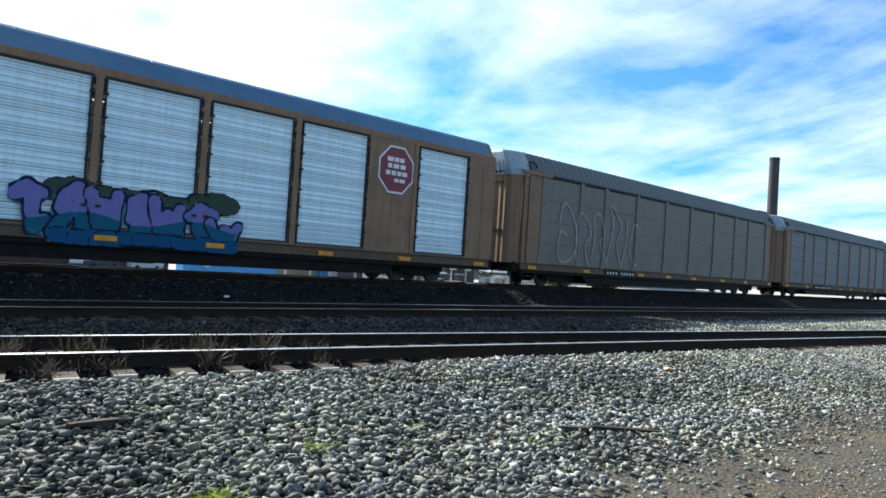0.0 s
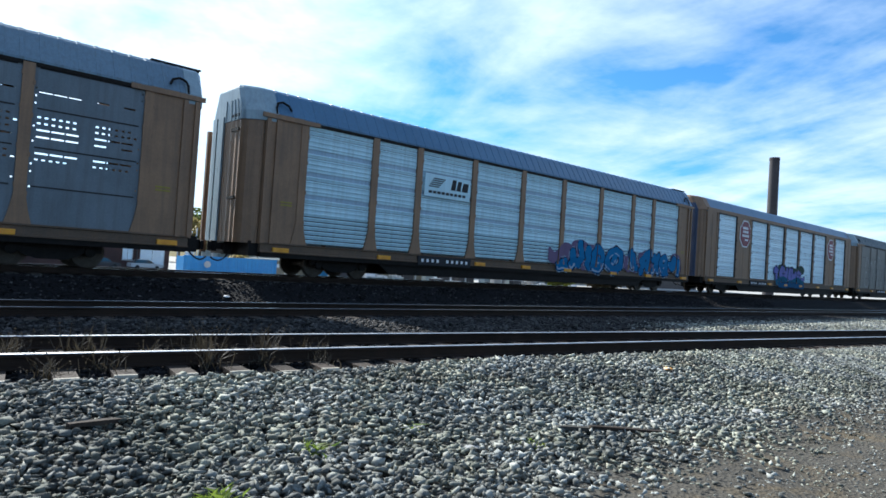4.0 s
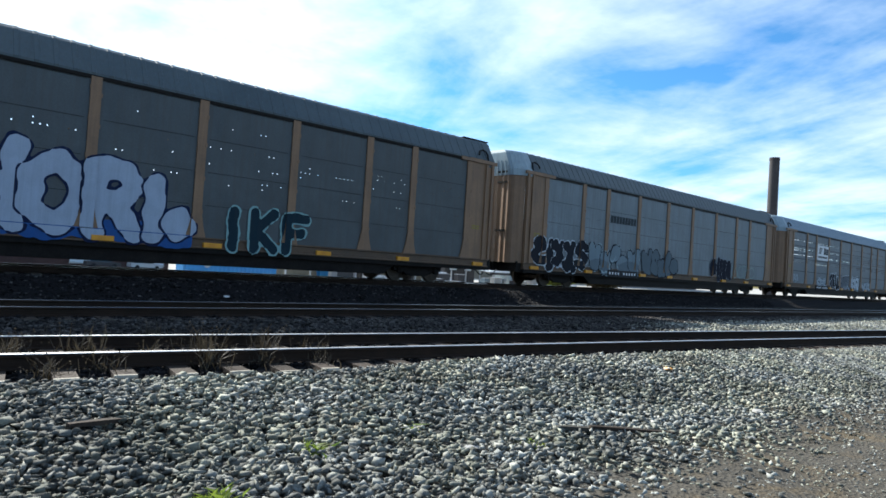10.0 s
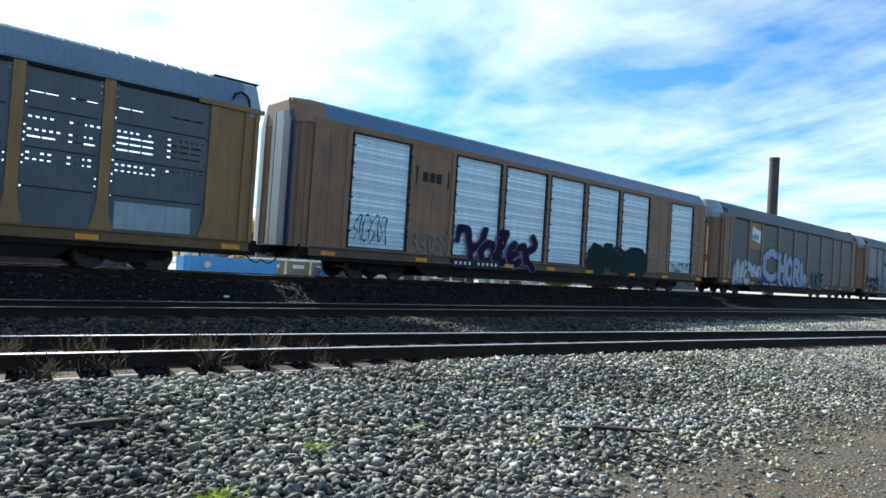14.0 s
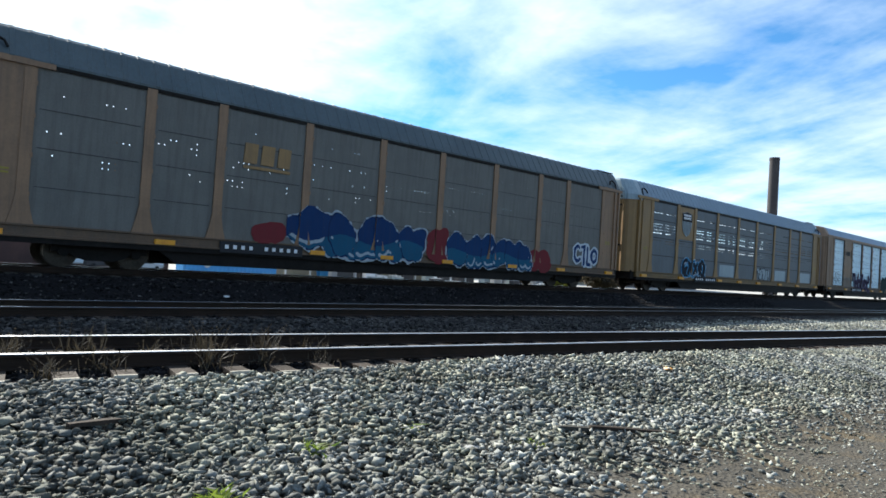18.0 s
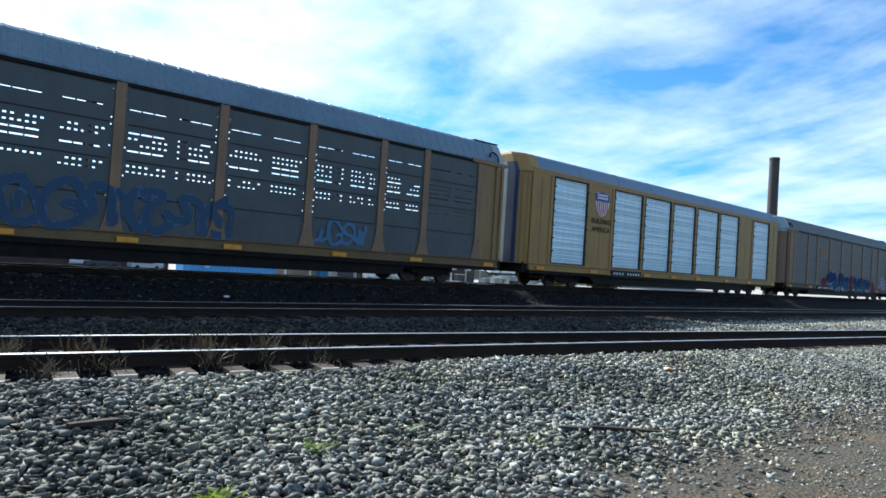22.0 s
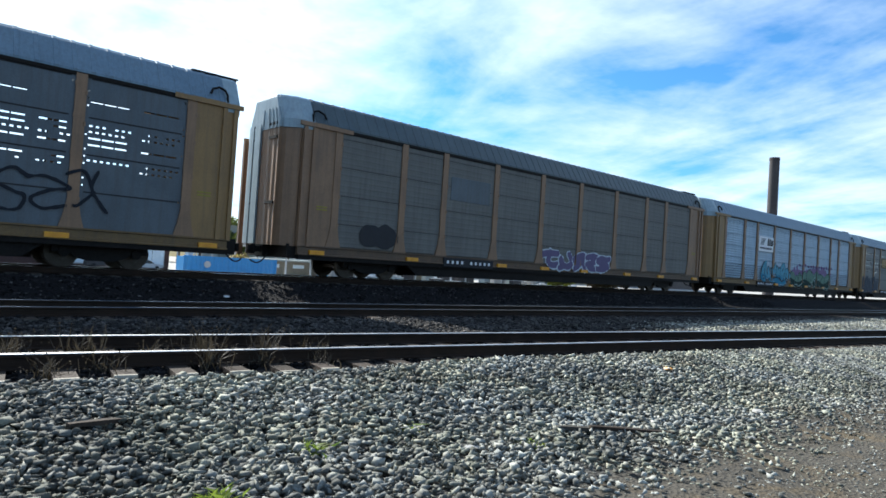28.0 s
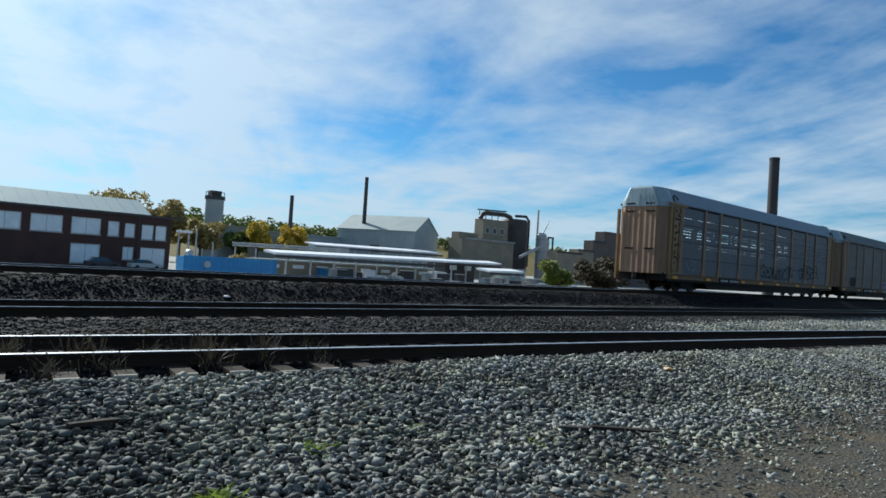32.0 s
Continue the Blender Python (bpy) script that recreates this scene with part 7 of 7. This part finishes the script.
def low_block(name, label, x0, x1, y0, y1, top, mat, cat="industrial building", rows=0):
    t = thing(name, label, cat, (x0, y0, YARD))
    part("wall", Geo().box(0, x1 - x0, 0, y1 - y0, 0, top - YARD), mat, t)
    part("roof", Geo().slab(-0.3, x1 - x0 + 0.3, -0.3, y1 - y0 + 0.3, top - YARD + 0.004, top - YARD + 0.35, 0.05), SHEET_ROOF, t)
    for i in range(rows):
        x = (x1 - x0) * (i + 0.3) / rows
        part("window", Geo().slab(x, x + (x1 - x0) / rows * 0.45, -0.08, 0.0, (top - YARD) * 0.55, (top - YARD) * 0.8, 0.02), PANE, t)


low_block("long_store", "long grey store with a pale roof edge", 84, 128, 172, 190, 8.0, SHEET, rows=9)
low_block("grey_store", "grey sheet-metal store behind the trees", 72.5, 84, 172, 186, 8.6, SHEET, rows=3)
low_block("yard_wall", "low dark store under the loading canopy", 50, 88, 101, 108, 0.6, TAN_WALL, rows=8)
low_block("dark_hut", "dark low hut beside the process building", 94.5, 103.5, 104, 110, 3.0, DARK_STEEL, rows=2)
low_block("blue_store", "small blue-grey store by the vessels", 112.0, 117.5, 101, 106, 1.6, SHEET, rows=2)
low_block("pale_wall", "low pale concrete loading wall", 112.5, 124.5, 96, 97.5, -0.35, CONCRETE)
for x, y, lab, p, deg, long, van in ((32.4, 103, "grey car parked before the brick works", PIPE, 4, 4.7, False),
                                     (66.5, 99, "white car parked near the canopy", WHITE, 8, 4.6, False),
                                     (72.0, 99, "white pickup-sized car in the yard", WHITE, -5, 5.2, False),
                                     (77.5, 98, "pale car parked in the yard", CONCRETE, 3, 4.6, False),
                                     (88.5, 99, "white van parked in the yard", WHITE, 3, 5.4, True),
                                     (26.5, 103, "dark car parked before the brick works", DARK_STEEL, 2, 4.6, False)):
    car_shape(x, y, YARD, deg, p, lab, long, van)
t = thing("blue_skip", "blue steel skip with a pale lid", "skip", (60.8, 100, YARD))
part("body", Geo().hexa([(0.3, 0, 0), (4.0, 0, 0), (4.0, 2, 0), (0.3, 2, 0), (0, -0.2, 1.6), (4.4, -0.2, 1.6), (4.4, 2.2, 1.6), (0, 2.2, 1.6)]), BLUE, t)
part("lid", Geo().slab(-0.1, 4.5, -0.3, 2.3, 1.605, 1.75, 0.03), PIPE, t)
clutter = random.Random(77)
for i in range(34):
    x, y = clutter.uniform(58, 121), clutter.uniform(88, 98)
    w, h = clutter.uniform(0.9, 3.2), clutter.uniform(0.6, 2.0)
    kind, mat, lab = clutter.choice((("crate", CONCRETE, "weathered grey crate standing in the yard"), ("crate", WHITE, "white crate standing in the yard"),
                                     ("pallet_stack", BARK, "brown stack of pallets in the yard"), ("bin", DARK_STEEL, "dark steel bin in the yard"), ("crate", SHEET, "blue-grey crate in the yard")))
    t = thing(kind, lab, kind.replace("_", " "), (x, y, YARD), group="goods standing about the works yard")
    part("body", Geo().slab(-w / 2, w / 2, -0.6, 0.6, 0, h, 0.04), mat, t)
    part("top", Geo().slab(-w / 2 - 0.05, w / 2 + 0.05, -0.66, 0.66, h + 0.004, h + 0.1, 0.02), PIPE if mat is not BARK else BARK, t)
hill_and_woods()
for k, (x, y, high, wide, leaf, lab) in enumerate((
        (46.5, 175, 18.0, 8.5, LEAF_DULL, "olive autumn tree behind the brick works"), (53.0, 180, 18.5, 9.5, LEAF_DULL, "olive autumn tree behind the brick works"),
        (59.5, 176, 16.5, 8.5, LEAF_DULL, "olive autumn tree behind the brick works"), (65.0, 180, 15.5, 8.0, LEAF_GREEN, "dark green tree beside the silo"),
        (63.0, 160, 12.0, 7.0, LEAF_DULL, "olive autumn tree beside the silo"), (80.5, 165, 12.8, 4.6, LEAF_GOLD, "golden autumn tree in the works yard"),
        (90.0, 165, 13.2, 6.0, LEAF_GOLD, "golden autumn tree in the works yard"), (75.5, 168, 9.0, 4.5, LEAF_GREEN, "dull green tree behind the pipes"))):
    tree(x, y, YARD, high, wide, leaf, lab, 60 + k, 2200, 0.55)
tree(96.5, 75, YARD + 0.2, 6.4, 4.8, LEAF_LIME, "round yellow-green bush beside the tracks", 80, 2600, 0.35, "bush")
tree(103.5, 72, YARD + 0.2, 7.6, 5.4, LEAF_BROWN, "brown dry brush beside the tracks", 81, 2600, 0.36, "bush")
tree(111.0, 74, YARD + 0.2, 8.2, 5.6, LEAF_BROWN, "brown dry brush beside the tracks", 82, 2600, 0.36, "bush")
tree(47.5, 104, YARD, 4.2, 3.0, LEAF_DULL, "low olive shrub under the pipes", 83, 500, 0.3, "bush")
build_gravel()
debris()
boards()
weeds()

# ---- movement ----
RUN = [(0, 0.00), (1, 11.27), (2, 22.55), (3, 33.87), (4, 45.25), (5, 56.71), (6, 68.24), (7, 79.83), (8, 91.47), (9, 103.16), (10, 114.90), (11, 126.66), (12, 138.45), (13, 150.25), (14, 162.09), (15, 173.97), (16, 185.93), (17, 197.96), (18, 210.06), (19, 222.20), (20, 234.37), (21, 246.55), (22, 258.74), (23, 270.96), (24, 283.23), (25, 295.56), (26, 307.96), (27, 320.46), (28, 333.07), (29, 345.81), (30, 358.67), (31, 371.79), (32, 384.97)]
REAR = {1: -8.21, 2: -36.87, 3: -65.61, 4: -94.38, 5: -123.18, 6: -152.02, 7: -180.64, 8: -209.17, 9: -237.83, 10: -266.42, 11: -294.91, 12: -323.41, 13: -352.29, 0: 20.34, -1: 48.89, -2: 77.44}


def travelled(t):
    for (a, s), (b, e) in zip(RUN, RUN[1:]):
        if t <= b:
            return s + (e - s) * (t - a) / (b - a)
    return RUN[-1][1]


def motions():
    for car, index in CARS:
        start = REAR[index] + 13.95
        walk(car, [(t, pose(start + s, TRACK_C[0], TRACK_C[2])) for t, s in RUN])
    times = [i / 30 for i in range(961)]
    turns = [math.degrees(travelled(t) / 0.42) for t in times]
    for wheelset, dx in WHEELSETS:
        walk(wheelset, [(t, pose(dx, 0, 0.42, 0, a, 0)) for t, a in zip(times, turns)])


motions()
